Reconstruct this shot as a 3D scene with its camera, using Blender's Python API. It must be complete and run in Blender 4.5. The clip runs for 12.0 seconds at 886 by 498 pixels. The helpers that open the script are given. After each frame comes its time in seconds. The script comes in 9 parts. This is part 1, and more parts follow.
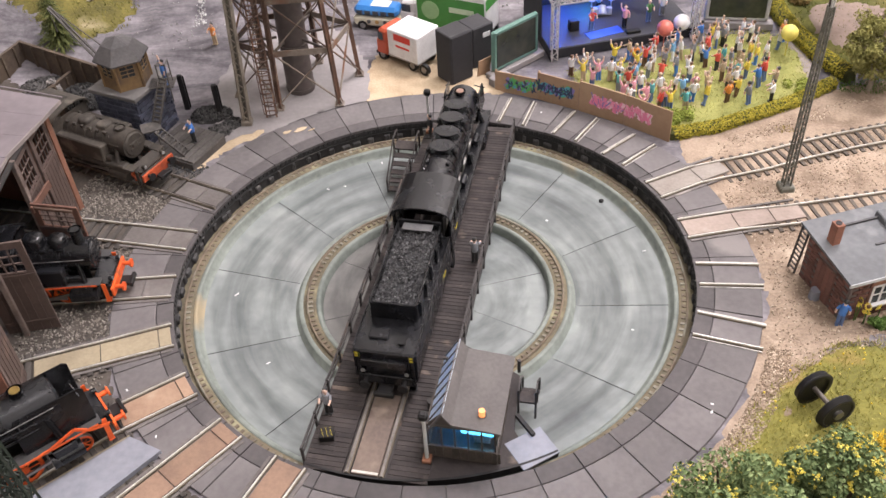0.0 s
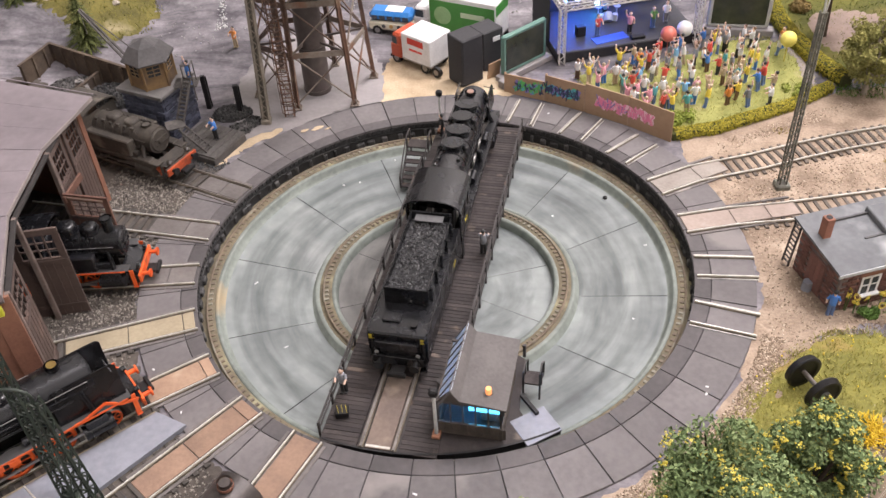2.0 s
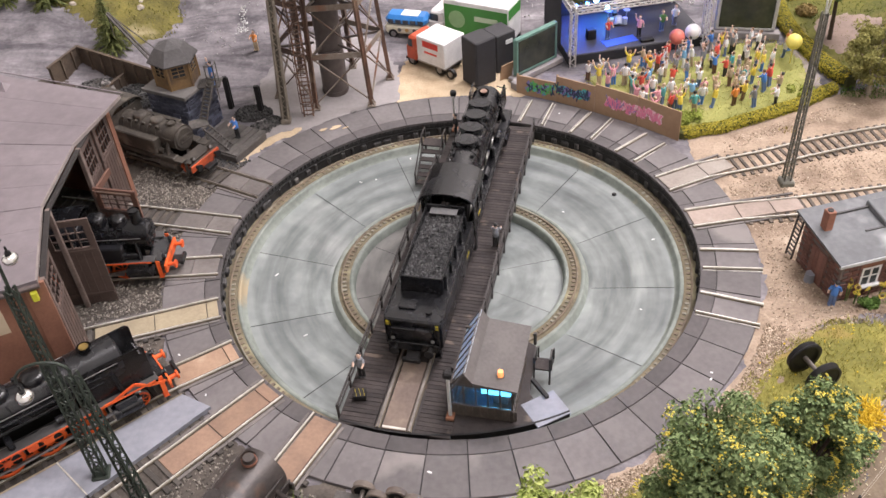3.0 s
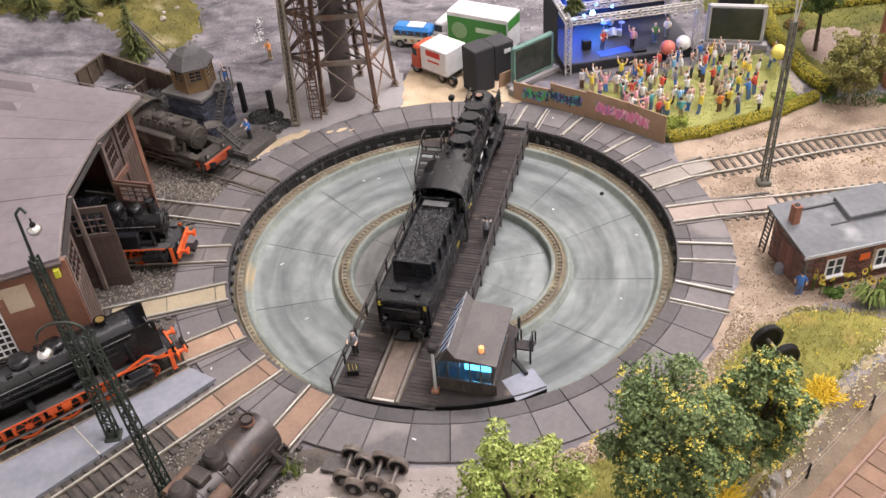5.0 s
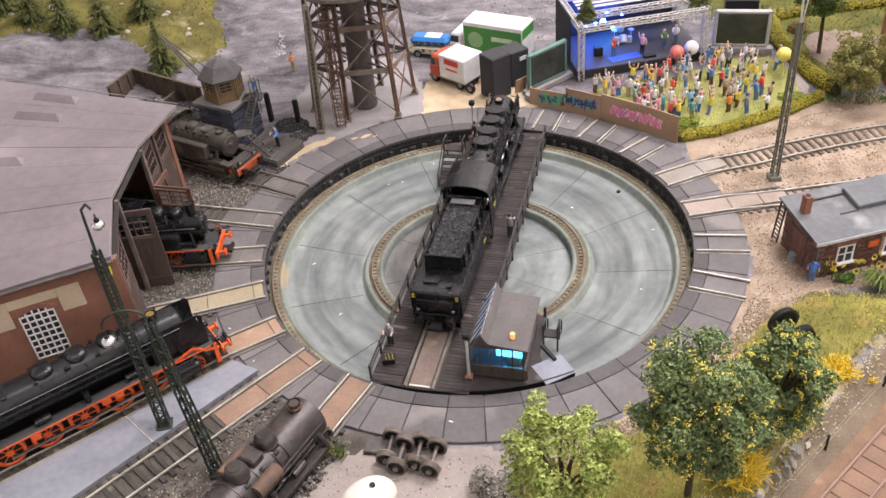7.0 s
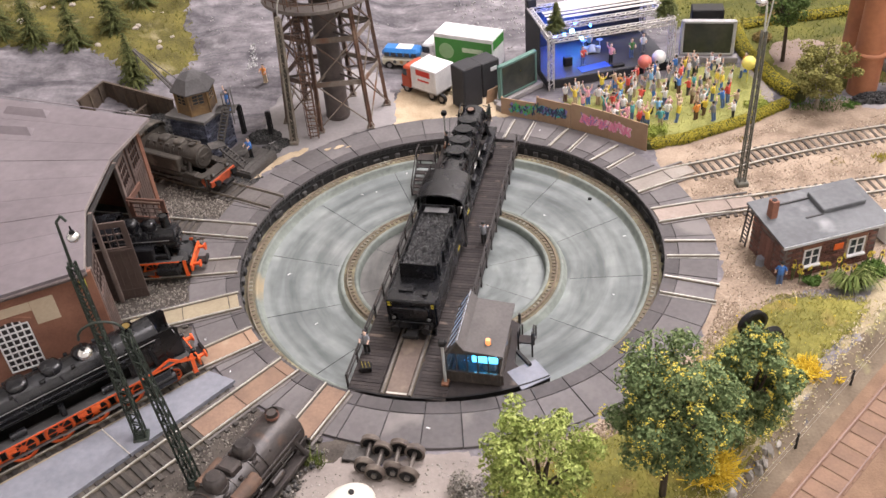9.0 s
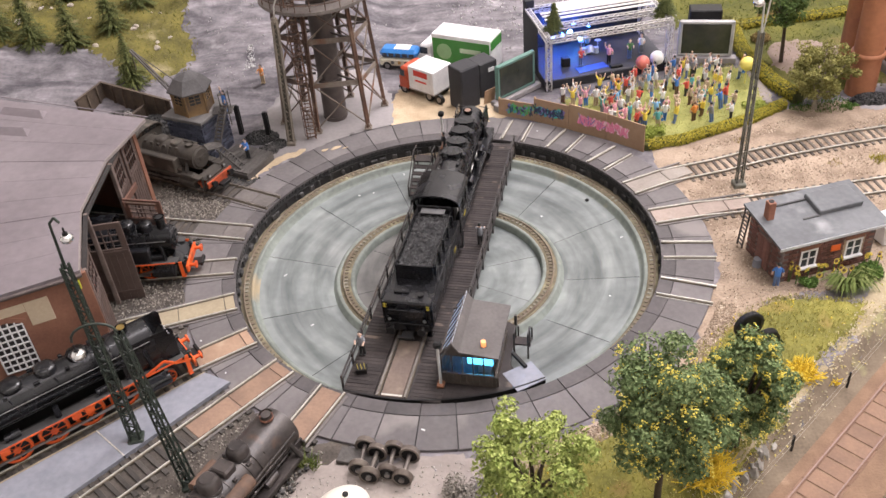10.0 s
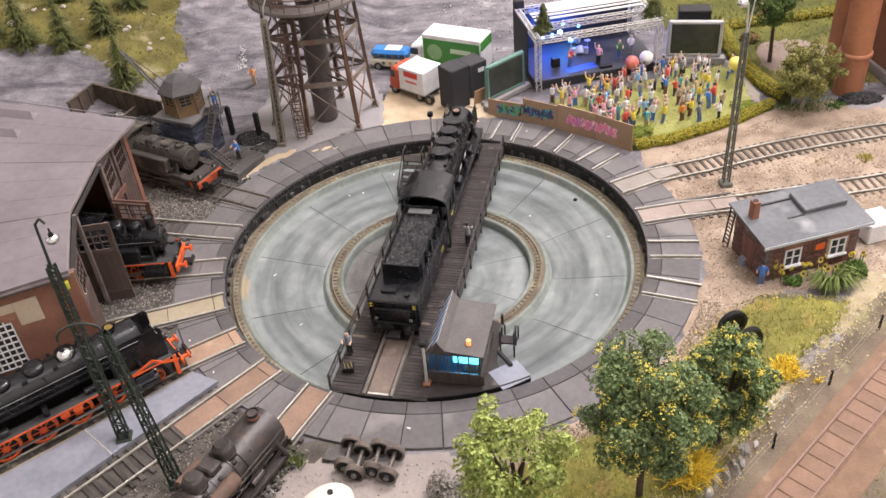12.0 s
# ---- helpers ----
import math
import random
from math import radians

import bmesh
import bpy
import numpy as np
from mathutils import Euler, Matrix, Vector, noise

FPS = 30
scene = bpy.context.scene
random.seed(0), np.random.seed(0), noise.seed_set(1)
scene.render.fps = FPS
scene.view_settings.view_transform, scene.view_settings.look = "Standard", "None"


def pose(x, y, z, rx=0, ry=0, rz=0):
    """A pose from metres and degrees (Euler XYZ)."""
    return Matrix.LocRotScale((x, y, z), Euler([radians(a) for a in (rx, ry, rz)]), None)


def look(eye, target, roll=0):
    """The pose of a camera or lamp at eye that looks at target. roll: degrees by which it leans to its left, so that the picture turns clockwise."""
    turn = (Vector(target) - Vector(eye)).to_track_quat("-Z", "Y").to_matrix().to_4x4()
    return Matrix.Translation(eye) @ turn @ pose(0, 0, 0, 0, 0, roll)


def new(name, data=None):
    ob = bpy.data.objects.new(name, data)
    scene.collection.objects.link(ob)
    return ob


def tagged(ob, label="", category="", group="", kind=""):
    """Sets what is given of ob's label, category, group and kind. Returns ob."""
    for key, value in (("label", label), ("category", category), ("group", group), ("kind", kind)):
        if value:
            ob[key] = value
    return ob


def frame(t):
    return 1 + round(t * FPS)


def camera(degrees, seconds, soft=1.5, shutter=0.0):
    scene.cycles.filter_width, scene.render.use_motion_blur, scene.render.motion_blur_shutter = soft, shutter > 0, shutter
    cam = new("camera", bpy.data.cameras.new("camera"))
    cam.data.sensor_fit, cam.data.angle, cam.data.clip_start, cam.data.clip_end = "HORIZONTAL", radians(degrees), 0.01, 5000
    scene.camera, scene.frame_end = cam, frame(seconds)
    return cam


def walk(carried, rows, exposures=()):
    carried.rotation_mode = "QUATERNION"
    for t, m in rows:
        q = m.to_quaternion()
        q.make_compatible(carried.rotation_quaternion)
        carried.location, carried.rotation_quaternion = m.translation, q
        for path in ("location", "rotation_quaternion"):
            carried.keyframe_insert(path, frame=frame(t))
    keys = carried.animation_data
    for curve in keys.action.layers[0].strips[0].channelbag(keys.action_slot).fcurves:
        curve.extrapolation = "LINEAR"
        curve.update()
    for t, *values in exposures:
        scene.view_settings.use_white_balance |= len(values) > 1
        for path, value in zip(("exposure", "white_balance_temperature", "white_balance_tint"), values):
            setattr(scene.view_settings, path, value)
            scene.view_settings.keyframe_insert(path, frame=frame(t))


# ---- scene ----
cam = camera(51.9, 12.0)
PATH = [
    (0.0, 0.0043, -0.3993, 0.3738, -0.199, -41.895, -3.792),
    (0.5, 0.0055, -0.4036, 0.3734, -0.064, -41.698, -3.852),
    (1.0, 0.0049, -0.4091, 0.3769, 0.023, -41.694, -3.839),
    (1.5, 0.0043, -0.4170, 0.3806, 0.250, -41.558, -3.823),
    (2.0, 0.0030, -0.4273, 0.3840, 0.524, -41.268, -3.778),
    (2.5, 0.0022, -0.4384, 0.3859, 1.006, -40.885, -3.949),
    (3.0, 0.0018, -0.4500, 0.3892, 1.528, -40.591, -4.276),
    (5.0, 0.0226, -0.4939, 0.3983, 3.334, -39.150, -4.774),
    (5.5, 0.0240, -0.5054, 0.4009, 3.778, -38.831, -4.878),
    (6.0, 0.0173, -0.5164, 0.4042, 4.067, -38.606, -5.090),
    (6.5, 0.0106, -0.5234, 0.4058, 4.142, -38.306, -5.590),
    (7.0, 0.0056, -0.5255, 0.4062, 3.371, -38.050, -5.829),
    (9.0, 0.0041, -0.5312, 0.4081, 1.091, -37.504, -5.185),
    (9.5, 0.0053, -0.5311, 0.4078, 1.093, -37.468, -5.119),
    (10.0, 0.0079, -0.5298, 0.4078, 1.213, -37.497, -5.231),
    (10.5, 0.0100, -0.5293, 0.4080, 1.237, -37.505, -5.355),
    (11.0, 0.0125, -0.5300, 0.4097, 1.229, -37.588, -5.443),
    (11.5, 0.0148, -0.5324, 0.4095, 1.186, -37.518, -5.430),
    (12.0, 0.0168, -0.5334, 0.4097, 1.219, -37.521, -5.365),
]
walk(cam, [(t, look((x, y, z), (x - math.sin(radians(yaw)) * math.cos(radians(tip)), y + math.cos(radians(yaw)) * math.cos(radians(tip)), z + math.sin(radians(tip))), lean))
           for t, x, y, z, yaw, tip, lean in PATH])

# ---- light: an exhibition hall lit by ceiling panels ----
world = bpy.data.worlds.new("hall_air")
scene.world = world
world.use_nodes = True
world.node_tree.nodes["Background"].inputs[0].default_value = (1.0, 0.98, 0.95, 1)
world.node_tree.nodes["Background"].inputs[1].default_value = 0.25
scene.view_settings.exposure = 0.0


def ceiling_lamp(x, y, z, sx, sy, watts, tint=(0.985, 0.905, 0.94)):
    data = bpy.data.lights.new("ceiling_panel_light", "AREA")
    data.shape, data.size, data.size_y, data.energy, data.color = "RECTANGLE", sx, sy, watts, tint
    ob = new("ceiling_panel_light", data)
    ob.matrix_world = look((x, y, z), (x, y, 0))
    return ob


for lx, ly, watts in ((0.72, -0.2, 24.3), (0.78, 0.7, 43.5), (-0.65, 0.35, 0.6), (-0.1, -0.8, 4.0)):
    ceiling_lamp(lx, ly, 1.76, 0.9, 0.28, watts)

# ---- geometry in millimetres ----
MM = 0.001


class Geo:
    """Collects corners and faces in millimetres; at: a pose that the next shapes are set down by."""

    def __init__(self, at=None):
        self.v, self.f, self.s, self.m, self.at, self.slot = [], [], [], [], at, 0

    def add(self, pts, faces, smooth=False):
        k = len(self.v)
        self.v += [tuple(self.at @ Vector(p)) if self.at else tuple(p) for p in pts]
        for face in faces:
            self.f.append([i + k for i in face])
            self.s.append(smooth)
            self.m.append(self.slot)
        return self

    def box(self, cx, cy, z0, sx, sy, sz, bevel=0.0, rz=0.0):
        """A box that stands on z0, with chamfered edges."""
        m = pose(cx, cy, z0 + sz / 2, 0, 0, rz)
        a, b, c, e = sx / 2, sy / 2, sz / 2, min(bevel, sx * 0.45, sy * 0.45, sz * 0.45)
        if e <= 0:
            pts = [(x, y, z) for z in (-c, c) for y in (-b, b) for x in (-a, a)]
            faces = [(0, 2, 3, 1), (4, 5, 7, 6), (0, 1, 5, 4), (2, 6, 7, 3), (0, 4, 6, 2), (1, 3, 7, 5)]
        else:
            pts, ring = [], ((-1, -1), (1, -1), (1, 1), (-1, 1))
            for z, inset in ((-c, e), (-c + e, 0), (c - e, 0), (c, e)):
                for sx_, sy_ in ring:
                    if inset:
                        pts += [(sx_ * (a - e), sy_ * (b - e), z)] * 2
                    elif sx_ * sy_ > 0:
                        pts += [(sx_ * a, sy_ * (b - e), z), (sx_ * (a - e), sy_ * b, z)]
                    else:
                        pts += [(sx_ * (a - e), sy_ * b, z), (sx_ * a, sy_ * (b - e), z)]
            faces = [tuple(reversed(range(0, 8, 2))), tuple(range(24, 32, 2))]
            for lay in range(3):
                for i in range(8):
                    p, q = lay * 8 + i, lay * 8 + (i + 1) % 8
                    if lay == 0 and i % 2 == 0:
                        faces.append((p, q + 8, p + 8))
                    elif lay == 2 and i % 2 == 0:
                        faces.append((p, q, p + 8))
                    else:
                        faces.append((p, q, q + 8, p + 8))
        return self.add([tuple(m @ Vector(p)) for p in pts], faces)

    def tube(self, p0, p1, r0, r1=None, n=10, caps=True, smooth=True):
        r1 = r0 if r1 is None else r1
        p0, p1 = Vector(p0), Vector(p1)
        q = (p1 - p0).to_track_quat("Z", "Y")
        pts = []
        for p, r in ((p0, r0), (p1, r1)):
            pts += [p + q @ Vector((r * math.cos(2 * math.pi * i / n), r * math.sin(2 * math.pi * i / n), 0)) for i in range(n)]
        self.add(pts, [(i, (i + 1) % n, n + (i + 1) % n, n + i) for i in range(n)], smooth)
        if caps:
            self.add(pts[:n], [tuple(reversed(range(n)))])
            self.add(pts[n:], [tuple(range(n))])
        return self

    def pipe(self, path, r, n=6):
        """One bent tube through the points."""
        path = [Vector(p) for p in path]
        pts = []
        for i, p in enumerate(path):
            q = (path[min(i + 1, len(path) - 1)] - path[max(i - 1, 0)]).to_track_quat("Z", "Y")
            pts += [p + q @ Vector((r * math.cos(2 * math.pi * k / n), r * math.sin(2 * math.pi * k / n), 0)) for k in range(n)]
        faces = [(j * n + k, j * n + (k + 1) % n, (j + 1) * n + (k + 1) % n, (j + 1) * n + k) for j in range(len(path) - 1) for k in range(n)]
        return self.add(pts, faces + [tuple(reversed(range(n))), tuple(range((len(path) - 1) * n, len(path) * n))], True)

    def bar(self, p0, p1, w, h=None):
        """A square bar between two points."""
        h = w if h is None else h
        p0, p1 = Vector(p0), Vector(p1)
        q = (p1 - p0).to_track_quat("Z", "Y")
        pts = [p + q @ Vector((sx * w / 2, sy * h / 2, 0)) for p in (p0, p1) for sx, sy in ((-1, -1), (1, -1), (1, 1), (-1, 1))]
        return self.add(pts, [(3, 2, 1, 0), (4, 5, 6, 7), (0, 1, 5, 4), (1, 2, 6, 5), (2, 3, 7, 6), (3, 0, 4, 7)])

    def ball(self, c, r, n=10, rings=6, sz=1.0, sx=1.0, sy=1.0):
        pts = [(c[0], c[1], c[2] - r * sz)]
        for j in range(1, rings):
            a = math.pi * j / rings
            pts += [(c[0] + sx * r * math.sin(a) * math.cos(2 * math.pi * i / n), c[1] + sy * r * math.sin(a) * math.sin(2 * math.pi * i / n), c[2] - sz * r * math.cos(a)) for i in range(n)]
        pts.append((c[0], c[1], c[2] + r * sz))
        top = len(pts) - 1
        faces = [(0, 1 + (i + 1) % n, 1 + i) for i in range(n)]
        for j in range(rings - 2):
            k = 1 + j * n
            faces += [(k + i, k + (i + 1) % n, k + n + (i + 1) % n, k + n + i) for i in range(n)]
        k = 1 + (rings - 2) * n
        faces += [(k + i, k + (i + 1) % n, top) for i in range(n)]
        return self.add(pts, faces, True)

    def slab(self, outline, z0, z1):
        """A flat plate with the outline (counter-clockwise), from z0 to z1."""
        n = len(outline)
        pts = [(x, y, z0) for x, y in outline] + [(x, y, z1) for x, y in outline]
        return self.add(pts, [tuple(reversed(range(n))), tuple(range(n, 2 * n))] + [(i, (i + 1) % n, n + (i + 1) % n, n + i) for i in range(n)])

    def sweep(self, profile, n=96, a0=0.0, a1=360.0, smooth=True):
        """Turns a profile of (radius, height), going outward to inward over the top, about the z axis."""
        whole = abs(a1 - a0 - 360) < 1e-6
        count = n if whole else n + 1
        k = len(profile)
        pts = []
        for i in range(count):
            a = radians(a0 + (a1 - a0) * i / n)
            pts += [(r * math.cos(a), r * math.sin(a), z) for r, z in profile]
        faces = []
        for i in range(n):
            p, q = i * k, ((i + 1) % count) * k
            faces += [(p + j, q + j, q + j + 1, p + j + 1) for j in range(k - 1)]
        return self.add(pts, faces, smooth)

    def mesh(self, name, mats):
        me = bpy.data.meshes.new(name)
        me.from_pydata([(x * MM, y * MM, z * MM) for x, y, z in self.v], [], self.f)
        me.polygons.foreach_set("use_smooth", self.s)
        me.polygons.foreach_set("material_index", self.m)
        for m in mats if isinstance(mats, (list, tuple)) else [mats]:
            me.materials.append(m)
        me.update()
        return me


def part(name, geo, mat, parent=None, label=""):
    """One mesh object under a thing or a part."""
    ob = new(name, geo.mesh(name, mat) if isinstance(geo, Geo) else geo)
    ob.parent = parent
    if label:
        tagged(ob, label)
    return ob


def thing(name, x, y, z, rz, label, category, group=""):
    """The Empty at a thing's base, in millimetres and degrees."""
    ob = new(name)
    ob.matrix_basis = pose(x * MM, y * MM, z * MM, 0, 0, rz)
    ob.empty_display_size = 0.01
    return tagged(ob, label, category, group)


def setdown(ob, x, y, z, rz=0.0):
    ob.matrix_basis = pose(x * MM, y * MM, z * MM, 0, 0, rz)
    return ob


def polar(r, deg):
    return r * math.cos(radians(deg)), r * math.sin(radians(deg))


# ---- materials ----
def surface(name, colour, second=None, rough=0.6, metal=0.0, grain=120.0, bump=0.3, fine=6.0, wear=None, wear_amount=0.0, gloss=0.5, vary=0.0, apart=True):
    """Two scales of noise between two colours, a third colour in worn patches, bump, and a change from piece to piece."""
    m = bpy.data.materials.new(name)
    m.use_nodes = True
    t = m.node_tree
    n, l = t.nodes, t.links
    bsdf = n["Principled BSDF"]
    second = second or tuple(c * 0.6 for c in colour)
    co = n.new("ShaderNodeTexCoord")
    info = n.new("ShaderNodeObjectInfo")
    shift = n.new("ShaderNodeVectorMath")
    shift.operation = "MULTIPLY_ADD"
    l.new(info.outputs["Random"], shift.inputs[0])
    shift.inputs[1].default_value = (3.1, 1.7, 2.3) if apart else (0, 0, 0)
    l.new(co.outputs["Object"], shift.inputs[2])
    big, small = n.new("ShaderNodeTexNoise"), n.new("ShaderNodeTexNoise")
    for tex, s, d in ((big, grain, 4.0), (small, grain * fine, 3.0)):
        l.new(shift.outputs[0], tex.inputs["Vector"])
        tex.inputs["Scale"].default_value, tex.inputs["Detail"].default_value = s, d
    add = n.new("ShaderNodeMath")
    add.operation = "MULTIPLY_ADD"
    l.new(small.outputs["Fac"], add.inputs[0])
    add.inputs[1].default_value = 0.5
    half = n.new("ShaderNodeMath")
    half.operation = "MULTIPLY_ADD"
    l.new(big.outputs["Fac"], half.inputs[0])
    half.inputs[1].default_value, half.inputs[2].default_value = 1.0, -0.25
    l.new(half.outputs[0], add.inputs[2])
    ramp = n.new("ShaderNodeValToRGB")
    ramp.color_ramp.elements[0].position, ramp.color_ramp.elements[1].position = 0.3, 0.72
    ramp.color_ramp.elements[0].color, ramp.color_ramp.elements[1].color = (*second, 1), (*colour, 1)
    l.new(add.outputs[0], ramp.inputs[0])
    last = ramp.outputs[0]
    if wear:
        spots = n.new("ShaderNodeTexNoise")
        l.new(shift.outputs[0], spots.inputs["Vector"])
        spots.inputs["Scale"].default_value, spots.inputs["Detail"].default_value = grain * 0.6, 7.0
        edge = n.new("ShaderNodeValToRGB")
        edge.color_ramp.elements[0].position, edge.color_ramp.elements[1].position = 0.66 - wear_amount * 0.3, 0.74 - wear_amount * 0.2
        l.new(spots.outputs["Fac"], edge.inputs[0])
        mix = n.new("ShaderNodeMixRGB")
        l.new(edge.outputs[0], mix.inputs[0])
        l.new(last, mix.inputs[1])
        mix.inputs[2].default_value = (*wear, 1)
        last = mix.outputs[0]
    if vary:
        scale = n.new("ShaderNodeMapRange")
        l.new(info.outputs["Random"], scale.inputs[0])
        scale.inputs[3].default_value, scale.inputs[4].default_value = 1 - vary, 1 + vary
        tone = n.new("ShaderNodeVectorMath")
        tone.operation = "SCALE"
        l.new(last, tone.inputs[0])
        l.new(scale.outputs[0], tone.inputs["Scale"])
        last = tone.outputs[0]
    l.new(last, bsdf.inputs["Base Color"])
    rr = n.new("ShaderNodeMapRange")
    l.new(big.outputs["Fac"], rr.inputs[0])
    rr.inputs[3].default_value, rr.inputs[4].default_value = max(0.03, rough - 0.12), min(1.0, rough + 0.12)
    l.new(rr.outputs[0], bsdf.inputs["Roughness"])
    bsdf.inputs["Metallic"].default_value = metal
    bsdf.inputs["Specular IOR Level"].default_value = gloss
    if bump:
        bp = n.new("ShaderNodeBump")
        bp.inputs["Strength"].default_value, bp.inputs["Distance"].default_value = bump, 0.0006
        l.new(add.outputs[0], bp.inputs["Height"])
        l.new(bp.outputs[0], bsdf.inputs["Normal"])
    return m


def island(name, tones, rough=0.85, gloss=0.2):
    """Each loose piece of the mesh takes one of the tones."""
    m = bpy.data.materials.new(name)
    m.use_nodes = True
    n, l = m.node_tree.nodes, m.node_tree.links
    geo, ramp = n.new("ShaderNodeNewGeometry"), n.new("ShaderNodeValToRGB")
    ramp.color_ramp.interpolation = "LINEAR"
    while len(ramp.color_ramp.elements) < len(tones):
        ramp.color_ramp.elements.new(0.5)
    for i, c in enumerate(tones):
        ramp.color_ramp.elements[i].position, ramp.color_ramp.elements[i].color = i / (len(tones) - 1), (*c, 1)
    l.new(geo.outputs["Random Per Island"], ramp.inputs[0])
    bsdf = n["Principled BSDF"]
    l.new(ramp.outputs[0], bsdf.inputs["Base Color"])
    bsdf.inputs["Roughness"].default_value, bsdf.inputs["Specular IOR Level"].default_value = rough, gloss
    return m


def paint(name, colour, rough=0.45, metal=0.0):
    return surface(name, colour, tuple(c * 0.8 for c in colour), rough, metal, 90.0, 0.06)


def glowing(name, colour, strength):
    m = bpy.data.materials.new(name)
    m.use_nodes = True
    b = m.node_tree.nodes["Principled BSDF"]
    b.inputs["Base Color"].default_value = (*colour, 1)
    b.inputs["Emission Color"].default_value, b.inputs["Emission Strength"].default_value = (*colour, 1), strength
    return m


def glazing(name, colour=(0.9, 0.95, 1.0), rough=0.05):
    m = bpy.data.materials.new(name)
    m.use_nodes = True
    b = m.node_tree.nodes["Principled BSDF"]
    b.inputs["Base Color"].default_value, b.inputs["Roughness"].default_value = (*colour, 1), rough
    b.inputs["Transmission Weight"].default_value = 1.0
    return m




def streaked(m, turn, stretch, scale, low, high, amount):
    """Long brushed streaks laid over a material's colour."""
    n, l = m.node_tree.nodes, m.node_tree.links
    co, mp, tex, ramp, mix = (n.new(k) for k in ("ShaderNodeTexCoord", "ShaderNodeMapping", "ShaderNodeTexNoise", "ShaderNodeValToRGB", "ShaderNodeMixRGB"))
    mp.inputs["Rotation"].default_value = (0, 0, radians(turn))
    mp.inputs["Scale"].default_value = (1.0, stretch, 1.0)
    l.new(co.outputs["Object"], mp.inputs["Vector"])
    l.new(mp.outputs[0], tex.inputs["Vector"])
    tex.inputs["Scale"].default_value, tex.inputs["Detail"].default_value, tex.inputs["Roughness"].default_value = scale, 9.0, 0.68
    tex.inputs["Distortion"].default_value = 0.6
    ramp.color_ramp.elements[0].position, ramp.color_ramp.elements[1].position = 0.36, 0.64
    ramp.color_ramp.elements[0].color, ramp.color_ramp.elements[1].color = (*low, 1), (*high, 1)
    l.new(tex.outputs["Fac"], ramp.inputs[0])
    bsdf = n["Principled BSDF"]
    mix.blend_type, mix.inputs[0].default_value = "MULTIPLY", amount
    l.new(bsdf.inputs["Base Color"].links[0].from_socket, mix.inputs[1])
    l.new(ramp.outputs[0], mix.inputs[2])
    l.new(mix.outputs[0], bsdf.inputs["Base Color"])
    return m


GROUND = streaked(surface("grey_rock_dust", (0.27, 0.256, 0.268), (0.15, 0.142, 0.15), 0.9, 0, 60.0, 1.0, 5.0, (0.38, 0.37, 0.375), 0.12, 0.2), 30, 3.2, 13.0, (0.42, 0.42, 0.44), (1.2, 1.18, 1.18), 1.0)
SAND = surface("sandy_scatter", (0.41, 0.325, 0.245), (0.2, 0.15, 0.11), 0.95, 0, 44.0, 1.0, 14.0, (0.47, 0.39, 0.3), 0.12, 0.1)
PALE_SAND = surface("pale_sand", (0.60, 0.49, 0.34), (0.42, 0.32, 0.21), 0.95, 0, 50.0, 0.8, 14.0, gloss=0.1)
TURF = surface("turf_base", (0.29, 0.265, 0.07), (0.14, 0.135, 0.04), 0.95, 0, 40.0, 1.0, 12.0, (0.28, 0.2, 0.075), 0.35, 0.1)
CONCRETE = surface("grey_concrete", (0.33, 0.308, 0.305), (0.255, 0.24, 0.238), 0.85, 0, 22.0, 0.35, 12.0, (0.25, 0.24, 0.24), 0.15, 0.2)
SLAB = surface("bluish_concrete", (0.29, 0.3, 0.34), (0.2, 0.21, 0.24), 0.75, 0, 25.0, 0.3, 10.0, (0.2, 0.2, 0.21), 0.1, 0.3)
TILE = surface("ring_slab", (0.172, 0.16, 0.158), (0.118, 0.109, 0.109), 0.75, 0, 30.0, 0.3, 10.0, (0.24, 0.22, 0.21), 0.05, 0.3, 0.16)
TILE_DARK = surface("ring_slab_dark", (0.115, 0.105, 0.105), (0.075, 0.07, 0.07), 0.75, 0, 30.0, 0.3, 10.0, (0.18, 0.165, 0.16), 0.05, 0.3, 0.14)
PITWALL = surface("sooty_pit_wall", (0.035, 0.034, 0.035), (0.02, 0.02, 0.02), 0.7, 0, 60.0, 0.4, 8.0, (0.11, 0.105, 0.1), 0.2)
KERB = surface("greenish_kerb", (0.235, 0.265, 0.235), (0.14, 0.16, 0.14), 0.7, 0, 30.0, 0.3, 8.0, (0.33, 0.27, 0.17), 0.2)
RACKBED = surface("rusty_ballast_ring", (0.2, 0.17, 0.115), (0.125, 0.112, 0.08), 0.9, 0, 60.0, 0.6, 8.0, (0.3, 0.28, 0.18), 0.3, 0.1)
RACK = surface("rusty_rack", (0.19, 0.148, 0.1), (0.11, 0.086, 0.06), 0.75, 0, 90.0, 0.4, 6.0, (0.23, 0.22, 0.17), 0.5)
RAIL = surface("bright_rail", (0.76, 0.745, 0.69), (0.5, 0.48, 0.42), 0.35, 0.3, 80.0, 0.05, 8.0)
RAIL_SIDE = surface("rail_side", (0.24, 0.205, 0.15), (0.13, 0.11, 0.08), 0.7, 0.3, 80.0, 0.2)
GUARD = surface("worn_guard_strip", (0.6, 0.575, 0.52), (0.3, 0.28, 0.25), 0.5, 0.2, 80.0, 0.1, 6.0, (0.2, 0.19, 0.17), 0.3)
DUSTY_SLEEPER = surface("dusty_sleeper", (0.135, 0.112, 0.09), (0.07, 0.058, 0.048), 0.9, 0, 90.0, 0.5, 8.0, (0.3, 0.24, 0.18), 0.2, vary=0.3)
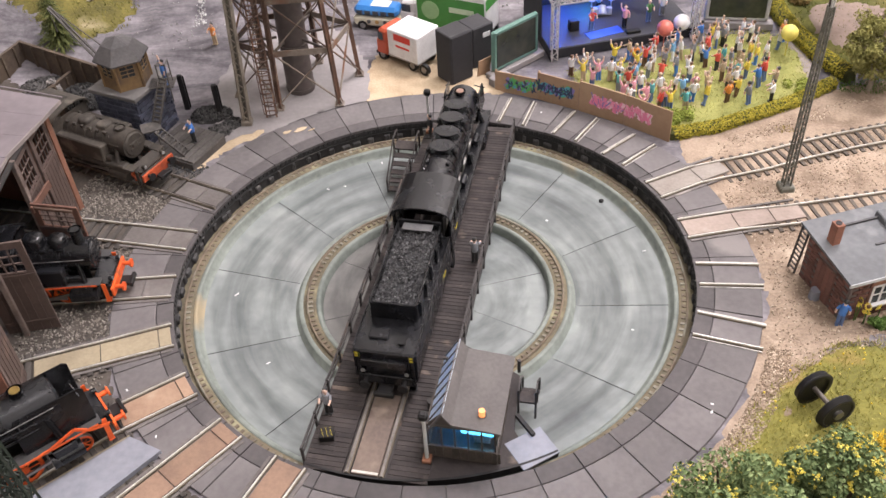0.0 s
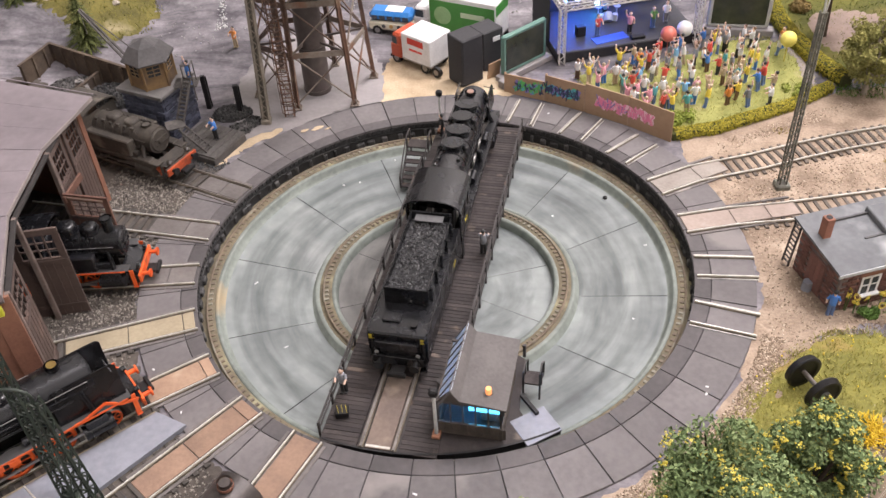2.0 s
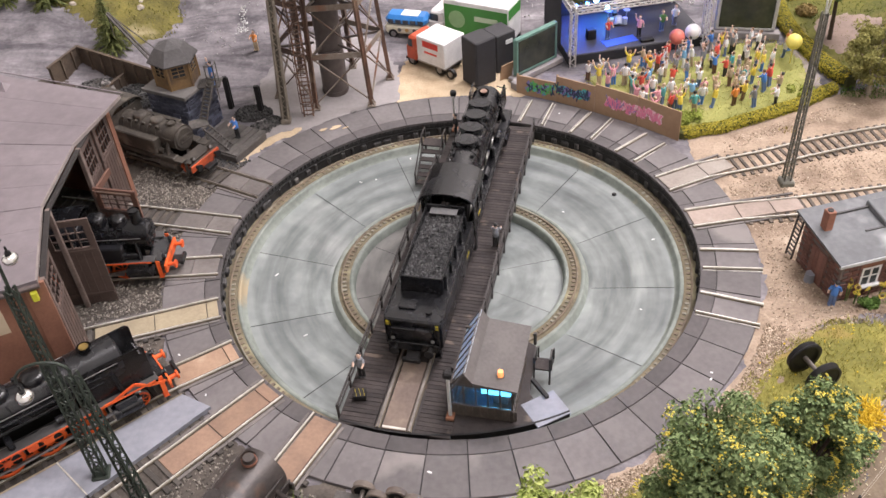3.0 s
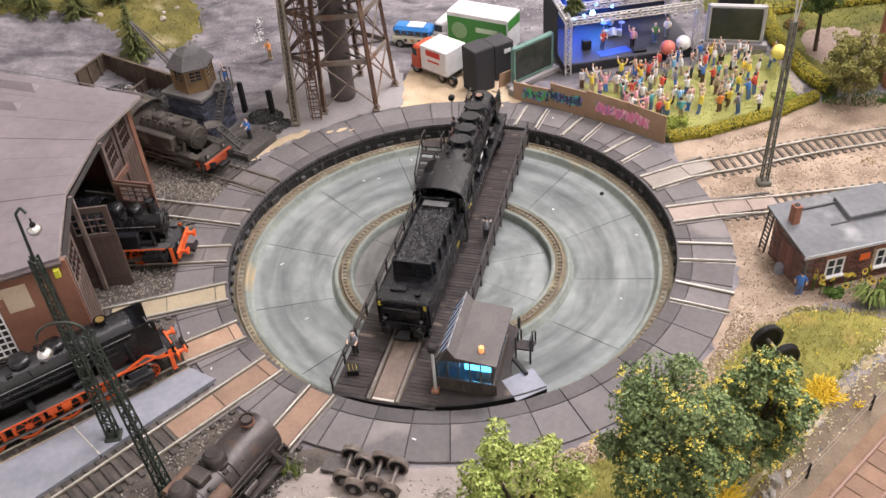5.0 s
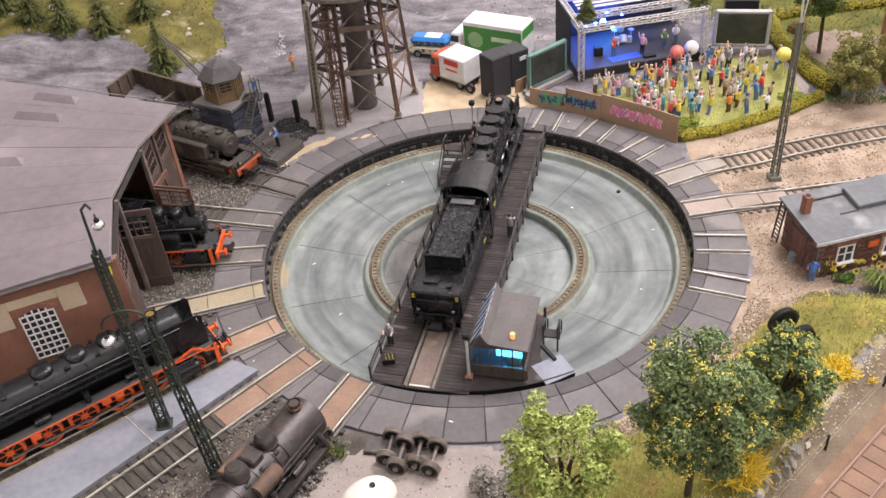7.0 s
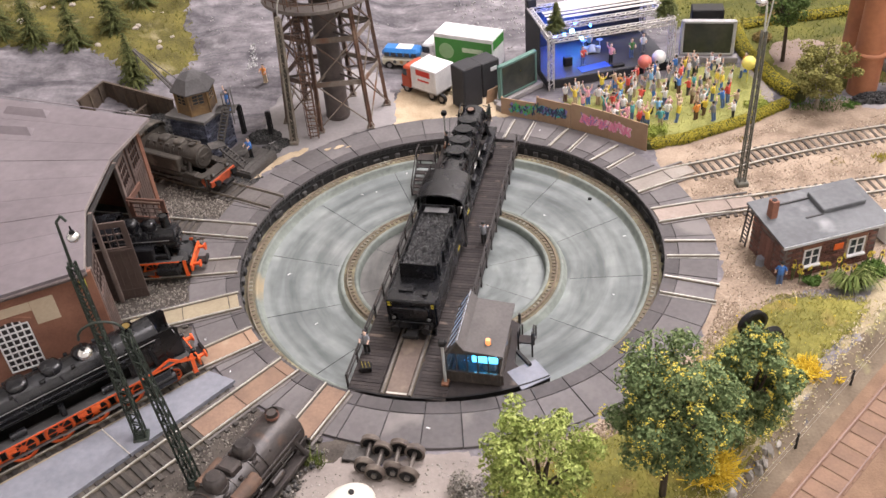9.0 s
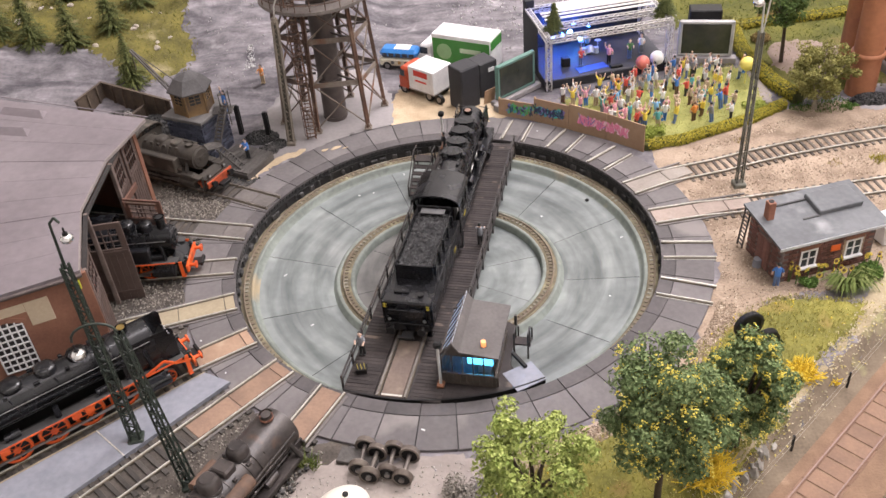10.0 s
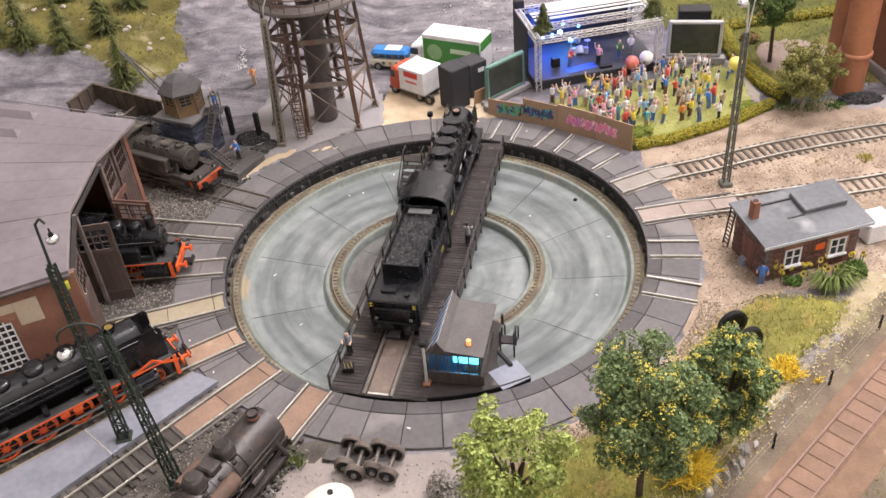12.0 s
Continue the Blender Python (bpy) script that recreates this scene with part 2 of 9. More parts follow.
SLEEPER = surface("dark_sleeper", (0.085, 0.075, 0.065), (0.045, 0.04, 0.035), 0.85, 0, 90.0, 0.5, 8.0, vary=0.25)
INFILL_GREY = surface("grey_infill_board", (0.30, 0.27, 0.235), (0.22, 0.19, 0.165), 0.8, 0, 60.0, 0.4, 8.0, vary=0.12)
INFILL_DARK = surface("sooty_infill_board", (0.165, 0.15, 0.14), (0.11, 0.098, 0.09), 0.75, 0, 60.0, 0.4, 8.0, (0.26, 0.235, 0.21), 0.08, vary=0.15)
INFILL_BROWN = surface("brown_infill_board", (0.29, 0.19, 0.13), (0.21, 0.135, 0.095), 0.8, 0, 60.0, 0.4, 8.0, (0.38, 0.3, 0.23), 0.1, vary=0.1)
INFILL_TAN = surface("tan_infill_board", (0.39, 0.265, 0.18), (0.3, 0.195, 0.13), 0.8, 0, 60.0, 0.4, 8.0, (0.5, 0.42, 0.3), 0.1, vary=0.1)
INFILL_PALE = surface("pale_pinkish_board", (0.37, 0.3, 0.255), (0.28, 0.225, 0.19), 0.8, 0, 60.0, 0.4, 8.0, (0.46, 0.42, 0.37), 0.1, vary=0.1)
INFILL_OCHRE = surface("ochre_infill_board", (0.36, 0.305, 0.205), (0.27, 0.225, 0.15), 0.8, 0, 60.0, 0.4, 8.0, vary=0.1)
DECK = surface("dark_deck_plank", (0.05, 0.041, 0.038), (0.026, 0.021, 0.02), 0.65, 0, 90.0, 0.5, 6.0, (0.16, 0.125, 0.1), 0.16, 0.35, 0.3)
GIRDER = surface("dark_girder", (0.06, 0.053, 0.05), (0.03, 0.027, 0.026), 0.6, 0.1, 90.0, 0.3, 6.0, (0.12, 0.08, 0.055), 0.15)
BLACK = surface("loco_black", (0.0115, 0.012, 0.0145), (0.005, 0.005, 0.0055), 0.26, 0, 70.0, 0.2, 8.0, (0.02, 0.02, 0.021), 0.04, 0.55)
BLACK_DULL = surface("sooty_black", (0.016, 0.015, 0.015), (0.009, 0.009, 0.009), 0.55, 0, 80.0, 0.2, 8.0, (0.026, 0.025, 0.025), 0.05, 0.35)
RED = surface("chassis_red", (0.85, 0.145, 0.022), (0.66, 0.085, 0.016), 0.5, 0, 90.0, 0.1, 6.0, (0.2, 0.05, 0.02), 0.05)
GRIME = surface("grimy_black", (0.066, 0.056, 0.044), (0.028, 0.024, 0.02), 0.7, 0, 60.0, 0.4, 8.0, (0.17, 0.15, 0.12), 0.15)
RUSTY = surface("rusty_dark_iron", (0.078, 0.066, 0.06), (0.034, 0.03, 0.029), 0.42, 0.25, 50.0, 0.35, 8.0, (0.14, 0.08, 0.05), 0.03)
STEEL = surface("dull_steel", (0.42, 0.41, 0.40), (0.28, 0.27, 0.26), 0.4, 0.9, 80.0, 0.1)
BOARDGREY = surface("dusty_running_board", (0.075, 0.073, 0.072), (0.045, 0.044, 0.044), 0.6, 0, 80.0, 0.2)
TYRE = surface("wheel_tyre_steel", (0.33, 0.32, 0.3), (0.2, 0.19, 0.18), 0.35, 0.8, 80.0, 0.1)
COAL = island("coal_lumps", [(0.018, 0.018, 0.0185), (0.065, 0.065, 0.067), (0.03, 0.03, 0.031), (0.15, 0.15, 0.153)], 0.45, 0.5)
WHITE = paint("white_paint", (0.80, 0.80, 0.80), 0.4)

# ---- the hall that closes the place ----
HALLWALL = surface("hall_wall", (0.72, 0.71, 0.68), (0.66, 0.65, 0.62), 0.9, 0, 2.0, 0.1)
HALLFLOOR = surface("hall_floor", (0.24, 0.23, 0.22), (0.18, 0.17, 0.165), 0.6, 0, 3.0, 0.1)
for nm, cx, cy, z0, sx, sy, sz, mt in (("wall_north", 0, 1330, -900, 2700, 60, 2700, HALLWALL), ("wall_south", 0, -1130, -900, 2700, 60, 2700, HALLWALL),
                                       ("wall_east", 1320, 100, -900, 60, 2400, 2700, HALLWALL), ("wall_west", -1320, 100, -900, 60, 2400, 2700, HALLWALL),
                                       ("ceiling", 0, 100, 1800, 2760, 2580, 60, HALLWALL), ("floor", 0, 100, -960, 2760, 2580, 60, HALLFLOOR)):
    tagged(part(nm, Geo().box(cx, cy, z0, sx, sy, sz), mt), "plain pale hall " + nm.split("_")[0] + " round the model layout", nm.split("_")[0], kind="structure")
tagged(part("layout_base", Geo().box(0, 255, -900, 1436, 1346, 862, 4), surface("base_board", (0.2, 0.14, 0.09), (0.15, 0.1, 0.065), 0.6, 0, 8.0, 0.1)), "plain wooden base board carrying the model layout", "base", kind="structure")

# ---- ground ----
RIM, OUT = 155.5, 191.0
PIT_AT = (-1.0, 4.0)


def step_up(a, b, t):
    t = max(0.0, min(1.0, (t - a) / (b - a)))
    return t * t * (3 - 2 * t)


def below(x, y):
    """How far a place lies beyond the retaining edge above the lower line."""
    return (x - 150) * 0.67 - (y + 232) * 0.743 + 5.5


def ground_z(x, y):
    z = noise.noise(Vector((x * 0.02, y * 0.02, 0))) * 0.9 - 1.6
    r = math.hypot(x, y)
    if x > 0 and y < -60:
        z += 9.0 * step_up(198, 236, r) * step_up(-60, -110, y) * step_up(0, 50, x) * step_up(3, -4, below(x, y))
    back = max(0.0, y - 255) + max(0.0, -x - 200) * 0.5 * step_up(120, 300, y)
    side = step_up(-30, -170, x)
    z += 0.17 * min(back, 260) * side
    rough = step_up(255, 330, y) * step_up(60, -60, x)
    z += rough * 9 * (noise.fractal(Vector((x * 0.014, y * 0.014, 3)), 0.9, 2.2, 5) + 0.1)
    return z


def ground_sheet():
    g, step = Geo(), 4.5
    nx, ny = 320, 300
    x0, y0 = -720.0, -420.0
    pts = [(x0 + i * step, y0 + j * step, ground_z(x0 + i * step, y0 + j * step)) for j in range(ny + 1) for i in range(nx + 1)]
    faces = []
    for j in range(ny):
        for i in range(nx):
            cx, cy = x0 + (i + 0.5) * step, y0 + (j + 0.5) * step
            if math.hypot(cx, cy) > 181:
                k = j * (nx + 1) + i
                faces.append((k, k + 1, k + nx + 2, k + nx + 1))
    g.add(pts, faces, True)
    return tagged(part("ground", g, GROUND), "grey dusty rock ground of the model landscape", "ground", kind="structure")


ground_sheet()


def smooth_outline(pts, per=5, rough=1.2, seed=0):
    out, n = [], len(pts)
    rnd = random.Random(seed)
    for i in range(n):
        p = [Vector(pts[(i + k) % n]) for k in (-1, 0, 1, 2)]
        for j in range(per):
            t = j / per
            q = 0.5 * (2 * p[1] + (p[2] - p[0]) * t + (2 * p[0] - 5 * p[1] + 4 * p[2] - p[3]) * t * t + (3 * p[1] - p[0] - 3 * p[2] + p[3]) * t ** 3)
            out.append((q.x + rnd.uniform(-rough, rough), q.y + rnd.uniform(-rough, rough)))
    return out


def inside(x, y, poly):
    hit, j = False, len(poly) - 1
    for i in range(len(poly)):
        (xi, yi), (xj, yj) = poly[i], poly[j]
        if (yi > y) != (yj > y) and x < (xj - xi) * (y - yi) / (yj - yi) + xi:
            hit = not hit
        j = i
    return hit


def nearest(x, y, poly):
    """The place on an outline nearest to a place outside it."""
    best = None
    for (xa, ya), (xb, yb) in zip(poly, poly[1:] + poly[:1]):
        dx, dy = xb - xa, yb - ya
        f = max(0.0, min(1.0, ((x - xa) * dx + (y - ya) * dy) / max(dx * dx + dy * dy, 1e-6)))
        px_, py_ = xa + dx * f, ya + dy * f
        d = (x - px_) ** 2 + (y - py_) ** 2
        if best is None or d < best[0]:
            best = (d, px_, py_)
    return best[1], best[2]


def cover(name, pts, lift, mat, label, category, step=4.0, hump=0.6, seed=1, rough=1.2):
    """A thin scattered layer over the ground inside an outline, thinning out at its rim."""
    poly = smooth_outline(pts, 5, rough, seed)
    xs, ys = [p[0] for p in poly], [p[1] for p in poly]
    x0, y0 = min(xs), min(ys)
    nx, ny = int((max(xs) - x0) / step) + 2, int((max(ys) - y0) / step) + 2
    rnd = random.Random(seed)
    key, pts3, faces = {}, [], []

    def corner(i, j):
        if (i, j) not in key:
            x, y = x0 + (i - 0.5) * step + rnd.uniform(-0.3, 0.3) * step, y0 + (j - 0.5) * step + rnd.uniform(-0.3, 0.3) * step
            if not inside(x, y, poly):
                x, y = nearest(x, y, poly)
            rim = math.hypot(x - PIT_AT[0], y - PIT_AT[1])
            if rim < OUT + 0.3:
                x, y = PIT_AT[0] + (x - PIT_AT[0]) * (OUT + 0.3) / rim, PIT_AT[1] + (y - PIT_AT[1]) * (OUT + 0.3) / rim
            deep = all(inside(x + a * step * 1.3, y + b * step * 1.3, poly) for a, b in ((1, 0), (-1, 0), (0, 1), (0, -1)))
            z = ground_z(x, y) + (lift if deep else -0.6) + hump * noise.noise(Vector((x * 0.12, y * 0.12, seed)))
            key[(i, j)] = len(pts3)
            pts3.append((x, y, z))
        return key[(i, j)]

    for j in range(ny):
        for i in range(nx):
            cx, cy = x0 + i * step, y0 + j * step
            if inside(cx, cy, poly) and math.hypot(cx - PIT_AT[0], cy - PIT_AT[1]) > OUT - 2.6:
                faces.append((corner(i, j), corner(i + 1, j), corner(i + 1, j + 1), corner(i, j + 1)))
    g = Geo().add(pts3, faces, True)
    return tagged(part(name, g, mat), label, category, kind="structure"), poly


# ---- the turntable pit ----
STUBS = [-7.5, -22.5, 37.5, 52.5, 67.5]


def pit_floor_material(name, colour, second, pale):
    m = surface(name, colour, second, 0.42, 0, 13.0, 0.2, 9.0, pale, 0.2, 0.5, 0.05, False)
    n, l = m.node_tree.nodes, m.node_tree.links
    # brushed stains that run round the centre
    co = n.new("ShaderNodeTexCoord")
    sep = n.new("ShaderNodeSeparateXYZ")
    l.new(co.outputs["Object"], sep.inputs[0])
    ln = n.new("ShaderNodeVectorMath")
    ln.operation = "LENGTH"
    l.new(co.outputs["Object"], ln.inputs[0])
    an = n.new("ShaderNodeVectorMath")
    an.operation = "NORMALIZE"
    l.new(co.outputs["Object"], an.inputs[0])
    mul = n.new("ShaderNodeVectorMath")
    mul.operation = "MULTIPLY_ADD"
    l.new(an.outputs[0], mul.inputs[0])
    mul.inputs[1].default_value = (0.95, 0.95, 0)
    comb = n.new("ShaderNodeCombineXYZ")
    k = n.new("ShaderNodeMath")
    k.operation = "MULTIPLY"
    l.new(ln.outputs["Value"], k.inputs[0])
    k.inputs[1].default_value = 55.0
    l.new(k.outputs[0], comb.inputs[2])
    l.new(comb.outputs[0], mul.inputs[2])
    tex = n.new("ShaderNodeTexNoise")
    l.new(mul.outputs[0], tex.inputs["Vector"])
    tex.inputs["Scale"].default_value, tex.inputs["Detail"].default_value, tex.inputs["Distortion"].default_value = 1.5, 8.0, 0.35
    ramp = n.new("ShaderNodeValToRGB")
    ramp.color_ramp.elements[0].position, ramp.color_ramp.elements[1].position = 0.33, 0.6
    ramp.color_ramp.elements[0].color, ramp.color_ramp.elements[1].color = (0.44, 0.45, 0.46, 1), (1, 1, 1, 1)
    l.new(tex.outputs["Fac"], ramp.inputs[0])
    bsdf = n["Principled BSDF"]
    old = bsdf.inputs["Base Color"].links[0].from_socket
    mix = n.new("ShaderNodeMixRGB")
    mix.blend_type, mix.inputs[0].default_value = "MULTIPLY", 1.0
    l.new(old, mix.inputs[1])
    l.new(ramp.outputs[0], mix.inputs[2])
    l.new(mix.outputs[0], bsdf.inputs["Base Color"])
    return m


PITFLOOR = pit_floor_material("mottled_pit_floor", (0.282, 0.312, 0.297), (0.176, 0.197, 0.194), (0.435, 0.457, 0.437))
# a darker tone of the pit floor, for the inner slabs on the left
INNERFLOOR = pit_floor_material("darker_inner_floor", (0.2, 0.198, 0.185), (0.115, 0.112, 0.106), (0.3, 0.3, 0.28))
PITZ = -27.0
pit = thing("turntable_pit", *PIT_AT, 0, 0, "round sunken turntable pit with mottled grey-green concrete floor", "turntable pit")
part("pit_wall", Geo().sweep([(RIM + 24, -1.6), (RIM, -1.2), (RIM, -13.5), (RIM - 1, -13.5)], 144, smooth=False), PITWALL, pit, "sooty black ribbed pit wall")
part("rack_bed", Geo().sweep([(RIM - 0.2, -13.4), (RIM - 5.0, -12.6), (RIM - 8.4, -12.6), (RIM - 9.0, -13.2)], 144), RACKBED, pit)
part("kerb", Geo().sweep([(RIM - 8.9, -14.0), (RIM - 9.2, -12.9), (RIM - 11.2, -12.9), (RIM - 11.9, -13.6), (RIM - 12.4, -17.6), (RIM - 14.5, -18.6)], 144), KERB, pit, "greenish concrete kerb")
SECTORS = 12
for s in range(SECTORS):
    a0, a1 = 360 / SECTORS * s + 18, 360 / SECTORS * (s + 1) + 18
    gap = 0.12
    part("floor_slab", Geo().sweep([(RIM - 13.0, -21.5), (RIM - 13.0, -18.4), (118.0, -21.5), (84.0, PITZ + 1.0), (84.0, PITZ - 3)], 14, a0 + gap, a1 - gap, False), PITFLOOR, pit)
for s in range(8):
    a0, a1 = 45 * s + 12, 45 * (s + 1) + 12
    # slabs on the left half take the darker tone, the rest the floor's own
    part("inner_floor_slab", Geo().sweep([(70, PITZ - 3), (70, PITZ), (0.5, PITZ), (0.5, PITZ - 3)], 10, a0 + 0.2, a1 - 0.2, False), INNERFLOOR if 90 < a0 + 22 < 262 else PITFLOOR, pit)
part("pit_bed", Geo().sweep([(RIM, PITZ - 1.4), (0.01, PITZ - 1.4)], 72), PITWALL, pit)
part("inner_kerb", Geo().sweep([(88.5, PITZ - 0.2), (87.0, PITZ + 0.6), (84.5, PITZ + 5.5), (83.8, PITZ + 6.2), (81.8, PITZ + 6.2), (81.4, PITZ + 5.4)], 120), KERB, pit)
part("inner_rack_bed", Geo().sweep([(81.5, PITZ + 5.5), (78, PITZ + 6.2), (73.5, PITZ + 5.5)], 120), RACKBED, pit)
part("inner_kerb", Geo().sweep([(73.6, PITZ + 5.4), (73.2, PITZ + 6.2), (71.4, PITZ + 6.2), (70.6, PITZ + 5.4), (69.8, PITZ - 0.2)], 120), KERB, pit)


def rack(radius, z, count, parent, name):
    g = Geo()
    for i in range(count):
        a = 360 / count * i
        x, y = polar(radius - 1.2, a)
        g.box(x, y, z, 3.6, 2.0, 0.9, 0.2, a)
    part(name, g, RACK, parent)
    part(name.replace("teeth", "rail"), Geo().sweep([(radius + 0.9, z), (radius + 0.9, z + 1.7), (radius - 0.3, z + 1.7), (radius - 0.3, z)], 144), RACK, parent)


rack(RIM - 4.6, -12.9, 200, pit, "rack_teeth")
rack(78.5, PITZ + 5.9, 120, pit, "inner_rack_teeth")
g = Geo()
rnd = random.Random(4)
for i in range(250):
    a = 360 / 250 * i
    x, y = polar(RIM - 0.1, a)
    g.box(x, y, -4.6 + rnd.uniform(-0.3, 0.2), 1.4, 1.9 + rnd.uniform(-0.4, 0.5), 2.9, 0.2, a)
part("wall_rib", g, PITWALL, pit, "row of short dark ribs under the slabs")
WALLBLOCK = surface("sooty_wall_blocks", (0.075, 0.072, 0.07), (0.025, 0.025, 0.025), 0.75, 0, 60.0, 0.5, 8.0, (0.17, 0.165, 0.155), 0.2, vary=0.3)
blocks = [Geo().box(0, 0, 0, 1.6 + 0.3 * k, 2.6 + 0.9 * k, 6.4 - 0.5 * k, 0.7).mesh("wall_block", WALLBLOCK) for k in range(5)]
for i in range(96):
    a = 360 / 96 * (i + rnd.uniform(-0.3, 0.3))
    x, y = polar(RIM - 0.5, a)
    ob = part("wall_block", blocks[rnd.randrange(5)], None, pit)
    ob.matrix_basis = pose(x * MM, y * MM, (-13.4 + rnd.uniform(-0.4, 0.8)) * MM, 0, 0, a + rnd.uniform(-6, 6))
part("wall_ledge", Geo().sweep([(RIM + 0.2, -6.2), (RIM - 0.6, -6.2), (RIM - 0.6, -7.0), (RIM + 0.2, -7.2)], 144, smooth=False), PITWALL, pit)
tagged(part("pebble", Geo(pose(115, 76, -19.6)).ball((0, 0, 1.0), 1.8, 7, 5, 0.7), BLACK_DULL), "small dark stone lying on the pit floor", "stone")


# ---- track ----
def along(pts, spacing):
    """Evenly spaced places and headings on a polyline."""
    out, carry = [], 0.0
    for (x0, y0), (x1, y1) in zip(pts, pts[1:]):
        d = math.hypot(x1 - x0, y1 - y0)
        h = math.degrees(math.atan2(y1 - y0, x1 - x0))
        s = carry
        while s < d:
            out.append((x0 + (x1 - x0) * s / d, y0 + (y1 - y0) * s / d, h))
            s += spacing
        carry = s - d
    return out


def offset_line(pts, off):
    out = []
    for i, (x, y) in enumerate(pts):
        a, b = pts[max(i - 1, 0)], pts[min(i + 1, len(pts) - 1)]
        d = Vector((b[0] - a[0], b[1] - a[1])).normalized()
        out.append((x - d.y * off, y + d.x * off))
    return out


def rail_geo(pts, off, z, width, height):
    g, line = Geo(), offset_line(pts, off)
    a, b = offset_line(line, width / 2), offset_line(line, -width / 2)
    n = len(line)
    v = [(x, y, z) for x, y in a] + [(x, y, z) for x, y in b] + [(x, y, z + height) for x, y in a] + [(x, y, z + height) for x, y in b]
    f = []
    for i in range(n - 1):
        f += [(2 * n + i, 3 * n + i, 3 * n + i + 1, 2 * n + i + 1), (i, 2 * n + i, 2 * n + i + 1, i + 1), (3 * n + i, n + i, n + i + 1, 3 * n + i + 1)]
    f += [(0, n, 3 * n, 2 * n), (2 * n - 1, n - 1, 3 * n - 1, 4 * n - 1)]
    return g.add(v, f)


SLEEPER_MESH = Geo().box(0, 0, -1.1, 3.0, 29.0, 1.5, 0.25).mesh("sleeper", SLEEPER)

HALF_BURIED = Geo().box(0, 0, -1.1, 2.6, 27.0, 1.25, 0.25).mesh("sleeper", DUSTY_SLEEPER)


def track(name, pts, label, z=0.0, sleepers=None, boards=(), head=RAIL, foot=RAIL_SIDE, step=6.6, sleeper_mesh=None, guard=False):
    """A line of track: two rails with bright heads, sleepers from a distance on, boards between the rails."""
    t = thing(name, 0, 0, 0, 0, label, "railway track", "tracks round the turntable")
    for side in (8.7, -8.7):
        rail = part("rail", rail_geo(pts, side, z + 0.0, 1.7, 0.9), foot, t)
        part("rail_head", rail_geo(pts, side, z + 0.85, 0.7, 0.85), head, rail)
        if guard:
            part("guard_strip", rail_geo(pts, side + math.copysign(2.0, side), z - 0.2, 0.55, 0.75), GUARD, rail)
    rnd = random.Random(len(pts) * 7 + int(pts[0][0]))
    for i, (x, y, h) in enumerate(along(pts, step)):
        if sleepers is not None and i * step >= sleepers:
            ob = part("sleeper", sleeper_mesh or SLEEPER_MESH, None, t)
            ob.matrix_basis = pose(x * MM, y * MM, z * MM, 0, 0, h + rnd.uniform(-1.5, 1.5))
    x0, y0 = pts[0]
    h = math.atan2(pts[1][1] - y0, pts[1][0] - x0)
    for d0, d1, mat in boards:
        m = pose(x0 + math.cos(h) * (d0 + d1) / 2, y0 + math.sin(h) * (d0 + d1) / 2, z, 0, 0, math.degrees(h))
        part("infill_board", Geo(m).box(0, 0, -0.3, d1 - d0 - 0.5, 14.2, 1.15, 0.2), mat, t)
        for side in (11.2, -11.2):
            part("edge_strip", Geo(m).box(0, side, -0.3, d1 - d0 - 0.5, 1.8, 0.9, 0.15), INFILL_DARK, t)
    return t


# ---- ring of slabs round the pit ----
ring = tagged(new("pavement"), "ring of dark grey concrete slabs round the turntable pit", "pavement", kind="structure")
ring.matrix_basis = pose(PIT_AT[0] * MM, PIT_AT[1] * MM, 0)
JOINTS = [-90 + 8 * k for k in range(8)] + [-34 + 304 / 40 * k for k in range(1, 40)]
row_mesh = {}
for key, r0, r1, mat in (("inner", RIM - 0.6, 164.6, TILE_DARK), ("outer", 165.0, OUT, TILE)):
    for wide in (8.0, 7.6):
        e = wide / 2 - (0.12 if key == "outer" else 0.1)
        g = Geo().sweep([(r1, -2.2), (r1, -0.25), (r1 - 0.3, 0), (r0 + 0.3, 0), (r0, -0.25), (r0, -2.2)], 4, -e, e, False)
        g.add([(r * math.cos(radians(a)), r * math.sin(radians(a)), z) for a in (-e, e) for r, z in ((r1, -2.2), (r1, 0), (r0, 0), (r0, -2.2))], [(0, 1, 2, 3), (7, 6, 5, 4)])
        row_mesh[key, wide] = g.mesh("slab", mat)
rnd = random.Random(11)
for i, a in enumerate(JOINTS):
    wide = 8.0 if i < 7 else 7.6
    for key in ("inner", "outer"):
        ob = part("slab", row_mesh[key, wide], None, ring)
        ob.matrix_basis = pose(0, 0, rnd.uniform(-0.12, 0.12) * MM, rnd.uniform(-0.04, 0.04), rnd.uniform(-0.04, 0.04), a + wide / 2)
part("slab_bed", Geo().sweep([(OUT - 0.5, -0.9), (RIM + 0.6, -0.9)], 144), PITWALL, ring)


def radial(deg, r0, r1, n=2):
    return [polar(r0 + (r1 - r0) * i / (n - 1), deg) for i in range(n)]




def edge_at(deg):
    """How far from the origin the slabs' inner edge lies in a direction."""
    return RIM + 0.4 + PIT_AT[0] * math.cos(radians(deg)) + PIT_AT[1] * math.sin(radians(deg))


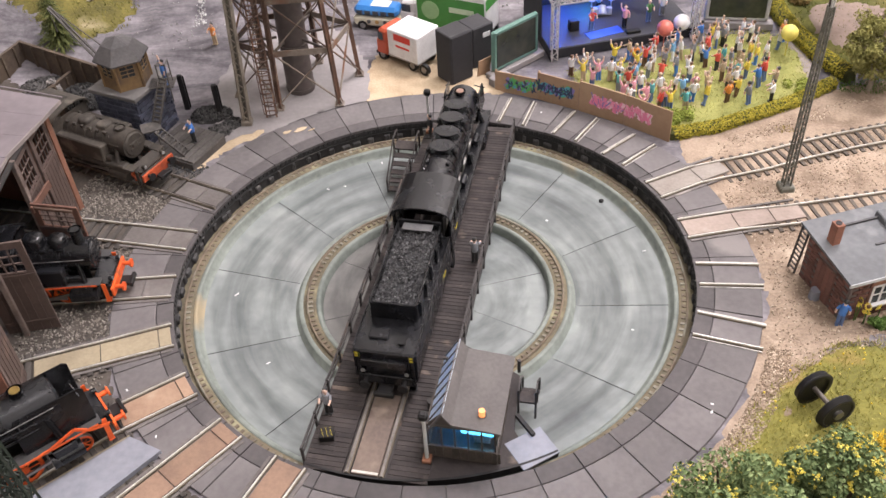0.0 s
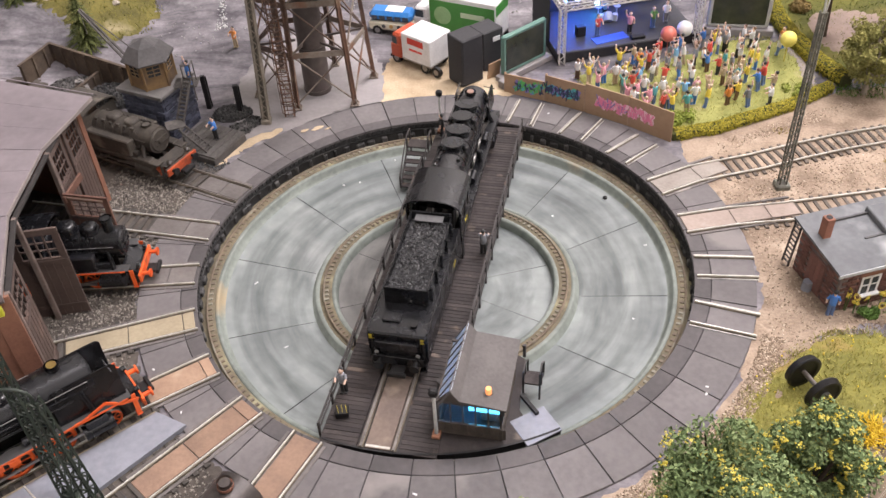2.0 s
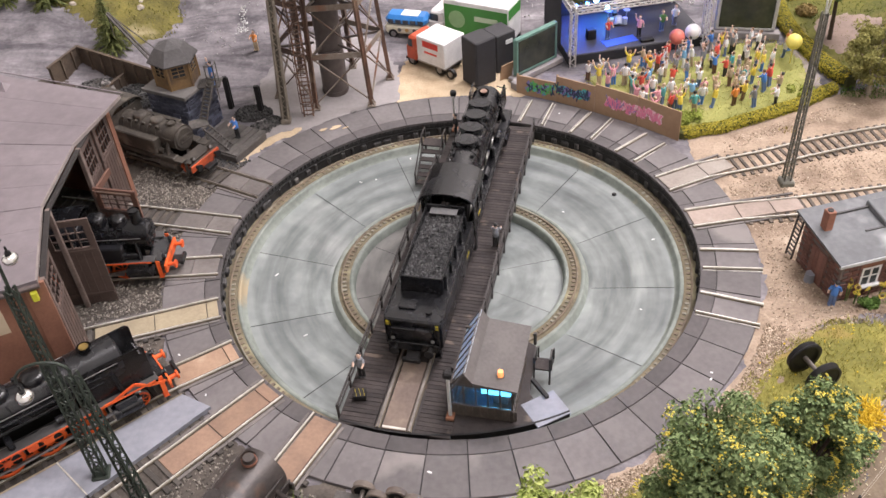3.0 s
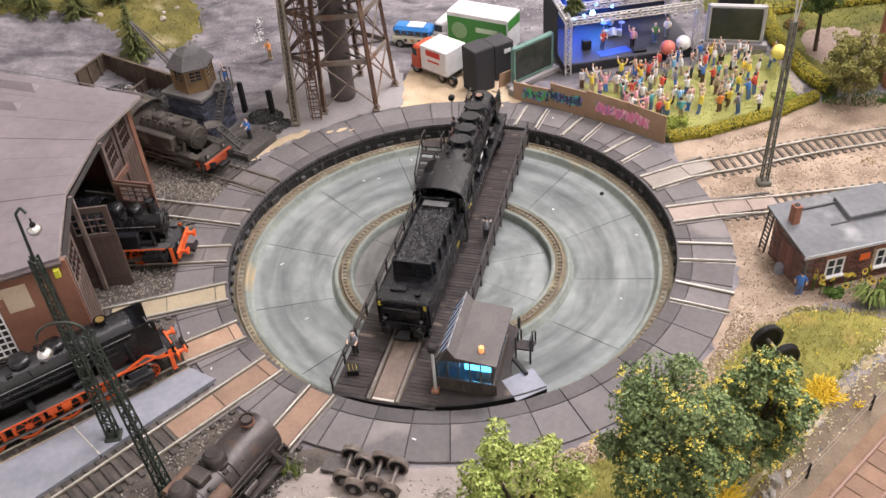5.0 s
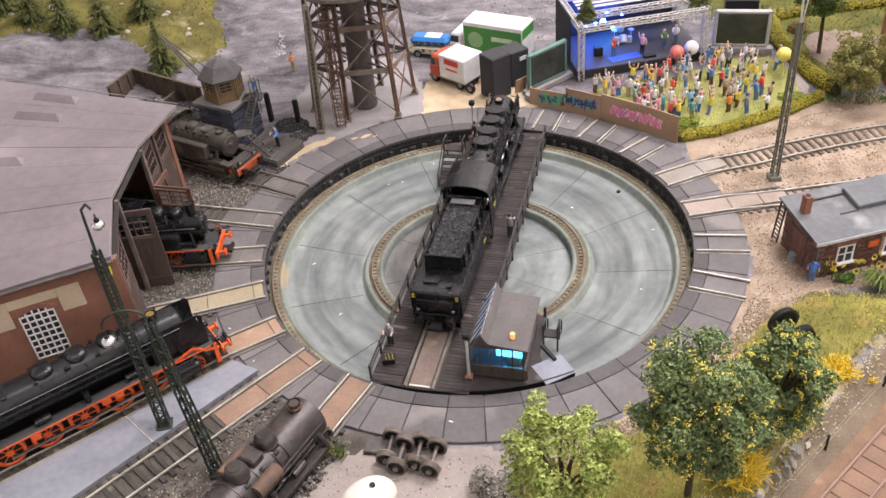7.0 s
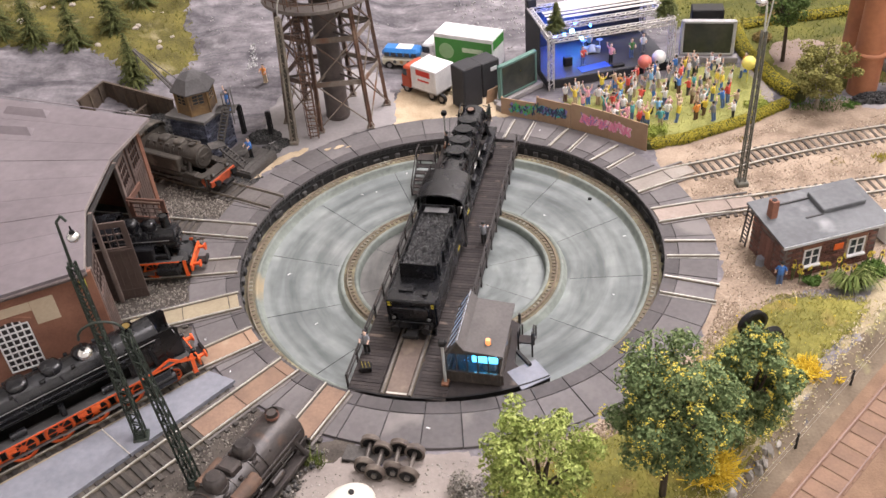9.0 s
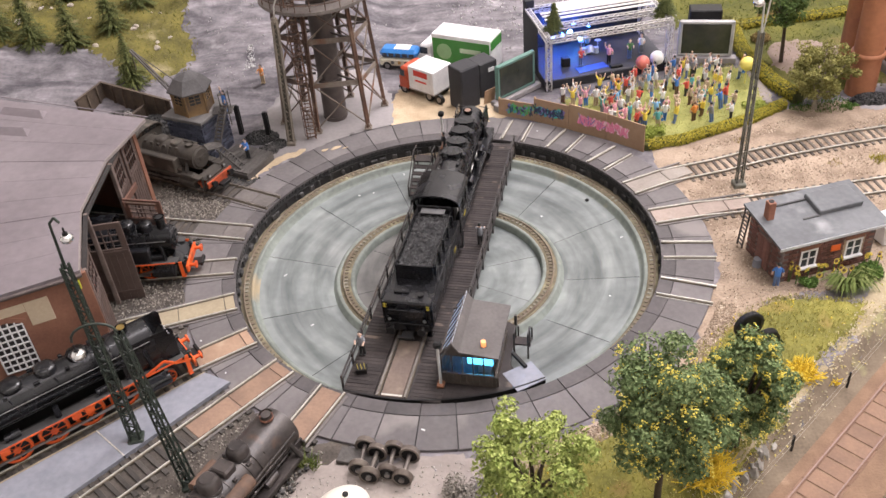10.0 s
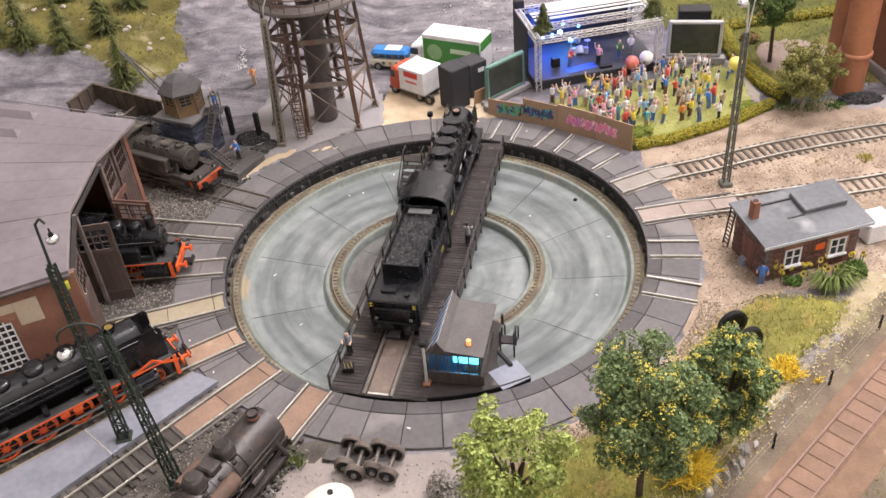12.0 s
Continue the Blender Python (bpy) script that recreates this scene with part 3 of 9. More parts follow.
track("track", radial(150, edge_at(150), 430), "grimy stub track with grey infill boards and sleepers", sleepers=36, boards=[(1, 18, INFILL_DARK), (18, 36, INFILL_DARK)], head=surface("sooty_rail_head", (0.3, 0.27, 0.235), (0.16, 0.14, 0.12), 0.5, 0.5))
track("track", radial(165, edge_at(165), 300), "track into the shed with grey infill boards", sleepers=36, boards=[(1, 20, INFILL_DARK), (20, 45, INFILL_DARK)])
track("track", radial(180, edge_at(180), 300), "track under the small black locomotive", sleepers=36, boards=[(1, 18, INFILL_DARK), (18, 34, INFILL_DARK)])
track("track", radial(195, edge_at(195), 300), "track into the shed with ochre infill boards", sleepers=36, boards=[(1, 8, INFILL_OCHRE), (8, 40, INFILL_OCHRE), (40, 76, INFILL_OCHRE)])
BEND = [polar(edge_at(210), 210), polar(193, 210)] + [tuple(Vector(polar(193, 210)) + Vector(polar(d, 210 + 6 * min(1, d / 40)))) for d in (14, 40, 120, 240)]
track("track", BEND, "track with tan infill boards below the large black locomotive", sleepers=36, boards=[(1, 7, INFILL_TAN), (7, 40, INFILL_TAN)])
track("track", radial(225, edge_at(225), 430), "empty track with tan boards, then dark sleepers", sleepers=36, boards=[(1, 8, INFILL_BROWN), (8, 40, INFILL_BROWN), (40, 72, INFILL_BROWN)])
track("track", radial(240, edge_at(240), 430), "track with reddish tan boards ending at the rusty boiler", sleepers=36, boards=[(1, 46, INFILL_BROWN)])
track("track", [polar(edge_at(22.5), 22.5), polar(190, 22.5), (221, 82), (252, 91), (286, 99), (328, 106.5), (370, 112), (420, 116.5), (520, 120)], "curving track on dusty sleepers with a grey board", sleeper_mesh=HALF_BURIED, sleepers=50, boards=[(1, 34, INFILL_GREY), (34, 56, INFILL_GREY)])
track("track", [polar(edge_at(7.5), 7.5), polar(190, 7.5), (222, 26), (280, 32), (342, 39), (400, 47), (520, 66)], "straight track on dusty sleepers with pale boards", sleeper_mesh=HALF_BURIED, sleepers=36, boards=[(1, 34, INFILL_PALE), (34, 58, INFILL_PALE), (58, 78, INFILL_PALE)])
for a in STUBS:
    track("track", radial(a, edge_at(a), 190.5), "short pair of bright rails let into the ring slabs", guard=True)

# ---- the turntable bridge ----
BRIDGE, PIVOT = -104.0, (-4.0, 3.0)
bridge = thing("turntable_bridge", *PIVOT, 0, BRIDGE, "dark weathered turntable bridge with plank decks, railings and track", "turntable bridge")
PLANK = {"narrow": Geo().box(0, 0, -1.6, 2.85, 20.0, 1.6, 0.2).mesh("plank", DECK), "mid": Geo().box(0, 0, -1.6, 2.85, 14.0, 1.5, 0.2).mesh("plank", DECK)}
rnd = random.Random(5)
for i in range(103):
    u = -149.0 + 2.92 * i
    for v, kind in ((-21.2, "narrow"), (21.2, "narrow")):
        ob = part("plank", PLANK[kind], None, bridge)
        ob.matrix_basis = pose(u * MM, (v + rnd.uniform(-0.2, 0.2)) * MM, rnd.uniform(-0.12, 0.08) * MM, 0, 0, rnd.uniform(-0.3, 0.3))
BRIDGE_RAIL = surface("dull_bridge_rail", (0.3, 0.28, 0.26), (0.17, 0.155, 0.145), 0.4, 0.6, 80.0, 0.05)
part("centre_board", Geo().box(124.5, 0, -1.2, 50, 13.6, 1.3, 0.2), surface("worn_centre_board", (0.19, 0.145, 0.115), (0.12, 0.09, 0.074), 0.75, 0, 60.0, 0.4, 8.0, (0.3, 0.24, 0.19), 0.15), bridge, "worn brown centre board")
part("board_end", Geo().box(148.2, 0, -0.9, 1.6, 13.4, 1.1, 0.2), RAIL, bridge, "bright worn end strip of the centre board")
part("centre_deck", Geo().box(-26, 0, -1.6, 254, 13.6, 1.3, 0.2), DECK, bridge)
for v in (-8.7, 8.7):
    rail = part("rail", rail_geo([(-150, 0), (150, 0)], v, -1.2, 2.2, 1.9), RAIL_SIDE, bridge)
    part("rail_head", rail_geo([(-150, 0), (150, 0)], v, 0.65, 1.15, 0.85), BRIDGE_RAIL, rail)
for v in (-27, 27, -10, 10):
    g = Geo()
    top = [(-149, -1.7), (149, -1.7), (149, -8.0), (120, -13.5), (-120, -13.5), (-149, -8.0)]
    pts = [(x, v - 1.0, z) for x, z in top] + [(x, v + 1.0, z) for x, z in top]
    g.add(pts, [tuple(range(6)), tuple(reversed(range(6, 12)))] + [(i, i + 6, (i + 1) % 6 + 6, (i + 1) % 6) for i in range(6)])
    part("girder", g, GIRDER, bridge)
part("deck_frame", Geo().box(0, 0, -2.8, 299, 62.5, 1.15, 0.1), GIRDER, bridge)
part("pivot", Geo().tube((0, 0, PITZ + 0.01), (0, 0, -2.8), 16, 14, 24), GIRDER, bridge)
for u in (-145, 145):
    for v in (-24, 24):
        part("running_wheel", Geo().tube((u, v - 1.5, -8.9), (u, v + 1.5, -8.9), 3.4, n=16), GIRDER, bridge)
    part("axle_box", Geo().box(u, 0, -10, 5, 50, 7, 0.5), GIRDER, bridge)


def railing(v, u0, u1, step, high, low=-11.0):
    n = int(round((u1 - u0) / step))
    for i in range(n + 1):
        u = u0 + (u1 - u0) * i / n
        part("railing_post", Geo().box(u, v, low, 1.5, 1.2, high - low, 0.15), GIRDER, bridge)
    for z, w in ((high - 1.1, 1.0), (high * 0.5, 0.8)):
        part("railing_bar", Geo().bar((u0 - 1, v, z), (u1 + 1, v, z), w), GIRDER, bridge)
    part("side_board", Geo().box((u0 + u1) / 2, v - 0.2 * (1 if v > 0 else -1), -6.0, u1 - u0, 0.9, 5.2, 0.1), GIRDER, bridge)


railing(31.6, -147, 74, 22.1, 10.5)
railing(-31.6, -92, 146, 21.6, 10.5)

# platform beside the track that carries the control cabin
part("cabin_platform", Geo().slab([(58, 31.4)] + [(150.0 * math.cos(radians(a)), 150.0 * math.sin(radians(a))) for a in (12, 16, 20, 24, 28, 32)] + [(112, 68), (76, 66)], -2.2, -0.1), DECK, bridge)
part("edge_band", Geo().sweep([(151.4, -4.5), (151.4, 0.25), (150.3, 0.25), (150.3, -4.5)], 20, -12, 37, False), BLACK_DULL, bridge)
part("drop_plate", Geo(pose(121, 78, 0, 0, 0, 40)).box(0, 0, -0.9, 18, 21, 1.0, 0.2), SLAB, bridge, "pale bluish sheet metal plate")
part("drop_plate_edge", Geo().bar((103, 68, 1.0), (114, 78, 1.0), 2.0, 2.4), BLACK_DULL, bridge)
for u, v in ((64, 64), (104, 66), (140, 40), (100, 40)):
    part("platform_strut", Geo().tube((u, v, -11.5), (u, v, -2.1), 1.0, n=8), GIRDER, bridge)
part("platform_beam", Geo().box(100, 50, -12.5, 84, 2.0, 3.0, 0.2), GIRDER, bridge)


def steps(u, v, rz, width, rise, run, count, z_top):
    """A little stair with a landing and railings at the side of the bridge."""
    m = pose(u, v, z_top, 0, 0, rz)
    part("landing", Geo(m).box(-run, 0, -1.2, run * 2, width, 1.2, 0.15), DECK, bridge)
    for i in range(count):
        part("stair_tread", Geo(m).box(run * (i + 0.5), 0, -1.0 - rise * (i + 1), run, width, 1.0, 0.1), DECK, bridge)
    for s in (-1, 1):
        y = s * width / 2
        part("stair_string", Geo(m).bar((0, y, -1.5), (run * count, y, -1.5 - rise * count), 0.9, 2.0), GIRDER, bridge)
        part("stair_rail", Geo(m).bar((-run * 2, y, 9), (0, y, 9), 0.8).bar((0, y, 9), (run * count, y, 9 - rise * count), 0.8).bar((-run * 2, y, -12), (-run * 2, y, 9), 1.1).bar((0, y, -8), (0, y, 9), 1.1).bar((run * count, y, -1 - rise * count), (run * count, y, 9 - rise * count), 1.0), GIRDER, bridge)


steps(-116, -41, 0, 16, 3.6, 5.0, 5, -0.2)
steps(86, 72, 180, 9, 3.4, 3.6, 3, -0.2)

# ---- the control cabin ----
CABIN_WOOD = surface("dark_cabin_boards", (0.085, 0.07, 0.058), (0.045, 0.037, 0.03), 0.7, 0, 120.0, 0.5, 5.0, (0.16, 0.13, 0.1), 0.1)
CABIN_ROOF = surface("felt_roof", (0.135, 0.125, 0.12), (0.085, 0.078, 0.075), 0.8, 0, 50.0, 0.3, 10.0, (0.2, 0.18, 0.165), 0.12)
PANE = glazing("cabin_pane", (0.75, 0.88, 0.95), 0.08)
# pale blue tint and low transmission paint in the light the glass reflects
ROOFPANE = glazing("reflection_tinted_pane", (0.62, 0.74, 0.9), 0.3)
ROOFPANE.node_tree.nodes["Principled BSDF"].inputs["Transmission Weight"].default_value = 0.45
BLUE_LIGHT = glowing("blue_cabin_light", (0.04, 0.36, 1.0), 16.0)
CYAN_LIGHT = glowing("cyan_cabin_light", (0.12, 0.62, 1.0), 4.5)
bp = Matrix.Rotation(radians(BRIDGE), 4, "Z")


def on_bridge(u, v):
    q = bp @ Vector((u, v, 0))
    return q.x + PIVOT[0], q.y + PIVOT[1]


hx, hy = on_bridge(112, 45.5)
cabin = thing("control_cabin", hx, hy, -0.1, BRIDGE, "small dark timber turntable cabin with blue lit windows and felt roof", "control cabin")
HL, HW, SILL, HEAD = 43.0, 34.0, 9.5, 24.0
part("floor_plate", Geo().box(0, 0, 0, HL, HW, 1.0, 0.1), CABIN_WOOD, cabin)
for sx, sy, lx, ly in ((1, 0, 1.4, HW), (-1, 0, 1.4, HW), (0, 1, HL - 2.8, 1.4), (0, -1, HL - 2.8, 1.4)):
    cx, cy = sx * (HL / 2 - 0.7), sy * (HW / 2 - 0.7)
    part("base_wall", Geo().box(cx, cy, 1.0, lx, ly, SILL - 1.0, 0.1), CABIN_WOOD, cabin)
    if sy >= 0:
        part("lintel", Geo().box(cx, cy, HEAD, lx, ly, 1.4 if sx else 2.0, 0.1), CABIN_WOOD, cabin)
for i in range(9):
    part("wall_board", Geo().box(HL / 2 + 0.15, -HW / 2 + 2 + i * 4.0, 1.2, 0.5, 3.7, SILL - 1.4, 0.15), CABIN_WOOD, cabin)
for i in range(11):
    part("wall_board", Geo().box(-HL / 2 + 2 + i * 4.0, HW / 2 + 0.15, 1.2, 3.7, 0.5, SILL - 1.4, 0.15), CABIN_WOOD, cabin)


def lights(x0, y0, x1, y1, n):
    """A row of windows between sill and lintel."""
    for i in range(n + 1):
        x, y = x0 + (x1 - x0) * i / n, y0 + (y1 - y0) * i / n
        part("mullion", Geo().box(x, y, SILL, 0.9, 0.9, HEAD - SILL, 0.1), CABIN_WOOD, cabin)
    for i in range(n):
        f0, f1 = (i + 0.12) / n, (i + 0.88) / n
        ax, ay, bx, by = x0 + (x1 - x0) * f0, y0 + (y1 - y0) * f0, x0 + (x1 - x0) * f1, y0 + (y1 - y0) * f1
        ob = part("pane", Geo().box((ax + bx) / 2, (ay + by) / 2, SILL + 0.05, max(abs(bx - ax), 0.25), max(abs(by - ay), 0.25), HEAD - SILL - 0.1), PANE, cabin)
        ob.visible_shadow = False


lights(HL / 2 - 0.7, -HW / 2 + 0.7, HL / 2 - 0.7, HW / 2 - 0.7, 5)
lights(-HL / 2 + 0.7, HW / 2 - 0.7, HL / 2 - 0.7, HW / 2 - 0.7, 10)
# glazed slope towards the track, up to a ridge
EAVE = -HW / 2 + 8.6
sl = [(-HL / 2 - 4, -HW / 2 - 0.5, 19.0), (HL / 2 + 1, -HW / 2 - 0.5, 19.0), (HL / 2 + 1, EAVE, 35.6), (-HL / 2 - 4, EAVE, 35.6)]
for i in range(8):
    f = i / 7
    a, b = Vector(sl[0]).lerp(Vector(sl[1]), f), Vector(sl[3]).lerp(Vector(sl[2]), f)
    part("glazing_bar", Geo().bar(a, b, 0.9, 1.0), CABIN_ROOF, cabin)
    if i < 7:
        c, d = Vector(sl[0]).lerp(Vector(sl[1]), f + 1 / 7), Vector(sl[3]).lerp(Vector(sl[2]), f + 1 / 7)
        dz = Vector((0, 0.2, -0.25))
        ob = part("roof_pane", Geo().add([a, c, d, b, a + dz, c + dz, d + dz, b + dz], [(0, 1, 2, 3), (7, 6, 5, 4), (0, 4, 5, 1), (1, 5, 6, 2), (2, 6, 7, 3), (3, 7, 4, 0)]), ROOFPANE, cabin, "translucent roof pane with a pale blue reflection in its colour")
        ob.visible_shadow = False
part("eave_bar", Geo().bar(sl[0], sl[1], 1.2), CABIN_WOOD, cabin)
part("track_wall", Geo().box(0, -HW / 2 + 0.5, SILL, HL, 0.8, 10.0, 0.1), CABIN_WOOD, cabin)
rf = [(EAVE - 0.6, 36.2), (EAVE + 4.2, 29.0), (HW / 2 + 2.4, 26.6)]
for k in (0, 1):
    part("roof", Geo().add([(x, y, z + dz) for dz in (-1.3, 0.0) for x, (y, z) in ((-HL / 2 - 4, rf[k]), (HL / 2 + 1.6, rf[k]), (HL / 2 + 1.6, rf[k + 1]), (-HL / 2 - 4, rf[k + 1]))],
                           [(3, 2, 1, 0), (4, 5, 6, 7), (0, 1, 5, 4), (1, 2, 6, 5), (2, 3, 7, 6), (3, 0, 4, 7)]), CABIN_ROOF, cabin, "dark grey felt roof")
part("gable", Geo().add([(x, y, z) for x in (HL / 2 - 1.2, HL / 2 - 0.2) for y, z in ((-HW / 2, 24.2), (EAVE, 34.6), (EAVE + 4.2, 27.6), (HW / 2 - 0.7, 25.6), (HW / 2 - 0.7, 25.0))], [(4, 3, 2, 1, 0), (5, 6, 7, 8, 9), (0, 1, 6, 5), (1, 2, 7, 6), (2, 3, 8, 7), (3, 4, 9, 8)]), CABIN_WOOD, cabin)
beacon = part("beacon", Geo().tube((14, 9, 26.5), (14, 9, 31.2), 1.7, 1.5, 12), glowing("amber_lens", (1.0, 0.4, 0.14), 0.75), cabin, "small amber lamp on the roof")
part("beacon_base", Geo().tube((14, 9, 25.5), (14, 9, 27.6), 2.3, n=12), BLACK_DULL, beacon)
part("light_strip", Geo().box(-4, 6, 20.5, 24, 10, 0.8, 0.1), BLUE_LIGHT, cabin, "blue interior light strip")
part("control_desk", Geo().box(-2, 8, 1.0, 26, 8, 9.5, 0.5), paint("desk_grey", (0.3, 0.34, 0.38)), cabin)
part("monitor", Geo().box(12, 6, 9.5, 1.0, 16, 11.5, 0.3), CYAN_LIGHT, cabin, "bright cyan lit screen")
part("back_panel", Geo().box(-HL / 2 + 2, 0, 9, 0.8, 26, 12, 0.1), paint("teal_panel", (0.04, 0.2, 0.28)), cabin)
part("oil_drum", Geo().tube((-6, -HW / 2 - 3.6, 0.1), (-6, -HW / 2 - 3.6, 8.0), 2.4, n=14), GIRDER, cabin)


# ---- locomotives ----
def wheel_pair(x, d, mat, parent, spokes=True, z=0.0):
    """One axle: two wheels with tyre, spokes or disc."""
    r = d / 2
    for s in (-1, 1):
        y = s * 8.0
        w = part("wheel", Geo().tube((x, y - 1.1, z + r), (x, y + 1.1, z + r), r * 0.98, n=20), BLACK_DULL if spokes else mat, parent)
        part("tyre", Geo(pose(x, y, z + r, -90 * s)).sweep([(r, -1.2), (r, 1.3), (r * 0.84, 1.3), (r * 0.84, 0.9)], 20), TYRE, w)
        g = Geo()
        for k in range(8 if spokes else 0):
            a = math.pi * k / 4
            g.bar((x, y + s * 1.25, z + r), (x + r * 0.86 * math.cos(a), y + s * 1.25, z + r + r * 0.86 * math.sin(a)), 0.7, 0.5)
        g.tube((x, y + s * 0.9, z + r), (x, y + s * 1.7, z + r), r * 0.25, n=10)
        if spokes:
            g.at = pose(x, y, z + r, -90 * s)
            g.sweep([(r * 0.98, 0.9), (r * 0.98, 1.7), (r * 0.76, 1.7), (r * 0.76, 0.9)], 20)
            g.at = None
        part("spokes", g, mat, w)


def buffer_beam(x, d, parent, mat, z=10.5, width=29.0):
    """The beam with two buffers and a hook coupling; d: +1 looks forward."""
    beam = part("buffer_beam", Geo().box(x, 0, z - 3, 1.6, width, 6.0, 0.3), mat, parent)
    for s in (-1, 1):
        part("buffer", Geo().tube((x + d * 0.8, s * 10, z + 0.6), (x + d * 5.2, s * 10, z + 0.6), 1.3, n=10).tube((x + d * 5.2, s * 10, z + 0.6), (x + d * 6.2, s * 10, z + 0.6), 2.7, n=14), mat if mat is RED else BLACK_DULL, beam)
    part("coupling", Geo().box(x + d * 4.0, 0, z - 5.2, 7.0, 7.5, 2.0, 0.3).box(x + d * 7.5, 0, z - 5.0, 2.2, 10.5, 3.0, 0.4), BLACK_DULL, beam)
    return beam


def domed(g, x, z, lx, wy, h):
    """A dome with a flat rounded lid on the boiler's back."""
    g.at = pose(x, 0, z)
    k = 16
    rows = ((1.08, 0.0), (1.0, h * 0.35), (0.98, h * 0.72), (0.86, h * 0.92), (0.6, h), (0.0, h * 1.03))
    pts = []
    for q, zz in rows:
        pts += [(lx * q * math.copysign(abs(math.cos(2 * math.pi * i / k)) ** 0.75, math.cos(2 * math.pi * i / k)), wy * q * math.copysign(abs(math.sin(2 * math.pi * i / k)) ** 0.75, math.sin(2 * math.pi * i / k)), zz) for i in range(k)]
    g.add(pts, [(j * k + i, j * k + (i + 1) % k, (j + 1) * k + (i + 1) % k, (j + 1) * k + i) for j in range(len(rows) - 1) for i in range(k)], True)
    g.at = None
    return g


def lidded(g, x, z, half_x, half_y, h, corners):
    """A dome with upright sides and a flat overhanging lid, round or with cut corners."""
    turn = math.pi / corners
    for q, z0, z1 in ((0.9, 0, h * 0.82), (1.0, h * 0.82, h * 0.94), (0.93, h * 0.94, h)):
        ring = [(x + half_x * q * math.cos(2 * math.pi * i / corners + turn), half_y * q * math.sin(2 * math.pi * i / corners + turn)) for i in range(corners)]
        g.slab(ring, z + z0, z + z1)
    return g


def arched(x0, x1, half, z_side, z_top, thick=0.9, n=12):
    """A barrel roof."""
    prof = []
    for i in range(n + 1):
        a = math.pi * i / n
        prof.append((half * math.cos(a), z_side + (z_top - z_side) * math.sin(a) ** 0.8))
    prof += [(y * 0.965, z - thick) for y, z in reversed(prof)]
    k = len(prof)
    pts = [(x, y, z) for x in (x0, x1) for y, z in prof]
    faces = [(i, (i + 1) % k, k + (i + 1) % k, k + i) for i in range(k)]
    faces += [q for i in range(n) for q in ((k - 1 - i, k - 2 - i, i + 1, i), (k + i, k + i + 1, 2 * k - 2 - i, 2 * k - 1 - i))]
    return Geo().add(pts, faces)


def lamp(x, y, z, d, parent, mat):
    l = part("headlamp", Geo().tube((x, y, z), (x + d * 2.2, y, z), 1.5, n=12), mat, parent)
    part("lens", Geo().tube((x + d * 2.2, y, z), (x + d * 2.5, y, z), 1.25, n=12), paint("lamp_glass", (0.25, 0.25, 0.24), 0.2), l)


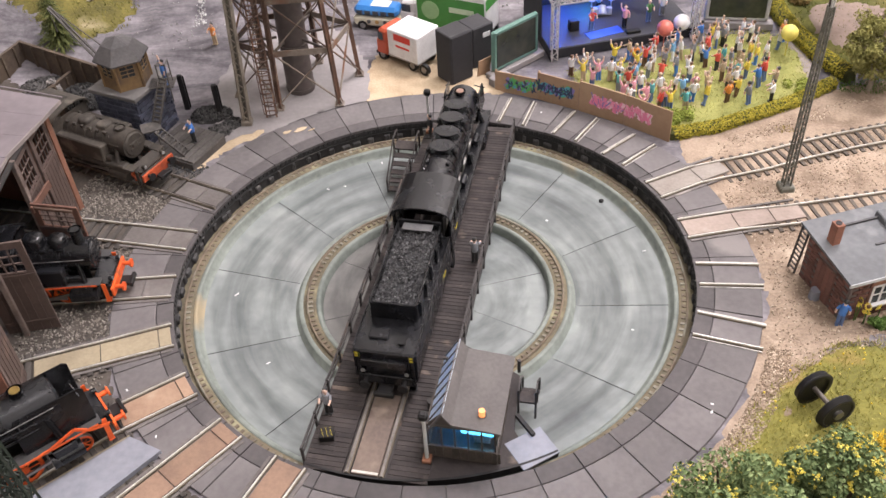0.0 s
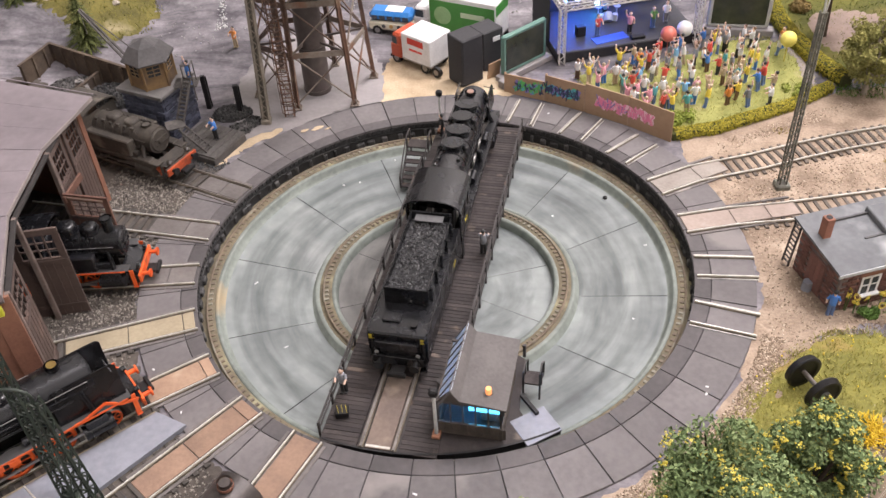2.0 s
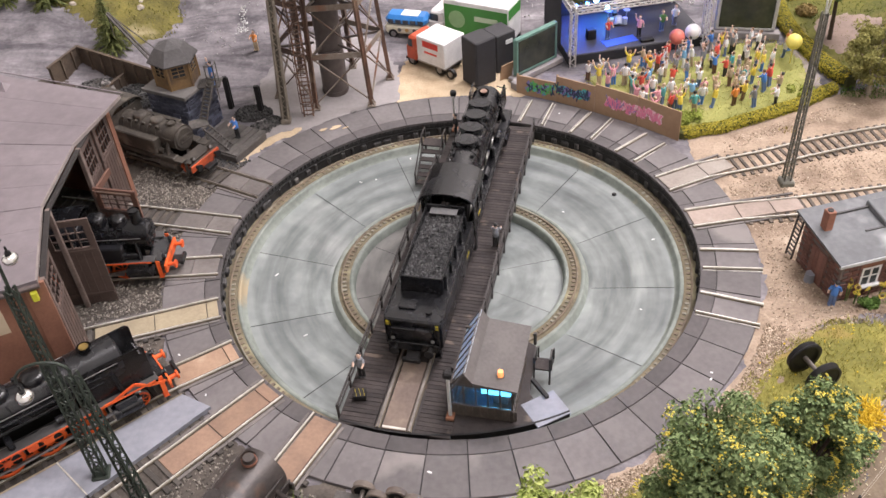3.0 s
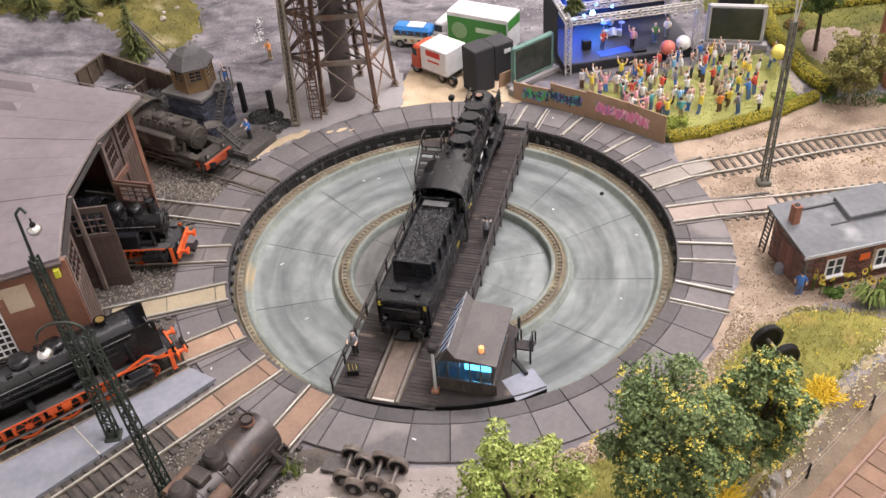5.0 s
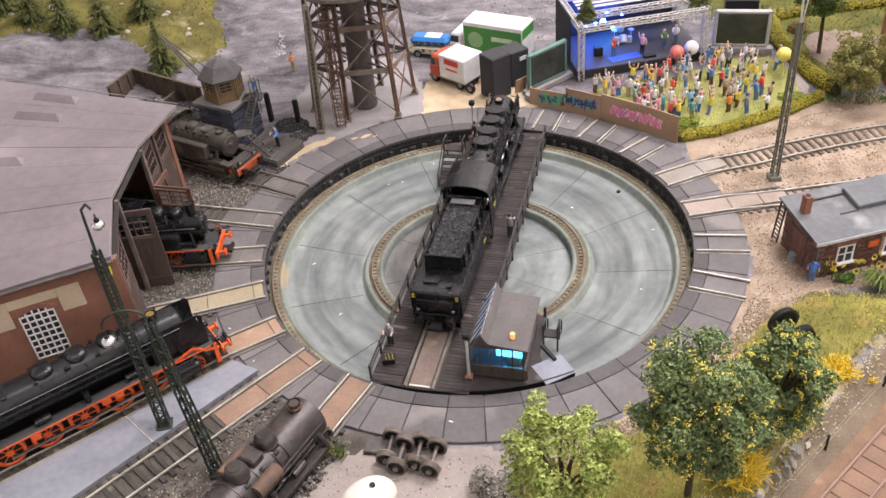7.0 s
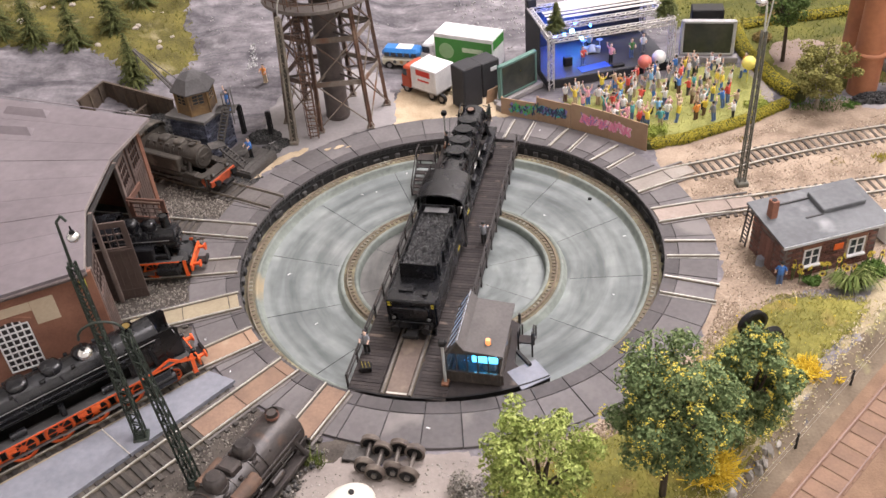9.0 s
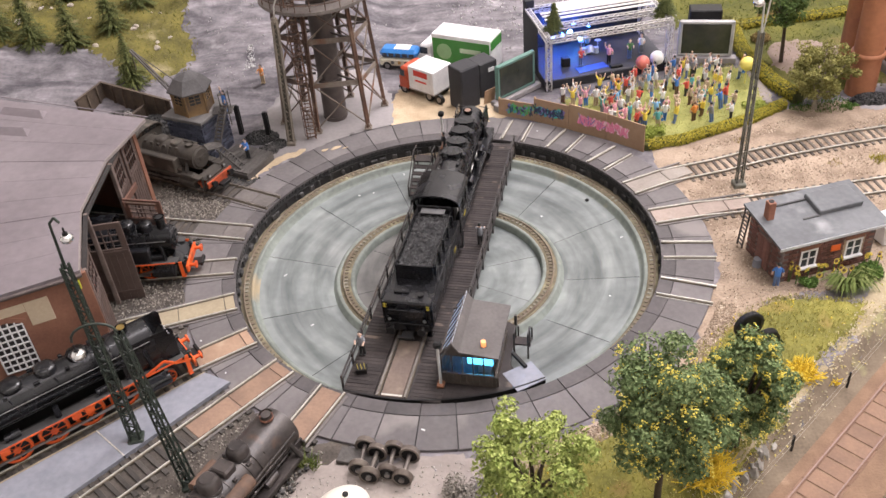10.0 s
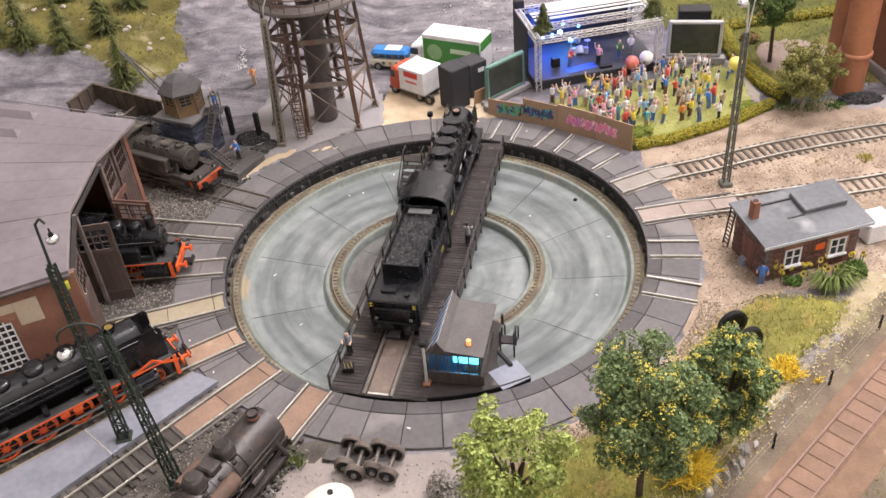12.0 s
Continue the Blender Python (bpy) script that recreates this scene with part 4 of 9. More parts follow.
def locomotive(name, label, x, y, rz, body, chassis, spec, z=1.7):
    """A steam locomotive; its front buffer beam stands at the origin and the rest lies behind it."""
    t = thing(name, x, y, z, rz, label, "locomotive", "steam locomotives")
    b0, b1, br, bz = spec["boiler"]
    g = Geo()
    g.tube((b0, 0, bz), (b1 - spec["smokebox"], 0, bz), br * 1.0, br * 0.97, 28, False)
    boiler = part("boiler", g, body, t)
    sb = b1 - spec["smokebox"]
    g = Geo().tube((sb, 0, bz), (b1, 0, bz), br * 1.02, br * 1.02, 28)
    g.tube((b1, 0, bz), (b1 + 1.0, 0, bz), br * 0.9, br * 0.8, 24).tube((b1 + 1.0, 0, bz), (b1 + 1.8, 0, bz), br * 0.3, br * 0.2, 12)
    smoke = part("smokebox", g, body, t)
    part("smokebox_hinge", Geo().bar((b1 + 1.4, br * 0.7, bz + 2), (b1 + 1.4, -br * 0.5, bz + 2), 0.6).bar((b1 + 1.4, br * 0.7, bz - 2), (b1 + 1.4, -br * 0.5, bz - 2), 0.6), body, smoke)
    bands = 5
    for i in range(bands):
        xx = b0 + (sb - b0) * (i + 0.5) / bands
        part("boiler_band", Geo().tube((xx - 0.4, 0, bz), (xx + 0.4, 0, bz), br * 1.015, n=28), body, boiler)
    cx, cz = spec["chimney"]
    part("chimney", Geo().tube((cx, 0, bz + br * 0.8), (cx, 0, cz), 3.4, 3.0, 16, False).tube((cx, 0, cz - 1.6), (cx, 0, cz), 3.7, 3.9, 16, False).tube((cx, 0, cz), (cx, 0, cz - 3.5), 2.8, 2.6, 14, True), body, smoke)
    if spec.get("chimney_lip"):
        part("chimney_lip", Geo().tube((cx, 0, cz - 0.2), (cx, 0, cz + 0.5), 2.7, 2.4, 16), spec["chimney_lip"], smoke)
    for dx, lx, wy, top in spec["domes"]:
        part("dome", domed(Geo(), dx, bz + br * 0.55, lx, wy, top - bz - br * 0.55), body, boiler)
    for dx, hx, hy, top, corners in spec.get("lids", ()):
        part("dome", lidded(Geo(), dx, bz + br * 0.5, hx, hy, top - bz - br * 0.5, corners), body, boiler)
        if corners > 8:
            for s in (-1, 1):
                part("sand_pipe", Geo().tube((dx, s * hy * 0.9, top - 4), (dx - 1, s * br * 0.98, bz + br * 0.3), 0.55, n=6).box(dx, s * (hy + 1.0), top - 5.2, 3.4, 2.2, 2.4, 0.5), BLACK_DULL, boiler)
    rb = spec["board"]
    for s in (-1, 1):
        part("running_board", Geo().box((spec["cab"][1] - 6) / 2, s * (spec["half"] - 3.2), rb, abs(spec["cab"][1]) - 6, 6.4, 1.0, 0.2), BOARDGREY if spec.get("edge") else body, t)
        part("running_board_edge", Geo().box((spec["cab"][1] - 8) / 2, s * (spec["half"] - 0.2), rb - (0.6 if spec.get("edge") else 2.2), abs(spec["cab"][1]) - 8, 0.7, 1.4 if spec.get("edge") else 2.8, 0.1), chassis if spec.get("edge") else body, t)
        if spec.get("edge") and spec.get("deflector"):
            ye = s * (spec["half"] - 0.2)
            part("stepped_edge", Geo().bar((-44, ye, rb), (-32, ye, rb + 0.4), 0.8, 1.5).bar((-32, ye, rb + 0.4), (-19, ye, rb + 4.6), 0.8, 1.5).bar((-19, ye, rb + 4.6), (-12, ye, rb - 1.0), 0.8, 1.5).bar((-12, ye, rb - 1.0), (-3, ye - s * 2, 14.5), 0.8, 1.5), chassis, t)
            for xk in (-68, -76, -118):
                part("red_bracket", Geo().box(xk, s * (spec["half"] - 1.0), rb - 4.6, 5.5, 2.2, 3.6, 0.3), chassis, t)
        part("handrail", Geo().tube((b0 + 2, s * (br + 0.9), bz + br * 0.35), (b1 - 3, s * (br + 0.9), bz + br * 0.35), 0.22, n=6), spec.get("rail_mat", body), boiler)
        for q_, dz_ in ((0.96, 0.02), (0.9, -0.42), (0.8, -0.62)):
            part("side_pipe", Geo().tube((b0 + 3, s * (br * q_ + 1.4), bz + br * dz_), (b1 - 14 * q_, s * (br * q_ + 1.4), bz + br * dz_), 0.34, n=6), body, boiler)
        for k in range(6):
            xx = b0 + (sb - b0) * (0.08 + 0.17 * k)
            part("boiler_fitting", Geo().box(xx, s * br * 0.62, bz + br * 0.7, 2.4 + k % 2, 2.0, 2.4, 0.4).tube((xx + 2, s * br * 0.7, bz + br * 0.66), (xx + 2, s * br * 0.95, bz + br * 0.1), 0.4, n=6), body, boiler)
        part("steam_pipe", Geo().tube((b1 - 8, s * br * 0.9, bz - 1), (b1 - 6, s * (br + 3.5), rb), 1.6, n=10), body, smoke)
        for k, (px, pl) in enumerate(((0.3, 9), (0.5, 6), (0.72, 10))):
            xx = b0 + (b1 - b0) * px
            part("air_tank" if k != 1 else "pump", Geo().tube((xx - pl / 2, s * (spec["half"] - 4.2), rb + 3.2), (xx + pl / 2, s * (spec["half"] - 4.2), rb + 3.2), 2.3, n=12) if k != 1 else Geo().tube((xx, s * (spec["half"] - 3.4), rb + 1), (xx, s * (spec["half"] - 3.4), rb + 9), 1.9, n=10), body, t)
        for k in range(4):
            xx = b0 + (b1 - b0) * (0.15 + 0.2 * k)
            part("boiler_pipe", Geo().tube((xx, s * br * 0.75, bz + br * 0.72), (xx + 3, s * (br + 0.8), bz - br * 0.3), 0.5, n=6), body, boiler)
        # cylinders, rods
        cyx = spec["cylinder"]
        if spec.get("bare"):
            continue
        part("cylinder", Geo().tube((cyx - 8, s * 13.2, 9.5), (cyx + 8, s * 13.2, 9.5), 4.2, n=16).box(cyx, s * 12.8, 11.5, 12, 6.5, 6.0, 0.6), body, t)
        first, last = spec["wheels"][0], spec["wheels"][-1]
        part("coupling_rod", Geo().bar((first[0], s * 10.4, first[1] * 0.32), (last[0], s * 10.4, last[1] * 0.32), 1.0, 1.5), STEEL, t)
        mid = spec["wheels"][len(spec["wheels"]) // 2]
        part("connecting_rod", Geo().bar((cyx - 8, s * 12.2, 9.3), (mid[0], s * 11.4, mid[1] * 0.32), 0.9, 1.5), STEEL, t)
        part("frame_plate", Geo().box((first[0] + last[0]) / 2, s * 5.8, 5, abs(first[0] - last[0]) + 22, 1.0, rb - 6.5, 0.2), BLACK_DULL, t)
        part("brake_hanger", Geo().box((first[0] + last[0]) / 2, s * 7.2, 3.2, abs(first[0] - last[0]) + 12, 0.8, 2.6, 0.1), chassis, t)
        # front steps
        part("front_step", Geo().box(-5, s * 12.5, 3.5, 3.0, 4.0, 0.6, 0.1).box(-5, s * 13.8, 3.5, 2.6, 0.6, rb - 4, 0.1), chassis, t)
    for wx, wd in spec["wheels"]:
        wheel_pair(wx, wd, chassis, t)
    for wx, wd in spec.get("leading", ()):
        wheel_pair(wx, wd, chassis, t)
    if spec.get("bare"):
        part("front_frame", Geo().box(-4, 9, 2.0, 12, 1.2, 6.0, 0.2).box(-4, -9, 2.0, 12, 1.2, 6.0, 0.2).box(1.0, 0, 2.0, 1.4, 24, 5.0, 0.3), body, t)
        return t
    buffer_beam(-0.8, 1, t, chassis if chassis is RED else body)
    part("front_plate", Geo().slab([(-10, -spec["half"] + 3), (-1.2, -13), (-1.2, 13), (-10, spec["half"] - 3)], 14.0, 14.9), body, t)
    part("front_apron", Geo().add([(-1.4, -12, 14.6), (-1.4, 12, 14.6), (-11, 12, rb + 0.6), (-11, -12, rb + 0.6), (-1.4, -12, 13.8), (-1.4, 12, 13.8), (-11, 12, rb - 0.2), (-11, -12, rb - 0.2)], [(0, 1, 2, 3), (7, 6, 5, 4), (0, 4, 5, 1), (1, 5, 6, 2), (2, 6, 7, 3), (3, 7, 4, 0)]), body, t)
    for yy, zz in ((-9, 17.0), (9, 17.0)):
        lamp(-2.5, yy, zz, 1, t, body)
    if spec.get("deflector"):
        x0, x1, z0, z1 = spec["deflector"]
        for s in (-1, 1):
            part("smoke_deflector", Geo(Matrix.Translation((0, s * (spec["half"] - 2.6), 0)) @ pose(0, 0, 0, s * 4, 0, 0)).add(
                [(x, yy, zz) for yy in (-0.35, 0.35) for x, zz in ((x0, z0), (x1, z0), (x1, z1 - 2), (x1 - 2, z1), (x0 + 2, z1), (x0, z1 - 3))],
                [tuple(range(6)), tuple(reversed(range(6, 12)))] + [(i, i + 6, (i + 1) % 6 + 6, (i + 1) % 6) for i in range(6)]), body, t)
            part("deflector_stay", Geo().bar((x1 - 3, s * (spec["half"] - 3.4), z1 - 3), (x1 - 4, s * br * 0.6, bz + br * 0.7), 0.5).bar((x0 + 3, s * (spec["half"] - 3.4), z1 - 5), (x0 + 3, s * br * 0.6, bz + br * 0.7), 0.5), body, t)
    # cab
    c0, c1, ch, ct = spec["cab"]
    cab = part("cab_front", Geo().box(c0 - 0.5, 0, rb, 1.0, 2 * ch - 1, ct - 7 - rb, 0.2), body, t)
    for s in (-1, 1):
        part("cab_side", Geo().box((c0 + c1) / 2, s * (ch - 0.5), rb - 4, c0 - c1, 1.0, 12.5, 0.2).box(c0 - 2.5, s * (ch - 0.5), rb + 8.4, 5, 1.0, ct - 7.5 - rb - 8.4, 0.1).box(c1 + 2.0, s * (ch - 0.5), rb + 8.4, 4, 1.0, ct - 7.5 - rb - 8.4, 0.1).box((c0 + c1) / 2 - 0.3, s * (ch - 0.5), rb + 8.4, 1.6, 1.0, ct - 7.5 - rb - 8.4, 0.1), body, cab)
        part("cab_window", Geo().box((c0 + c1) / 2, s * (ch - 0.6), rb + 8.5, c0 - c1 - 9, 0.3, ct - 16 - rb, 0.05), glazing("dark_cab_glass", (0.25, 0.28, 0.28), 0.1), cab)
        for k in range(3):
            part("number_mark", Geo().box((c0 + c1) / 2 + 2.5 - 2.2 * k, s * (ch + 0.06), rb + 4.2, 1.5, 0.15, 1.3), spec["mark"], cab)
        part("cab_step", Geo().box(c1 + 4, s * (ch - 1.5), 3, 5, 3, 0.7, 0.1).box(c1 + 4, s * (ch - 0.4), 3, 4.6, 0.6, rb - 5, 0.1), chassis, cab)
    roof = part("cab_roof", arched(c0 + 2.5, c1 - 3.5, ch + 0.6, ct - 8, ct), body, t)
    if not spec.get("lids"):
        part("roof_hatch", Geo().box((c0 + c1) / 2 + 1, 5.0, ct - 1.6, (c0 - c1) * 0.5, 5.5, 1.6, 0.2).box((c0 + c1) / 2 + 1, -5.0, ct - 1.6, (c0 - c1) * 0.5, 5.5, 1.6, 0.2), body, roof)
    for k in range(5):
        if not spec.get("lids"):
            part("hatch_slat", Geo().box((c0 + c1) / 2 + 1 - (c0 - c1) * 0.2 + k * (c0 - c1) * 0.1, -5.0, ct - 0.1, (c0 - c1) * 0.05, 4.6, 0.5, 0.05), body, roof)
    if spec.get("tanks"):
        x0, x1, zt = spec["tanks"]
        for s in (-1, 1):
            part("side_tank", Geo().box((x0 + x1) / 2, s * (spec["half"] - 3.6), rb + 1, x1 - x0, 7.0, zt - rb - 1, 0.8), body, t)
    return t


def tender(parent_label, x, y, rz, body, length, z=1.7, half=16.6):
    """A long tender: tank, coal bunker heaped with coal, bogies. Its front end is at the origin."""
    t = thing("tender", x, y, z, rz, parent_label, "tender", "steam locomotives")
    L = length
    tank = part("tank", Geo().box(-L / 2, 0, 10, L, 2 * half, 20.5, 1.0), body, t)
    part("tank_foot", Geo().box(-L / 2, 0, 7.6, L + 2, 2 * half - 3, 2.4, 0.3), body, t)
    q0, q1, qh = -4.0, -L * 0.74, 12.2
    for s in (-1, 1):
        part("bunker_side", Geo().box((q0 + q1) / 2, s * qh, 30.4, q0 - q1, 1.0, 11.5, 0.3), body, t)
        for k in range(5):
            part("bunker_rib", Geo().box(q0 - 5 - k * (q0 - q1 - 10) / 4, s * (qh + 1.0), 30.4, 1.2, 1.4, 9.5, 0.2), body, t)
        part("side_walk", Geo().box(-L / 2, s * (half - 0.3), 30.3, L - 4, 0.7, 1.2, 0.1), body, t)
        for k in range(2):
            part("number_mark", Geo().box(-L * 0.2 - 3 * k, s * (half + 0.07), 18.5, 2.2, 0.15, 1.4), MARK_YELLOW, tank)
            part("end_mark", Geo().box(-L - 0.07, s * (half - 2.5), 25.5 + 2.0 * k, 0.15, 2.6, 1.3), MARK_YELLOW, tank)
        part("bogie_frame", Geo().box(-L * 0.24, s * 9.9, 3.4, 34, 1.2, 4.4, 0.4).box(-L * 0.76, s * 9.9, 3.4, 34, 1.2, 4.4, 0.4), BLACK_DULL, t)
    part("bunker_end", Geo().box(q1, 0, 30.4, 1.0, 2 * qh, 11.5, 0.3), body, t)
    part("bunker_front", Geo().box(q0, 0, 30.4, 1.0, 2 * qh, 13.5, 0.3), body, t)
    part("shovel_plate", Geo().box(q0 - 4.5, 0, 42.0, 6.0, 17, 0.7, 0.1), surface("dull_plate", (0.14, 0.14, 0.14), (0.09, 0.09, 0.09), 0.5, 0.3), t)
    g, rnd = Geo(), random.Random(21)
    for i in range(1500):
        cx, cy = rnd.uniform(q1 + 1.2, q0 - 1.5), rnd.uniform(-qh + 1.2, qh - 1.2)
        h = 37.4 + 3.2 * (1 - (cy / qh) ** 2) * (0.75 + 0.25 * math.sin((cx - q1) / (q0 - q1) * 3.1)) + rnd.uniform(-0.6, 0.5)
        s = rnd.uniform(0.45, 1.05)
        m = Matrix.Translation((cx, cy, h)) @ Euler((rnd.uniform(0, 3), rnd.uniform(0, 3), rnd.uniform(0, 3))).to_matrix().to_4x4()
        pts = [m @ Vector(p) for p in ((s, 0, 0), (-s * 0.9, s * 0.2, 0), (0, s, 0.1 * s), (0.1 * s, -s * 0.8, 0), (0, 0, s * 0.8), (0, 0.1 * s, -s * 0.8))]
        g.add(pts, [(0, 2, 4), (2, 1, 4), (1, 3, 4), (3, 0, 4), (2, 0, 5), (1, 2, 5), (3, 1, 5), (0, 3, 5)])
    g.slot = 0
    g.box((q0 + q1) / 2, 0, 31, q0 - q1 - 1.2, 2 * qh - 1.2, 6.6)
    part("coal", g, COAL, t, "heaped small lumps of black coal")
    part("water_lid", Geo().box(-L * 0.87, 5, 30.4, 7, 10, 1.6, 0.5).tube((-L * 0.92, -8, 30.4), (-L * 0.92, -8, 32.2), 2.0, n=12), body, t)
    part("rear_board", Geo().box(-L - 1.2, 0, 21.0, 2.4, 24, 5.0, 0.4), body, t, "plain tool box on the back")
    for s in (-1, 1):
        part("ladder", Geo().bar((-L - 0.8, s * 13, 12), (-L - 0.8, s * 13, 31), 0.5).bar((-L - 0.8, s * 15.5, 12), (-L - 0.8, s * 15.5, 31), 0.5), body, t)
        lamp(-L + 0.5, s * 11.5, 17.5, -1, t, body)
        part("end_step", Geo().box(-L + 1, s * 13.5, 3.5, 4, 4, 0.8, 0.1).box(-L + 1, s * 15, 3.5, 3.5, 0.6, 6, 0.1), body, t)
    buffer_beam(-L - 0.6, -1, t, body, 11.0)
    for wx in (-L * 0.24 + 10, -L * 0.24 - 10, -L * 0.76 + 10, -L * 0.76 - 10):
        wheel_pair(wx, 11.0, BLACK_DULL, t, False)
    return t


MARK_YELLOW = paint("yellow_marking", (0.75, 0.6, 0.05), 0.5)
MARK_PALE = paint("pale_marking", (0.6, 0.58, 0.5), 0.5)
SPEC_MAIN = dict(boiler=(-122, -15, 10.2, 36), smokebox=21, chimney=(-27, 48.8), domes=[], lids=[(-41.5, 6.6, 8.6, 48.2, 8), (-56.5, 6.6, 7.6, 48.6, 20), (-72, 6.6, 8.6, 48.2, 8), (-88, 6.8, 7.8, 48.6, 20)], board=20.5, half=17.0,
                 cab=(-121, -149, 17.0, 51.0), cylinder=-24, wheels=[(-36, 16), (-55, 16), (-74, 16), (-93, 16), (-112, 16)], leading=[(-16, 10)],
                 deflector=(-24, -6, 29, 44), mark=MARK_YELLOW, chimney_lip=surface("rusty_lip", (0.3, 0.2, 0.15), (0.2, 0.12, 0.09), 0.6))
fx, fy = on_bridge(-143, 0)
locomotive("steam_locomotive", "large black steam locomotive with five coupled axles on the turntable", fx, fy, BRIDGE + 180, BLACK, BLACK_DULL, SPEC_MAIN, 1.6)
tx, ty = on_bridge(7.0, 0)
tender("long black coal tender coupled to the turntable locomotive", tx, ty, BRIDGE + 180, BLACK, 92.0, 1.6)


# ---- loose scatter ----
def stones(name, polys, count, size, tones, label, seed, lift=-0.4, clear=193.5, avoid=()):
    """Many small broken stones over outlines, as one object."""
    g, rnd = Geo(), random.Random(seed)
    made, tries = 0, 0
    boxes = [(min(p[0] for p in q), max(p[0] for p in q), min(p[1] for p in q), max(p[1] for p in q)) for q in polys]
    weights = [(b[1] - b[0]) * (b[3] - b[2]) for b in boxes]
    while made < count and tries < count * 8:
        tries += 1
        k = rnd.choices(range(len(polys)), weights)[0]
        x, y = rnd.uniform(boxes[k][0], boxes[k][1]), rnd.uniform(boxes[k][2], boxes[k][3])
        if not inside(x, y, polys[k]) or math.hypot(x, y) < clear or any(abs(x * math.sin(radians(a)) - y * math.cos(radians(a))) < 11.5 and x * math.cos(radians(a)) + y * math.sin(radians(a)) > 0 for a in avoid):
            continue
        made += 1
        s = size * rnd.uniform(0.5, 1.3)
        m = Matrix.Translation((x, y, ground_z(x, y) + lift + s * 0.4)) @ Euler((rnd.uniform(0, 3), rnd.uniform(0, 3), rnd.uniform(0, 6))).to_matrix().to_4x4()
        g.add([m @ Vector(p) for p in ((s, 0, 0), (-s * 0.9, s * 0.3, 0), (0, s * 0.8, 0.2 * s), (0.2 * s, -s * 0.9, 0), (0, 0, s * 0.7), (0, 0.1 * s, -s * 0.7))],
              [(0, 2, 4), (2, 1, 4), (1, 3, 4), (3, 0, 4), (2, 0, 5), (1, 2, 5), (3, 1, 5), (0, 3, 5)])
    return tagged(part(name, g, island(name + "_tones", tones)), label, "gravel", kind="stuff")


YARD = surface("dark_yard_dirt", (0.12, 0.105, 0.09), (0.06, 0.052, 0.046), 0.95, 0, 60.0, 0.9, 10.0, (0.2, 0.18, 0.15), 0.15, 0.1)
DIRTPALE = surface("pale_dusty_concrete", (0.34, 0.3, 0.27), (0.26, 0.228, 0.208), 0.9, 0, 30.0, 0.5, 14.0, (0.3, 0.27, 0.24), 0.15, 0.1)


def wedge(a0, a1, r0, r1, n=6):
    return [polar(r0, a0 + (a1 - a0) * i / n) for i in range(n + 1)] + [polar(r1, a1 + (a0 - a1) * i / n) for i in range(n + 1)]


cover("ground", wedge(143, 252, 188, 420, 12), 0.7, YARD, "dark dirt of the locomotive yard", "ground", rough=0.3)
cover("ground", [(-160, 108), (-150, 128), (-115, 160), (-96, 168), (-104, 174), (-128, 169), (-142, 158), (-152, 150), (-170, 140), (-185, 130)], 1.0, PALE_SAND, "strip of pale sand beside the ring slabs", "ground", seed=2)
cover("ground", [(-45, 182), (0, 192), (60, 186), (64, 205), (44, 232), (30, 262), (0, 280), (-38, 262), (-52, 220)], 1.2, PALE_SAND, "pale yellow sand beside the parked lorries", "ground", seed=3)
pad, _ = cover("pavement", [(-150, 152), (-108, 160), (-60, 172), (-38, 190), (-36, 224), (-44, 262), (-66, 300), (-120, 305), (-160, 260), (-168, 205)], 1.6, CONCRETE, "grey concrete pad under the water tower", "pavement", seed=4, hump=0.15, rough=0.5)
cover("ground", [(-88, -186), (-50, -186), (5, -186), (24, -200), (6, -225), (-10, -300), (-60, -330), (-150, -300), (-110, -230)], 1.3, DIRTPALE, "pale dusty concrete ground near the wheelsets", "ground", seed=5, hump=0.25)
cover("ground", [(150, -110), (196, -92), (240, -82), (310, -78), (420, -60), (560, -30), (560, 150), (430, 156), (352, 174), (312, 172), (262, 152), (205, 128), (172, 116), (176, 60), (186, 10), (180, -50)], 0.9, SAND, "tan sandy gravel between the tracks", "ground", seed=6)
cover("ground", wedge(-84, -20, 186, 224, 10), 0.9, SAND, "rim of tan gravel along the ring", "ground", seed=7)

for poly, n_, seed_ in (([wedge(151, 164, 188, 262)], 1500, 31), ([wedge(166, 179, 190, 250), wedge(181, 194, 190, 246)], 2000, 32), ([wedge(196, 209, 194, 330)], 700, 33), ([wedge(226, 239, 196, 330)], 1500, 34), ([wedge(241, 247, 196, 330)], 700, 35)):
    stones("gravel", poly, n_, 1.0, [(0.1, 0.09, 0.08), (0.22, 0.2, 0.17), (0.33, 0.3, 0.26), (0.06, 0.055, 0.05)], "loose grey-brown ballast between the yard tracks", seed_, 0.5, 190.0, (150, 165, 180, 195, 210, 225, 240))
stones("gravel", [wedge(142, 152, 195, 225)], 500, 1.1, [(0.04, 0.04, 0.04), (0.1, 0.1, 0.1), (0.07, 0.07, 0.07)], "spilt coal and ash beside the coaling platform", 36, 0.4, 192, (150,))

# ---- bluish concrete platform between two tracks ----
def beside(deg, r, off):
    x, y = polar(r, deg)
    return x - math.sin(radians(deg)) * off, y + math.cos(radians(deg)) * off


